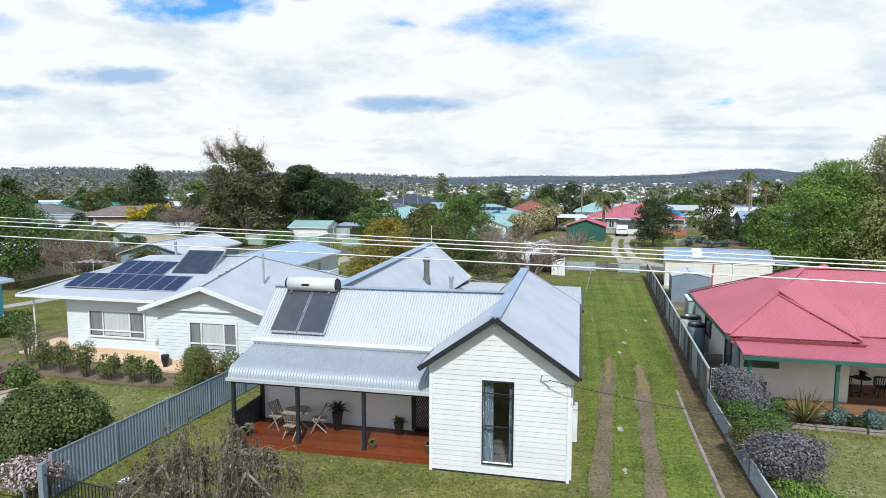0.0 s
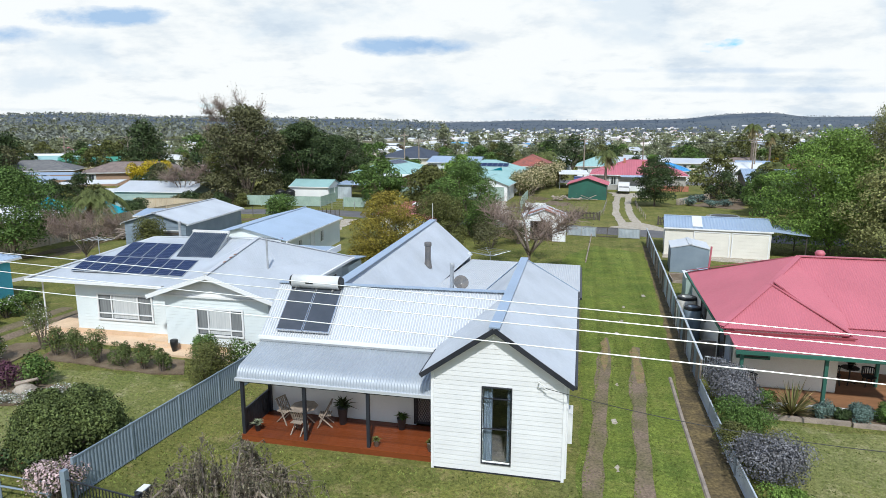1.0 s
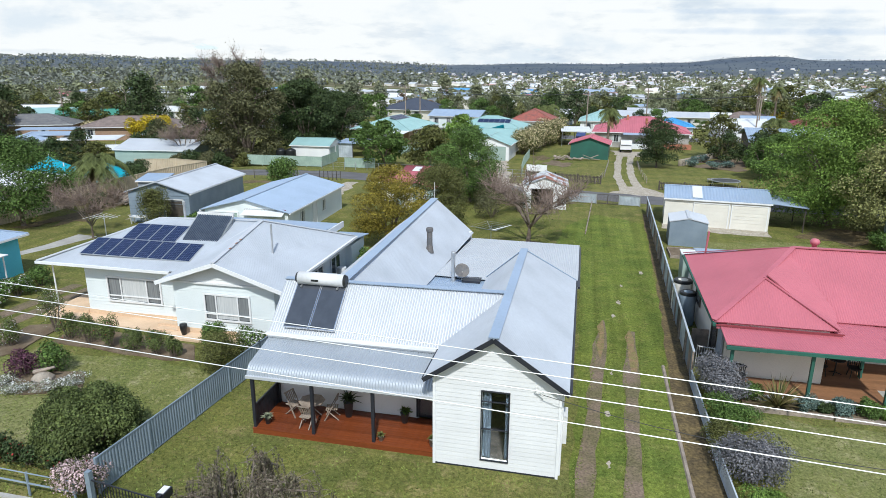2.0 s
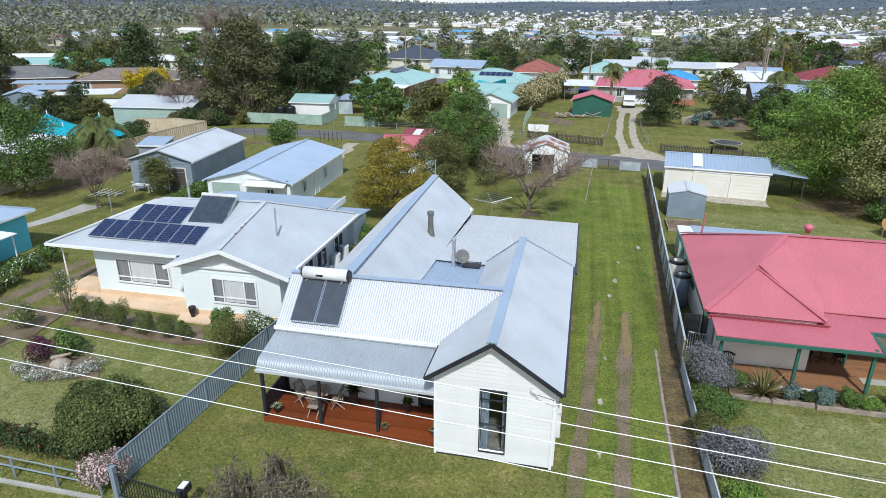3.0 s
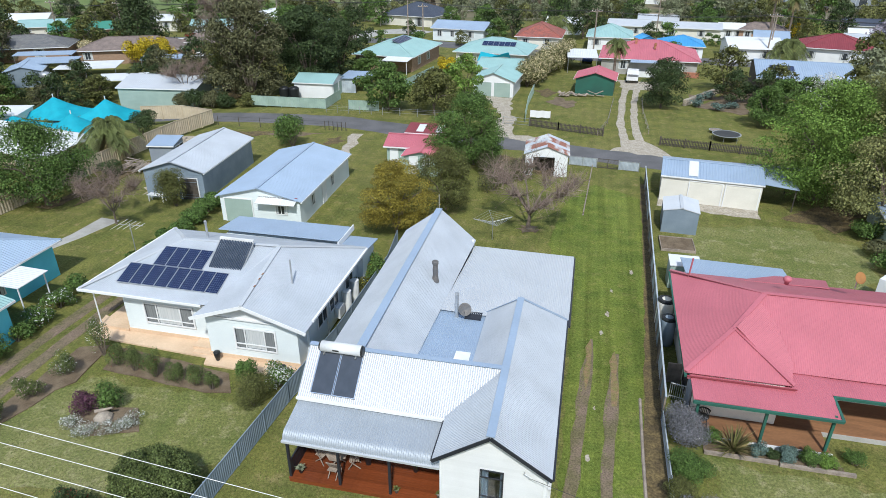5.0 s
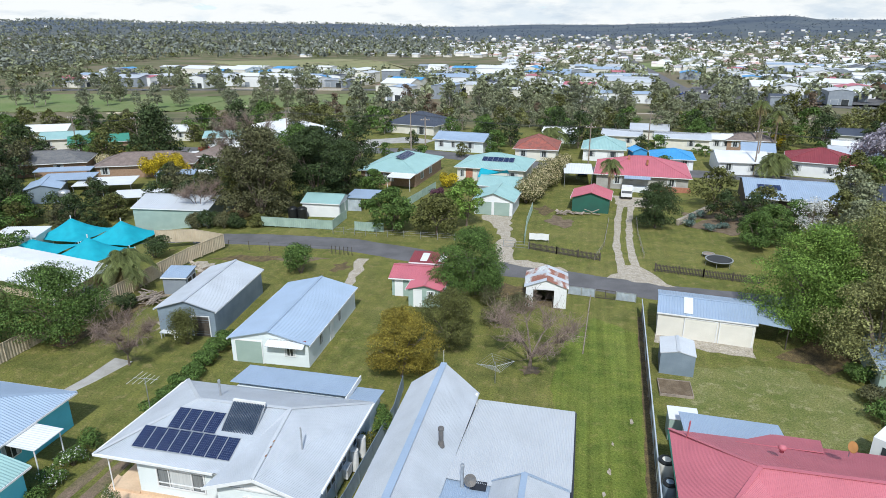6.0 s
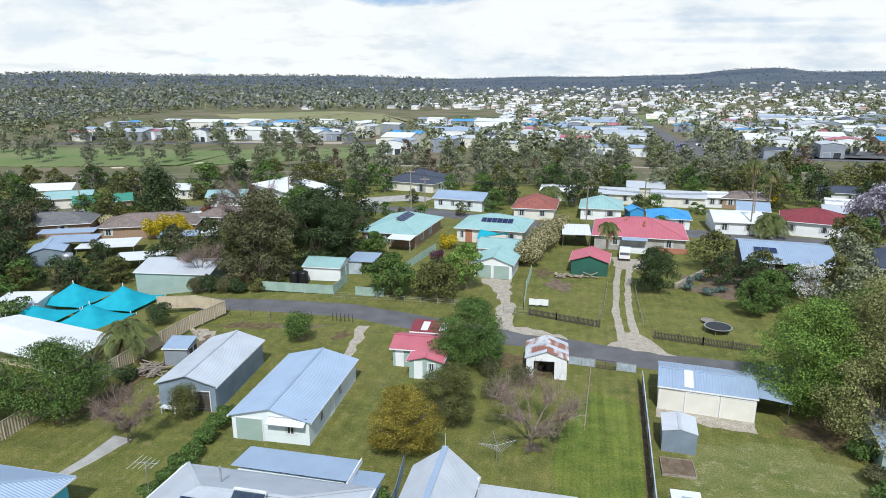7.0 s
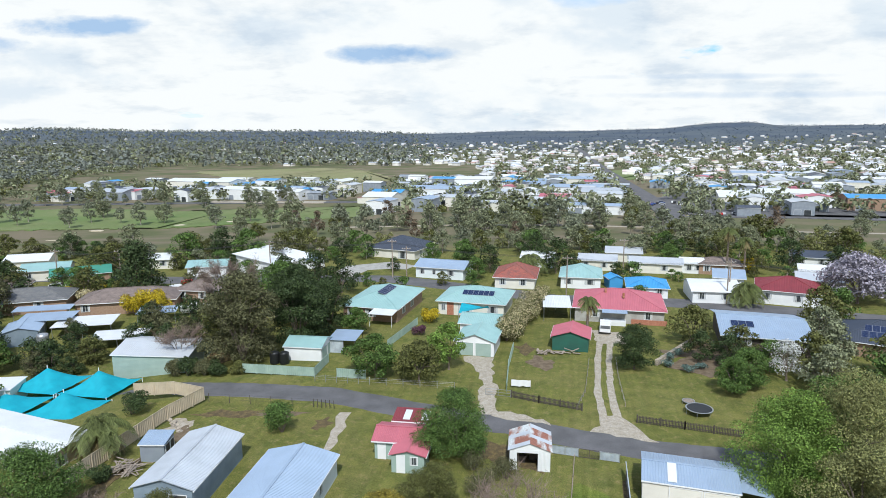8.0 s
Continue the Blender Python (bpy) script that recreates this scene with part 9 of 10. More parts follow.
def road_x(y, true=False):
    pts = [(222, 80), (262, 96), (320, 107), (410, 122), (609, 155), (880, 205), (1180, 262), (1560, 330)]
    if true:
        pts = [far(x, v)[::-1] for v, x in pts]
    for (y0, x0), (y1, x1) in zip(pts, pts[1:]):
        if y0 <= y <= y1:
            return x0 + (x1 - x0) * (y - y0) / (y1 - y0)
    return -999


for x, y, w, d, h, rf_, wl_ in ((150, 300, 26, 18, 6, "white_iron", "paint_white"), (176, 272, 28, 16, 6, "blue_iron", "brick_tan"), (128, 290, 18, 14, 5, "white_iron", "paint_cream"), (8, 395, 24, 18, 7, "white_iron", "paint_white"), (-20, 350, 34, 16, 5, "zinc_blue", "paint_white"),
                                (-120, 342, 44, 14, 6, "white_iron", "paint_white"), (-150, 352, 30, 16, 5, "zinc_new", "paint_white"), (-178, 408, 50, 18, 6, "white_iron", "paint_cream"), (-95, 336, 22, 14, 5, "white_iron", "paint_white"), (60, 352, 30, 16, 5, "zinc_blue", "paint_white"), (168, 330, 18, 14, 5, "red_iron", "paint_white")):
    taken.append((x, y, max(w, d) / 2))
    far_building(x, y, -18, w, d, h, rf_, wl_)
cnt = 0
for i in range(1600):
    zone = rng.random()
    if zone < 0.55:
        x, y = rng.uniform(88, 300), rng.uniform(248, 470)
        if x > 90 + (y - 240) * 1.0 + 40:
            continue
    elif zone < 0.85:
        x, y = rng.uniform(-40, 112), rng.uniform(268, 470)
    else:
        x, y = rng.uniform(-230, -60), rng.uniform(332, 430)
    w, d = rng.choice((9, 12, 15, 18, 24)), rng.choice((9, 12, 15))
    if abs(x - road_x(y)) < 14 + w / 2 or not free(x, y, max(w, d) * 0.56):
        continue
    far_building(x, y, rng.choice((-18, -16, -20, 72)), w, d, rng.choice((3, 4, 4, 5, 6)), rng.choice(ROOFS), rng.choice(WALLS), rng.choice((7, 9, 13)))
    cnt += 1
    if cnt > 175:
        break
patch("ground", [far(*p) for p in ((98, 267), (135, 250), (175, 238), (225, 300), (215, 360), (150, 372), (112, 330))], M["asphalt"], "wide bitumen yards and streets among the commercial buildings", "yard", 0.05, 1.0, 299)
# bitumen yards among them
for k, (x, y, w, d) in enumerate(((120, 262, 34, 16), (188, 300, 40, 26), (110, 300, 12, 30), (40, 300, 60, 16), (150, 350, 50, 24), (-90, 328, 60, 10))):
    patch("ground", [far(*p) for p in ((x - w / 2, y - d / 2), (x + w / 2, y - d / 2 - 6), (x + w / 2, y + d / 2 - 6), (x - w / 2, y + d / 2))], M["asphalt"] if k % 2 == 0 else M["gravel"], "open paved yard among commercial buildings", "yard", 0.08 + 0.004 * k, 0.5, 300 + k)


# cars in the far yards
def car_meshes():
    b = Build()
    prof = [(-2.1, 0.35), (2.1, 0.35), (2.15, 0.75), (1.25, 0.92), (0.7, 1.42), (-1.2, 1.45), (-1.95, 0.95), (-2.15, 0.8)]
    n = len(prof)
    b.add([(x, -0.85, z) for x, z in prof] + [(x, 0.85, z) for x, z in prof], [tuple(range(n - 1, -1, -1)), tuple(range(n, 2 * n))] + [(i, (i + 1) % n, n + (i + 1) % n, n + i) for i in range(n)])
    gl = Build().add([(1.28, -0.7, 0.94), (1.28, 0.7, 0.94), (0.74, 0.62, 1.4), (0.74, -0.62, 1.4)], [(0, 1, 2, 3)]).box(-1.5, 0.75, -0.86, 0.86, 0.98, 1.34)
    wh = Build().tube((0, -0.1, 0), (0, 0.1, 0), 0.33, n=12)
    return b, gl, wh


cb, cg, cw = car_meshes()
CARS = [cb.mesh("body", material("car_paint_%s" % k, c, rough=0.25, vary=0.02, spec=0.6)) for k, c in (("white", (0.75, 0.75, 0.75)), ("silver", (0.45, 0.46, 0.48)), ("red", (0.45, 0.03, 0.03)), ("blue", (0.04, 0.08, 0.25)), ("dark", (0.03, 0.03, 0.035)))]
CG, CW = cg.mesh("side_window", M["glass_dark"]), cw.mesh("wheel", M["tyre"])


def car(x, y, rz, k, label, group=""):
    t = thing("car", pose(x, y, hill(x, y) + (0.4 if y > 250 else 0.03), 0, 0, rz), label, "car", group)
    part("body", CARS[k], None, t)
    part("side_window", CG, None, t)
    for a, b_ in ((-1.35, -0.78), (1.35, -0.78), (-1.35, 0.78), (1.35, 0.78)):
        part("wheel", CW, None, t, at=pose(a, b_, 0.33))


for i in range(46):
    x, y = rng.choice(((120, 262), (188, 300), (110, 300), (40, 300), (150, 350), (-90, 328)))
    k = rng.randrange(5)
    car(*far(x + rng.uniform(-14, 14), y + rng.uniform(-6, 5)), rng.choice((-18, 72)), k, "parked %s car in a yard" % ("white", "silver", "red", "blue", "dark")[k], "cars in the yards")
car(24.0, 122.5, 75, 3, "dark blue car parked on the street")
car(-87, 139.0, 20, 0, "white car parked by the street")

# white ute in the drive
ut = thing("ute", pose(28.3, 105.6, 0.03, 0, 0, 75), "white utility parked on the gravel drive", "car")
b = Build()
prof = [(-2.6, 0.5), (2.5, 0.5), (2.55, 1.0), (1.5, 1.12), (0.95, 1.75), (-0.6, 1.78), (-0.75, 1.1), (-2.6, 1.1)]
b.add([(x, -0.9, z) for x, z in prof] + [(x, 0.9, z) for x, z in prof], [tuple(range(7, -1, -1)), tuple(range(8, 16))] + [(i, (i + 1) % 8, 8 + (i + 1) % 8, 8 + i) for i in range(8)])
part("body", b, M["car_white"], ut)
part("windscreen", Build().add([(1.53, -0.78, 1.14), (1.53, 0.78, 1.14), (0.99, 0.7, 1.72), (0.99, -0.7, 1.72)], [(0, 1, 2, 3)]), M["glass_dark"], ut)
part("side_window", Build().box(-0.5, 0.95, -0.91, 0.91, 1.18, 1.62), M["glass_dark"], ut)
part("tray_cover", Build().box(-2.5, -0.85, -0.8, 0.8, 1.1, 1.14), M["plastic_black"], ut)
for a, c in ((-1.7, -0.85), (1.65, -0.85), (-1.7, 0.85), (1.65, 0.85)):
    part("wheel", CW, None, ut, at=pose(a, c, 0.36))
part("bumper", Build().box(2.5, 2.66, -0.85, 0.85, 0.45, 0.75), M["plastic_black"], ut)

# boat and truck in the left yards
bt = thing("boat", pose(-48.6, 119.5, 0.5, 0, 0, 25), "white motor boat on a trailer", "boat")
hb = Build()
st_ = [(-2.6, 1.0, 0.0), (-1, 1.05, 0.0), (1.0, 0.9, 0.05), (2.2, 0.5, 0.2), (3.0, 0.05, 0.45)]
vs = []
for x, w, z in st_:
    vs += [(x, -w, 0.8 + z * 0.5), (x, -w * 0.6, z), (x, 0, z - 0.15), (x, w * 0.6, z), (x, w, 0.8 + z * 0.5)]
hb.add(vs, [(i * 5 + k, i * 5 + k + 1, i * 5 + k + 6, i * 5 + k + 5) for i in range(4) for k in range(4)] + [(0, 1, 2, 3, 4)] + [(i * 5 + 4, i * 5, i * 5 + 5, i * 5 + 9) for i in range(4)])
part("hull", hb, M["boat"], bt)
part("cabin", Build().box(-0.6, 1.0, -0.6, 0.6, 0.8, 1.5), M["boat"], bt)
part("windscreen", Build().box(1.0, 1.03, -0.55, 0.55, 0.95, 1.4), M["glass_dark"], bt)
part("trailer", Build().box(-2.4, 2.2, -0.5, 0.5, -0.35, -0.2).beam((2.0, 0, -0.28), (3.8, 0, -0.28), 0.1), M["steel"], bt)
for c in (-0.8, 0.8):
    part("wheel", CW, None, bt, at=pose(-0.6, c, -0.18))
tr = thing("truck", pose(-56, 133.5, 0.0, 0, 0, 35), "white truck with a red top", "truck")
part("cab", Build().box(1.2, 3.0, -1.0, 1.0, 0.5, 2.5), M["car_white"], tr)
part("tray", Build().box(-3.0, 1.1, -1.05, 1.05, 0.7, 2.3), M["car_white"], tr)
part("top", Build().box(-0.5, 1.6, -0.9, 0.9, 2.5, 3.1), M["red_paint"], tr)
part("windscreen", Build().box(3.0, 3.02, -0.9, 0.9, 1.5, 2.3), M["glass_dark"], tr)
for a in (-2.0, 2.0):
    for c in (-0.95, 0.95):
        part("wheel", CW, None, tr, at=pose(a, c, 0.33))
cv = thing("caravan", lot(23.3, 21.6, 0, -40), "white caravan with dark windows", "caravan")
part("body", Build().prism([(0, 0), (4.6, 0), (4.6, 2.1), (0, 2.1)], 0.45, 2.35), M["car_white"], cv)
part("window", Build().box(0.6, 1.6, -0.02, -0.004, 1.3, 1.9), M["glass_dark"], cv)
part("window", Build().box(-0.02, -0.004, 0.4, 1.7, 1.3, 1.9), M["glass_dark"], cv)
part("wheel", CW, None, cv, at=pose(2.3, 0.1, 0.33))

# trampolines, sheet on the fence, clothes line
for x, y, r, h, m_, lb in ((31.3, 72.3, 1.55, 0.75, "plastic_black", "round black trampoline on steel legs"), (31.2, 75.4, 0.75, 0.35, "timber_grey", "small round play pool frame")):
    t = thing("trampoline" if r > 1 else "pool_frame", pose(x, y, 0), lb, "trampoline" if r > 1 else "pool frame")
    part("mat", Build().lathe([(r * 0.93, h - 0.03), (r * 0.93, h)], 24), M[m_], t)
    ring = Build()
    for i in range(24):
        a, c = 2 * math.pi * i / 24, 2 * math.pi * (i + 1) / 24
        ring.beam((r * math.cos(a), r * math.sin(a), h + 0.01), (r * math.cos(c), r * math.sin(c), h + 0.01), r * 0.09, 0.05)
    part("rim", ring, M["steel"], t)
    for i in range(6):
        a = math.pi / 3 * i
        part("leg", Build().tube((r * math.cos(a), r * math.sin(a), 0), (r * math.cos(a), r * math.sin(a), h), 0.025, n=6), M["steel"], t)
cl = thing("rotary_clothes_line", lot(-1.9, 26.6, 0, 20), "grey rotary clothes line on the lawn", "clothes line")
part("mast", Build().tube((0, 0, -0.1), (0, 0, 1.9), 0.03), M["steel"], cl)
for i in range(4):
    a = math.pi / 2 * i
    part("arm", Build().tube((0, 0, 1.55), (1.55 * math.cos(a), 1.55 * math.sin(a), 1.9), 0.02, n=6), M["steel"], cl)
for k in range(1, 6):
    ln = Build()
    for i in range(4):
        a, c = math.pi / 2 * i, math.pi / 2 * (i + 1)
        u = k / 5
        ln.tube((1.55 * u * math.cos(a), 1.55 * u * math.sin(a), 1.55 + 0.35 * u), (1.55 * u * math.cos(c), 1.55 * u * math.sin(c), 1.55 + 0.35 * u), 0.012, n=3, caps=False)
    part("line", ln, M["steel"], cl)
tv = thing("television_aerial", lot(-25.4, 15.6), "old television aerial on a tall pole behind the house", "aerial")
part("mast", Build().tube((0, 0, -0.1), (0, 0, 3.9), 0.03), M["steel"], tv)
part("boom", Build().tube((-0.9, 0, 3.75), (0.9, 0.15, 3.75), 0.02), M["steel"], tv)
for i in range(5):
    part("element", Build().tube((-0.8 + 0.4 * i, -0.9 + 0.1 * i, 3.78), (-0.8 + 0.4 * i, 0.9 - 0.1 * i, 3.78), 0.012, n=5), M["plastic_white"], tv)
pf = thing("garden_rail", lot(4.97, 33.0), "long pale timber rail lying low across the lawn", "rail")
part("rail", Build().beam((0, 0, 0.08), (0.62, 13.2, 0.08), 0.09, 0.07), M["timber_grey"], pf)
for u in (0.02, 0.33, 0.66, 0.98):
    part("peg", Build().box(0.62 * u - 0.04, 0.62 * u + 0.04, 13.2 * u - 0.04, 13.2 * u + 0.04, -0.1, 0.3), M["timber_grey"], pf)

# water pipe stubs, bins and pots by the mint house
for a, b_ in ((-14.6, 7.5), (-10.4, 7.1)):
    t = thing("plant_pot", lot(a, b_, 0.1), "tall glossy black garden pot", "pot")
    part("pot", Build().lathe([(0.10, 0), (0.17, 0.3), (0.19, 0.55), (0.16, 0.58)], 14), M["plastic_black"], t, smooth=True)
lid = thing("garden_ornament", lot(-17.6, 1.9), "pale driftwood and rock in the round bed", "ornament")
part("rock", Build().lathe([(0.5, -0.05), (0.45, 0.2), (0.3, 0.36), (0.1, 0.42)], 7), M["stone"], lid)
part("log", Build().tube((-0.5, 0.1, 0.35), (0.4, 0.3, 0.6), 0.1, 0.05, 7), M["timber_grey"], lid)


# ---- verandah furniture ----
def folding_chair(m):
    c = thing("folding_chair", m, "weathered slatted timber folding chair on the verandah", "chair", "chairs round the table")
    T = M["timber_grey"]
    for x in (-0.22, 0.22):
        part("leg", Build().beam((x, -0.28, 0), (x * 0.95, 0.22, 0.92), 0.035), T, c)
        part("leg", Build().beam((x * 0.85, 0.25, 0), (x * 0.85, -0.22, 0.46), 0.035), T, c)
    for i in range(6):
        part("seat_slat", Build().box(-0.21, 0.21, -0.22 + i * 0.075, -0.165 + i * 0.075, 0.44, 0.46), T, c)
    for i in range(5):
        part("back_slat", Build().beam((-0.16 + i * 0.08, 0.06, 0.55), (-0.16 + i * 0.08, 0.21, 0.9), 0.04, 0.015), T, c)
    part("top_rail", Build().beam((-0.24, 0.22, 0.9), (0.24, 0.22, 0.9), 0.05, 0.03), T, c)
    return c


tb = thing("outdoor_table", lot(-5.05, 1.45, 0.22), "weathered octagonal timber outdoor table", "table")
part("tabletop", Build().prism([(0.5 * math.cos(math.pi / 8 + i * math.pi / 4), 0.5 * math.sin(math.pi / 8 + i * math.pi / 4)) for i in range(8)], 0.70, 0.73), M["timber_grey"], tb)
for i in range(4):
    a = math.pi / 4 + i * math.pi / 2
    part("leg", Build().beam((0.36 * math.cos(a), 0.36 * math.sin(a), 0), (-0.2 * math.cos(a), -0.2 * math.sin(a), 0.7), 0.045), M["timber_grey"], tb)
for a, b_, r in ((-5.85, 1.55, 70), (-5.0, 0.85, 175), (-4.3, 1.6, -75)):
    folding_chair(lot(a, b_, 0.22, r))


def potted(m, r, h, fl, lw, label, mat="pot_grey"):
    t = thing("potted_plant", m, label, "potted plant")
    part("pot", Build().lathe([(r * 0.65, 0), (r, h), (r * 1.05, h), (r * 0.9, h - 0.02)], 16), M[mat], t, smooth=True)
    b = Build()
    g = np.random.default_rng(int(h * 1000))
    for i in range(60):
        a, e, L = g.uniform(0, 6.283), g.uniform(0.5, 1.4), lw * g.uniform(0.6, 1.1)
        d = Vector((math.cos(a), math.sin(a), 0))
        P = [Vector((0, 0, h)) + d * (L * u * math.cos(e)) + Vector((0, 0, L * (u * math.sin(e) - 0.45 * u * u))) for u in (0, 0.5, 1.0)]
        s = Vector((-d.y, d.x, 0)) * 0.035
        b.add([P[0] - s * 0.3, P[0] + s * 0.3, P[1] + s, P[1] - s, P[2]], [(0, 1, 2, 3), (3, 2, 4)])
    part("leaf_mass", b, LEAF[fl], t)


potted(lot(-3.75, 1.85, 0.22), 0.19, 0.62, "dark", 0.75, "dark-leaved strappy plant in a tall slate pot")
potted(lot(-1.55, 1.9, 0.22), 0.17, 0.42, "green", 0.42, "leafy green plant in a grey pot")
potted(lot(-2.05, 0.55, 0.22), 0.11, 0.2, "olive", 0.26, "small flowering plant in a pale pot", "concrete")
potted(lot(-0.2, 0.62, 0.22), 0.12, 0.3, "olive", 0.25, "small plant in a stoneware pot at the house corner", "concrete")
potted(lot(-6.5, 0.7, 0.22), 0.12, 0.25, "grey", 0.35, "small plant by the verandah post")
# red house verandah chairs and table
for a, b_ in ((14.95, 9.55), (16.3, 9.6), (11.3, 7.9)):
    t = thing("garden_chair", lot(a, b_, 0.28), "black tub-shaped outdoor chair", "chair", "black verandah chairs")
    part("seat", Build().lathe([(0.26, 0.40), (0.28, 0.44)], 14), M["plastic_black"], t)
    bk = Build()
    for i in range(9):
        x = math.radians(200 + i * 17)
        y_ = math.radians(200 + (i + 1) * 17)
        bk.beam((0.28 * math.cos(x), -0.28 * math.sin(x), 0.75), (0.28 * math.cos(y_), -0.28 * math.sin(y_), 0.75), 0.05)
        bk.beam((0.28 * math.cos(x), -0.28 * math.sin(x), 0.45), (0.28 * math.cos(x), -0.28 * math.sin(x), 0.75), 0.03)
    part("backrest", bk, M["plastic_black"], t)
    for i in range(4):
        x = math.pi / 4 + i * math.pi / 2
        part("leg", Build().tube((0.2 * math.cos(x), 0.2 * math.sin(x), 0.4), (0.27 * math.cos(x), 0.27 * math.sin(x), 0), 0.02, n=6), M["plastic_black"], t)
t = thing("round_table", lot(15.6, 9.7, 0.28), "small round black verandah table", "table")
part("tabletop", Build().lathe([(0.34, 0.70), (0.34, 0.73)], 18), M["plastic_black"], t)
part("pedestal", Build().tube((0, 0, 0.1), (0, 0, 0.7), 0.03), M["plastic_black"], t)
for i in range(3):
    part("foot", Build().beam((0, 0, 0.12), (0.28 * math.cos(i * 2.1), 0.28 * math.sin(i * 2.1), 0.02), 0.035), M["plastic_black"], t)
potted(lot(15.6, 9.7, 1.01), 0.12, 0.16, "dark", 0.3, "dark pot plant on the verandah table", "plastic_black")

# ---- power lines ----
for k, (y0, z0, ang, sl_) in enumerate(((10.55, 7.78, -0.2513, -0.0206), (9.96, 7.766, -0.2484, -0.0198), (9.31, 7.759, -0.249, -0.0178), (8.62, 7.66, -0.2547, -0.0153))):
    t = thing("power_line", Matrix(), "bright bare overhead power line", "power line", "overhead lines")
    P = [Vector((s * math.cos(ang), y0 + s * math.sin(ang), z0 + sl_ * s)) for s in range(-45, 46, 5)]
    part("wire", Build().pipe(P, 0.009), M["wire"], t)
t = thing("service_line", Matrix(), "dark service cable from the gable to the street", "power line")
b = Build()
p0, p1 = LOT @ Vector((3.55, -0.25, 3.15)), Vector((24, 9.0, 6.2))
P = [p0.lerp(p1, i / 20) + Vector((0, 0, -1.5 * 4 * (i / 20) * (1 - i / 20))) for i in range(21)]
part("wire", Build().pipe(P, 0.011), M["wire_dark"], t)
for i, (x, y, h) in enumerate(((-12.0, 148.5, 9.5), (-8.5, 146.5, 8.0), (26, 128.5, 9), (57, 122.5, 9), (59, 126, 8.5), (-73, 140, 9), (-88, 141, 9), (44, 150, 9), (90, 110, 9), (-42, 151, 9), (-30, 152, 7))):
    t = thing("power_pole", pose(x, y, 0), "weathered timber power pole with a crossarm", "power pole", "street poles")
    part("pole", Build().tube((0, 0, -0.2), (0, 0, h), 0.16, 0.11, 8), M["timber_grey"], t)
    part("crossarm", Build().box(-1.1, 1.1, -0.06, 0.06, h - 0.7, h - 0.55), M["timber_grey"], t)
    for k in (-0.9, -0.3, 0.3, 0.9):
        part("insulator", Build().tube((k, 0, h - 0.55), (k, 0, h - 0.38), 0.05, n=6), M["plastic_white"], t)
t = thing("street_line", Matrix(), "overhead lines between the street poles", "power line", kind="stuff")
b = Build()
for (x0, y0), (x1, y1) in (((-73, 140), (-42, 151)), ((-42, 151), (-12, 148.5)), ((-12, 148.5), (26, 128.5)), ((26, 128.5), (57, 122.5)), ((57, 122.5), (90, 110)), ((-88, 141), (-73, 140))):
    for k in (-0.9, -0.3, 0.3, 0.9):
        P = [Vector((x0 + (x1 - x0) * i / 8, y0 + (y1 - y0) * i / 8 + k, 8.55 - 0.8 * 4 * (i / 8) * (1 - i / 8))) for i in range(9)]
        for p, q in zip(P, P[1:]):
            b.tube(p, q, 0.02, n=3, caps=False)
part("wire", b, M["wire_dark"], t)

# ---- far town and woods ----
rng = random.Random(77)


def far_houses(n):
    wallb, roofb = Build(), Build()
    k = 0
    while k < n:
        y = 540 * math.exp(rng.uniform(0, 1.45))
        s = rng.uniform(-0.75, 0.95)
        x = s * y
        if x > road_x(y, True) - 6 and x < road_x(y, True) + 6:
            continue
        dens = 1.0 if s > 0.0 else max(0.05, 1.0 + s * 3.0)
        if y < 900 and -390 < x < 50:
            continue
        if y < 610 and x < 420:
            continue
        if rng.random() > dens:
            continue
        w, d, h, p = rng.uniform(8, 15), rng.uniform(7, 10), rng.uniform(2.6, 4.2), rng.uniform(1.3, 2.4)
        a = radians(rng.choice((-18, -18, 72)) + rng.uniform(-4, 4))
        c, e = math.cos(a), math.sin(a)
        z = hill(x, y) - 0.3
        T = lambda u, v, q: (x + u * c - v * e, y + u * e + v * c, z + q)
        w2, d2, o = w / 2, d / 2, 0.4
        wallb.add([T(-w2, -d2, 0), T(w2, -d2, 0), T(w2, d2, 0), T(-w2, d2, 0), T(-w2, -d2, h), T(w2, -d2, h), T(w2, d2, h), T(-w2, d2, h)], [(0, 1, 5, 4), (1, 2, 6, 5), (2, 3, 7, 6), (3, 0, 4, 7)])
        r = rng.choice((0, 0, d2 * 0.9))
        roofb.add([T(-w2 - o, -d2 - o, h), T(w2 + o, -d2 - o, h), T(w2 + o, d2 + o, h), T(-w2 - o, d2 + o, h), T(-w2 - o + r, 0, h + p), T(w2 + o - r, 0, h + p)], [(0, 1, 5, 4), (2, 3, 4, 5), (1, 2, 5), (3, 0, 4)])
        k += 1
    t = thing("far_houses", Matrix(), "hundreds of small white and pale roofed houses across the valley", "town", kind="stuff")
    part("far_wall", wallb, M["cover_far"], t)
    part("far_roof", roofb, M["roof_far"], t)


far_houses(1250)


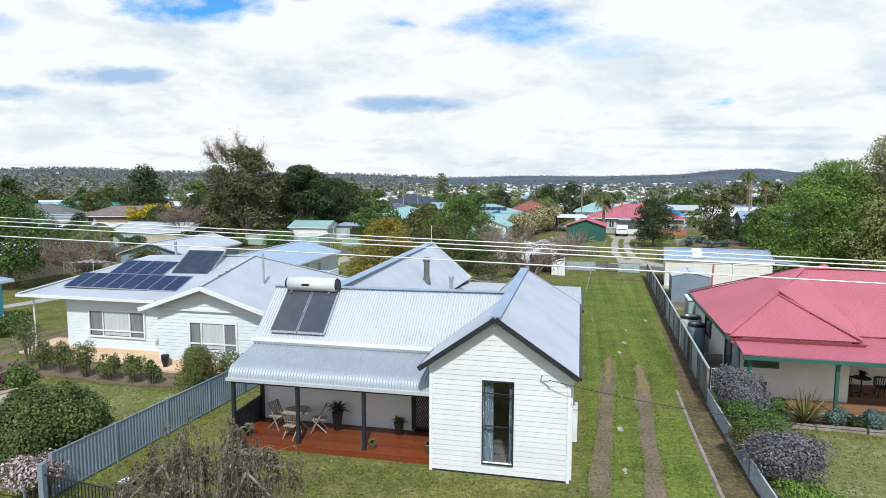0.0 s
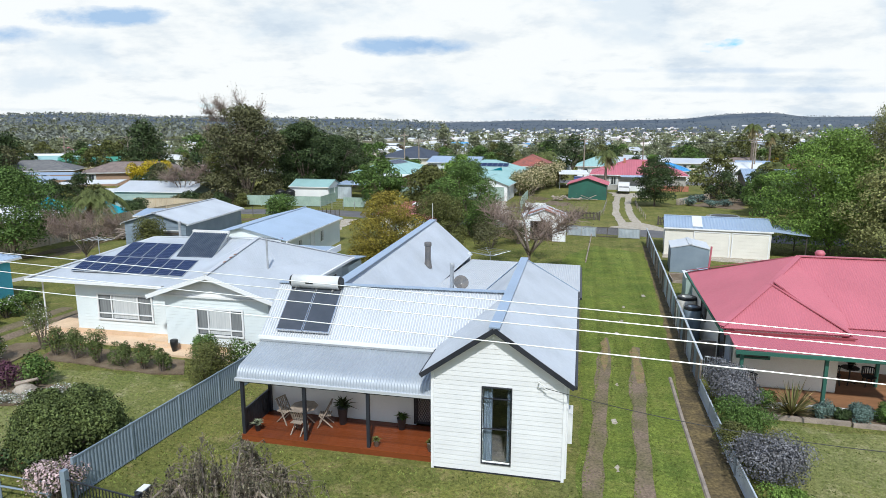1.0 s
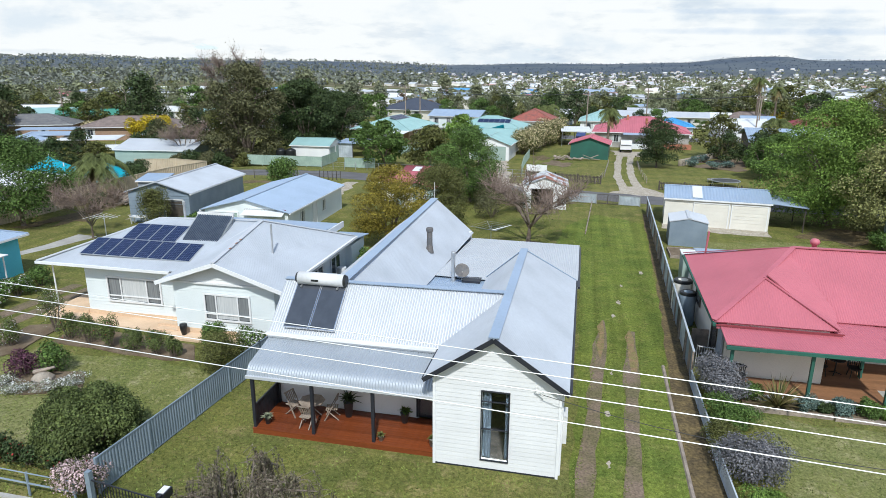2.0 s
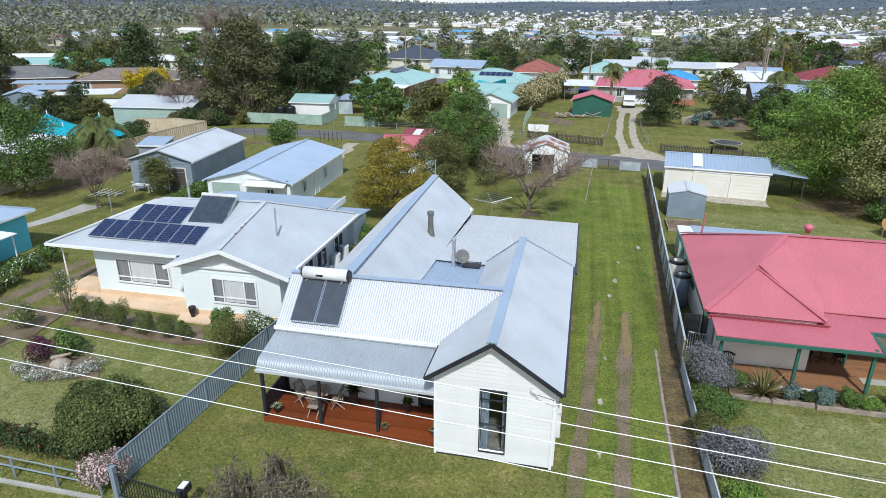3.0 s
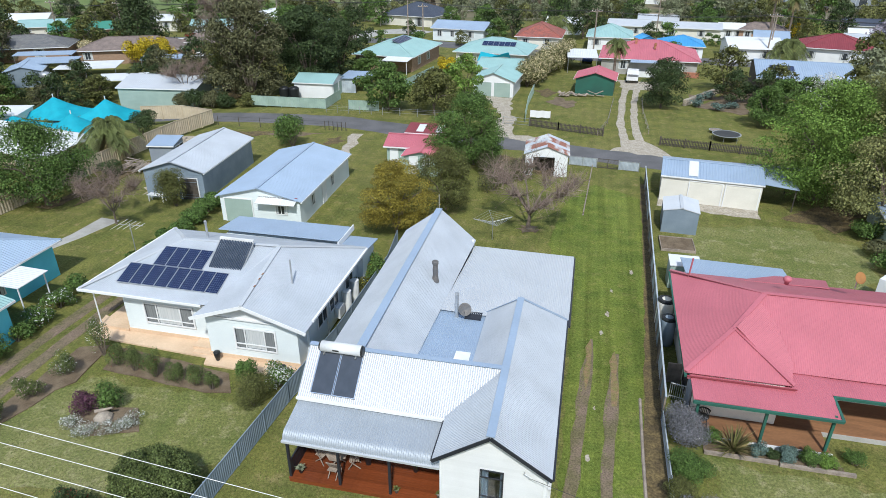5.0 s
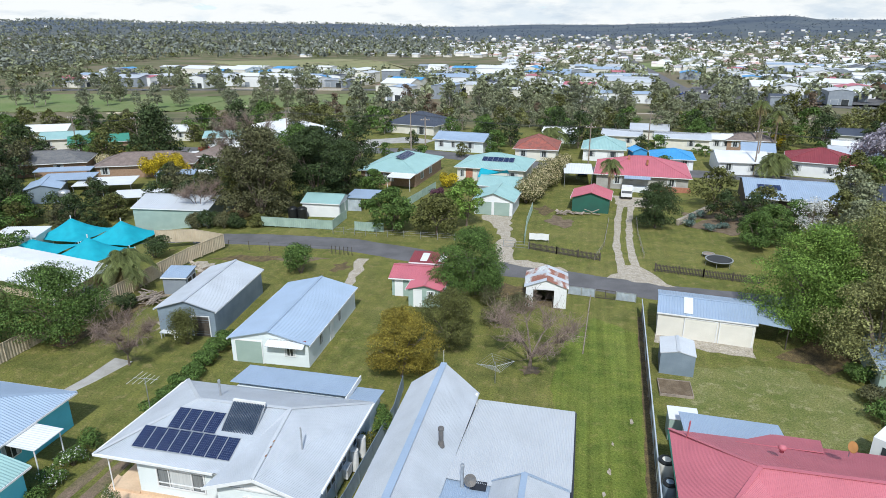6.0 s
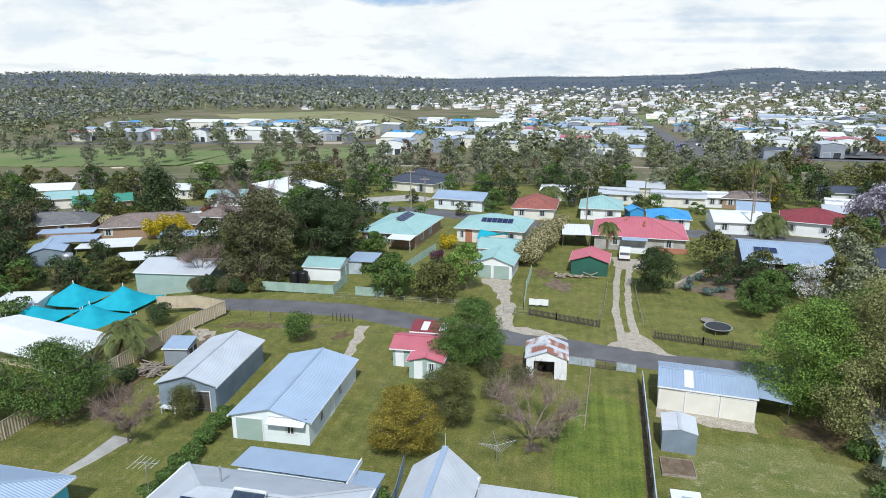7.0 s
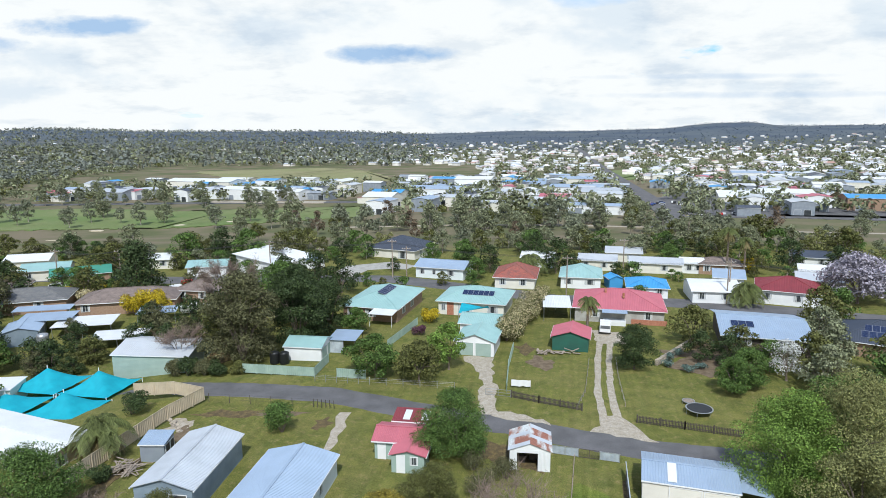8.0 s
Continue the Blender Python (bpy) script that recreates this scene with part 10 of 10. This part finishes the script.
def far_woods(n, name, label, leaf, sampler, seed, lo, hi):
    """Far trees as uneven clumps of leaf faces; nobody could count them."""
    g = np.random.default_rng(seed)
    out = []
    k = 0
    while k < n:
        x, y = sampler(g)
        r = math.hypot(x, y)
        h = g.uniform(lo, hi) * (1.0 + 0.00006 * r)
        nb = 3
        m = 30 if y < 900 else 10
        bl = [(x + g.normal(0, h * 0.22), y + g.normal(0, h * 0.22), hill(x, y) + h * g.uniform(0.35, 0.72), h * 0.34, h * 0.34, h * 0.30) for _ in range(nb)]
        out.append(leaf_build(bl, m, h * (0.15 if y < 900 else 0.27), g))
        k += 1
    t = thing(name, Matrix(), label, "woods", kind="stuff")
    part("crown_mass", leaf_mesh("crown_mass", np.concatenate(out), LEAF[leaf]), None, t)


def in_town(g):
    while True:
        y = 335 * math.exp(g.uniform(0, 1.9))
        s = g.uniform(-0.8, 0.95)
        x = s * y
        if abs(x - road_x(y, True)) < 11 or (y < 900 and -380 < x < 50 and y > 560) or (y < 420 and x < -20):
            continue
        return x, y


def on_left(g):
    while True:
        y = 560 * math.exp(g.uniform(0, 1.9))
        s = g.uniform(-1.0, -0.02)
        x = s * y
        if y < 900 and x > -390:
            continue
        return x, y


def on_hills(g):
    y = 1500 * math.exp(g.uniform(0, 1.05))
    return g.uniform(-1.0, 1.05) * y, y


far_woods(2700, "town_trees", "many street and garden trees across the town", "gum", in_town, 501, 5, 11)
far_woods(900, "town_trees", "many darker garden trees across the town", "olive", in_town, 502, 4, 8)
far_woods(3000, "woodland", "grey-green eucalypt woodland on the valley side, haze in its colour", "pale", on_left, 503, 6, 13)
far_woods(1500, "woodland", "olive woodland on the valley side", "gum", on_left, 504, 5, 11)
far_woods(6500, "hill_forest", "forest covering the far hills, blue-grey haze in its leaf colour", "far", on_hills, 505, 3, 6)


# ---- panels on the other roofs ----
t19 = math.tan(radians(19))
sl = Vector((0, 1, t19)).normalized()
solar_array(W_(-0.8, 116.9, -15.5), (4.2, 2.0, 2.85 + 2.0 * t19), (1, 0, 0), sl, (6,), 1, 1.0, 1.65, "photovoltaic panels on the street houses")
sr_ = Vector((1, 0, -t19)).normalized()
for y0, n in ((7.2, 3), (3.6, 4)):
    solar_array(W_(-18.6, 114.2, -15.5), (7.0, y0, 2.75 + 3.6 * t19 + 0.02), (0, 1, 0), Vector((-1, 0, t19)).normalized(), (n,), 1, 1.0, 1.65, "photovoltaic panels on the street houses")
t11 = math.tan(radians(11))
solar_array(W_(44.0, 94.6, -17), (1.4, 2.6, 2.95 + 2.6 * t11), (1, 0, 0), Vector((0, 1, t11)).normalized(), (3,), 1, 1.1, 2.0, "photovoltaic panels on the street houses")
t22 = math.tan(radians(22))
solar_array(W_(61.2, 93.5, -32), (3.0, 0.8, 2.5 + 0.8 * t22), (1, 0, 0), Vector((0, 1, t22)).normalized(), (6, 5), 2, 1.0, 1.65, "photovoltaic panels on the street houses")


# rocks tumbled down the bank beside the cream fence
rk = random.Random(77)
for i in range(26):
    u = i / 25
    x, y = -35.8 + 4.4 * u + rk.uniform(-0.9, 0.9), 76.6 - 7.4 * u + rk.uniform(-0.9, 0.9)
    s = rk.uniform(0.16, 0.42)
    ring = []
    for k, (r, z) in enumerate(((0.7, -0.3), (1.0, 0.1), (0.75, 0.5), (0.25, 0.72))):
        ring += [(s * r * rk.uniform(0.8, 1.2) * math.cos(j * 1.047 + k * 0.3), s * 0.8 * r * rk.uniform(0.8, 1.2) * math.sin(j * 1.047 + k * 0.3), s * z * rk.uniform(0.9, 1.1)) for j in range(6)]
    fs = [(k * 6 + j, k * 6 + (j + 1) % 6, k * 6 + 6 + (j + 1) % 6, k * 6 + 6 + j) for k in range(3) for j in range(6)] + [(18, 19, 20, 21, 22, 23)]
    rck = new("rock", Build().add(ring, fs).mesh("rock", M["stone"]))
    rck.matrix_world = pose(x, y, hill(x, y), 0, 0, rk.uniform(0, 360))
    tagged(rck, "rough buff garden rock on the bare bank", "rock", "garden rocks")

# white sheet airing on the lane fence
cs = thing("sheet", pose(10.5, 80.6, 0.2, 0, 0, -8), "white cotton sheet strung between two stakes on the grass", "sheet")
for px_ in (-1.32, 1.32):
    part("stake", Build().tube((px_, -0.05, -0.3), (px_, -0.05, 1.12), 0.025, n=6), M["timber_grey"], cs)
nx, nz = 14, 8
vs = [(-1.3 + 2.6 * i / nx, -0.06 - 0.05 * math.sin(i * 1.3) * (1 - j / nz), 0.12 + 0.9 * j / nz + 0.03 * math.sin(i * 0.9)) for j in range(nz + 1) for i in range(nx + 1)]
part("cloth", Build().add(vs, [(j * (nx + 1) + i, j * (nx + 1) + i + 1, (j + 1) * (nx + 1) + i + 1, (j + 1) * (nx + 1) + i) for j in range(nz) for i in range(nx)]), M["cloth_white"], cs, smooth=True)

rl = thing("rail_fence", Matrix(), "low pale mesh fence beside the lane", "fence")
for x, y in ((5.6, 78.6), (7.2, 78.2), (8.8, 77.7)):
    part("post", Build().tube((x, y, -0.1), (x, y, 0.95), 0.035, n=6), M["steel"], rl)
for z in (0.1, 0.5, 0.92):
    part("rail", Build().beam((5.6, 78.6, z), (8.8, 77.7, z), 0.035), M["steel"], rl)

# blue tarpaulin over the garage ridge
tp_ = part("tarpaulin", Build().slab([(3.5, 11.9, 3.16), (5.0, 11.9, 2.80), (5.0, 12.5, 2.80), (3.5, 12.5, 3.16)], 0.03), M["blue_iron"], gg, "bright blue tarpaulin tied over the ridge")

# ---- grass tufts on the nearest lawns ----
g = np.random.default_rng(808)
n = 130000
ga, gb = g.uniform(-23, 24, n), -6 + 52 * g.uniform(0, 1, n) ** 1.5
keep = ~(((ga > -7.2) & (ga < 4.6) & (gb > -0.1) & (gb < 20.3)) | ((ga > -24) & (ga < -9) & (gb > 6) & (gb < 20.5)) | ((ga > 8.3) & (ga < 26) & (gb > 6) & (gb < 20)) | ((ga > 8.3) & (ga < 9.6))
         | ((np.abs(ga - 5.35 - 0.05 * gb) < 0.3) & (gb < 14)) | ((np.abs(ga - 6.8 - 0.04 * gb) < 0.3) & (gb < 13)) | ((ga > 9) & (gb > 20) & (ga < 14)) | (ga < -22.5) | ((ga < -9) & (gb > 20)))
ga, gb = ga[keep], gb[keep]
eb = g.uniform(-5, 14, 2400)
ea = np.where(g.uniform(0, 1, 2400) < 0.5, 5.0 + 0.075 * np.clip(eb + 0.8, 0, 20), 6.6 + 0.058 * np.clip(eb + 0.4, 0, 20)) + np.where(g.uniform(0, 1, 2400) < 0.5, -1, 1) * np.clip(g.normal(0.32, 0.05, 2400), 0.2, 0.5)
ga, gb = np.concatenate([ga, ea]), np.concatenate([gb, eb])
n = len(ga)
ca, sa = math.cos(radians(-11)), math.sin(radians(-11))
px, py = -0.35 + ga * ca - gb * sa, 18 + ga * sa + gb * ca
th = g.uniform(0, 2 * math.pi, n)
ph = g.uniform(0, 2 * math.pi, n)
wd, ht, le = g.uniform(0.012, 0.034, n), g.uniform(0.02, 0.055, n), g.uniform(0.02, 0.07, n)
P = np.zeros((n, 4, 3))
P[:, 0] = np.stack([px - wd * np.cos(th), py - wd * np.sin(th), np.full(n, 0.0)], 1)
P[:, 1] = np.stack([px + wd * np.cos(th), py + wd * np.sin(th), np.full(n, 0.0)], 1)
P[:, 2] = np.stack([px + le * np.cos(ph) + wd * 0.4 * np.cos(th), py + le * np.sin(ph) + wd * 0.4 * np.sin(th), ht], 1)
P[:, 3] = np.stack([px + le * np.cos(ph) - wd * 0.4 * np.cos(th), py + le * np.sin(ph) - wd * 0.4 * np.sin(th), ht], 1)
tf = new("grass", leaf_mesh("grass", P.reshape(-1, 3), LEAF["lawn"]))
tagged(tf, "short mown grass tufts on the lawns", "grass", kind="stuff")
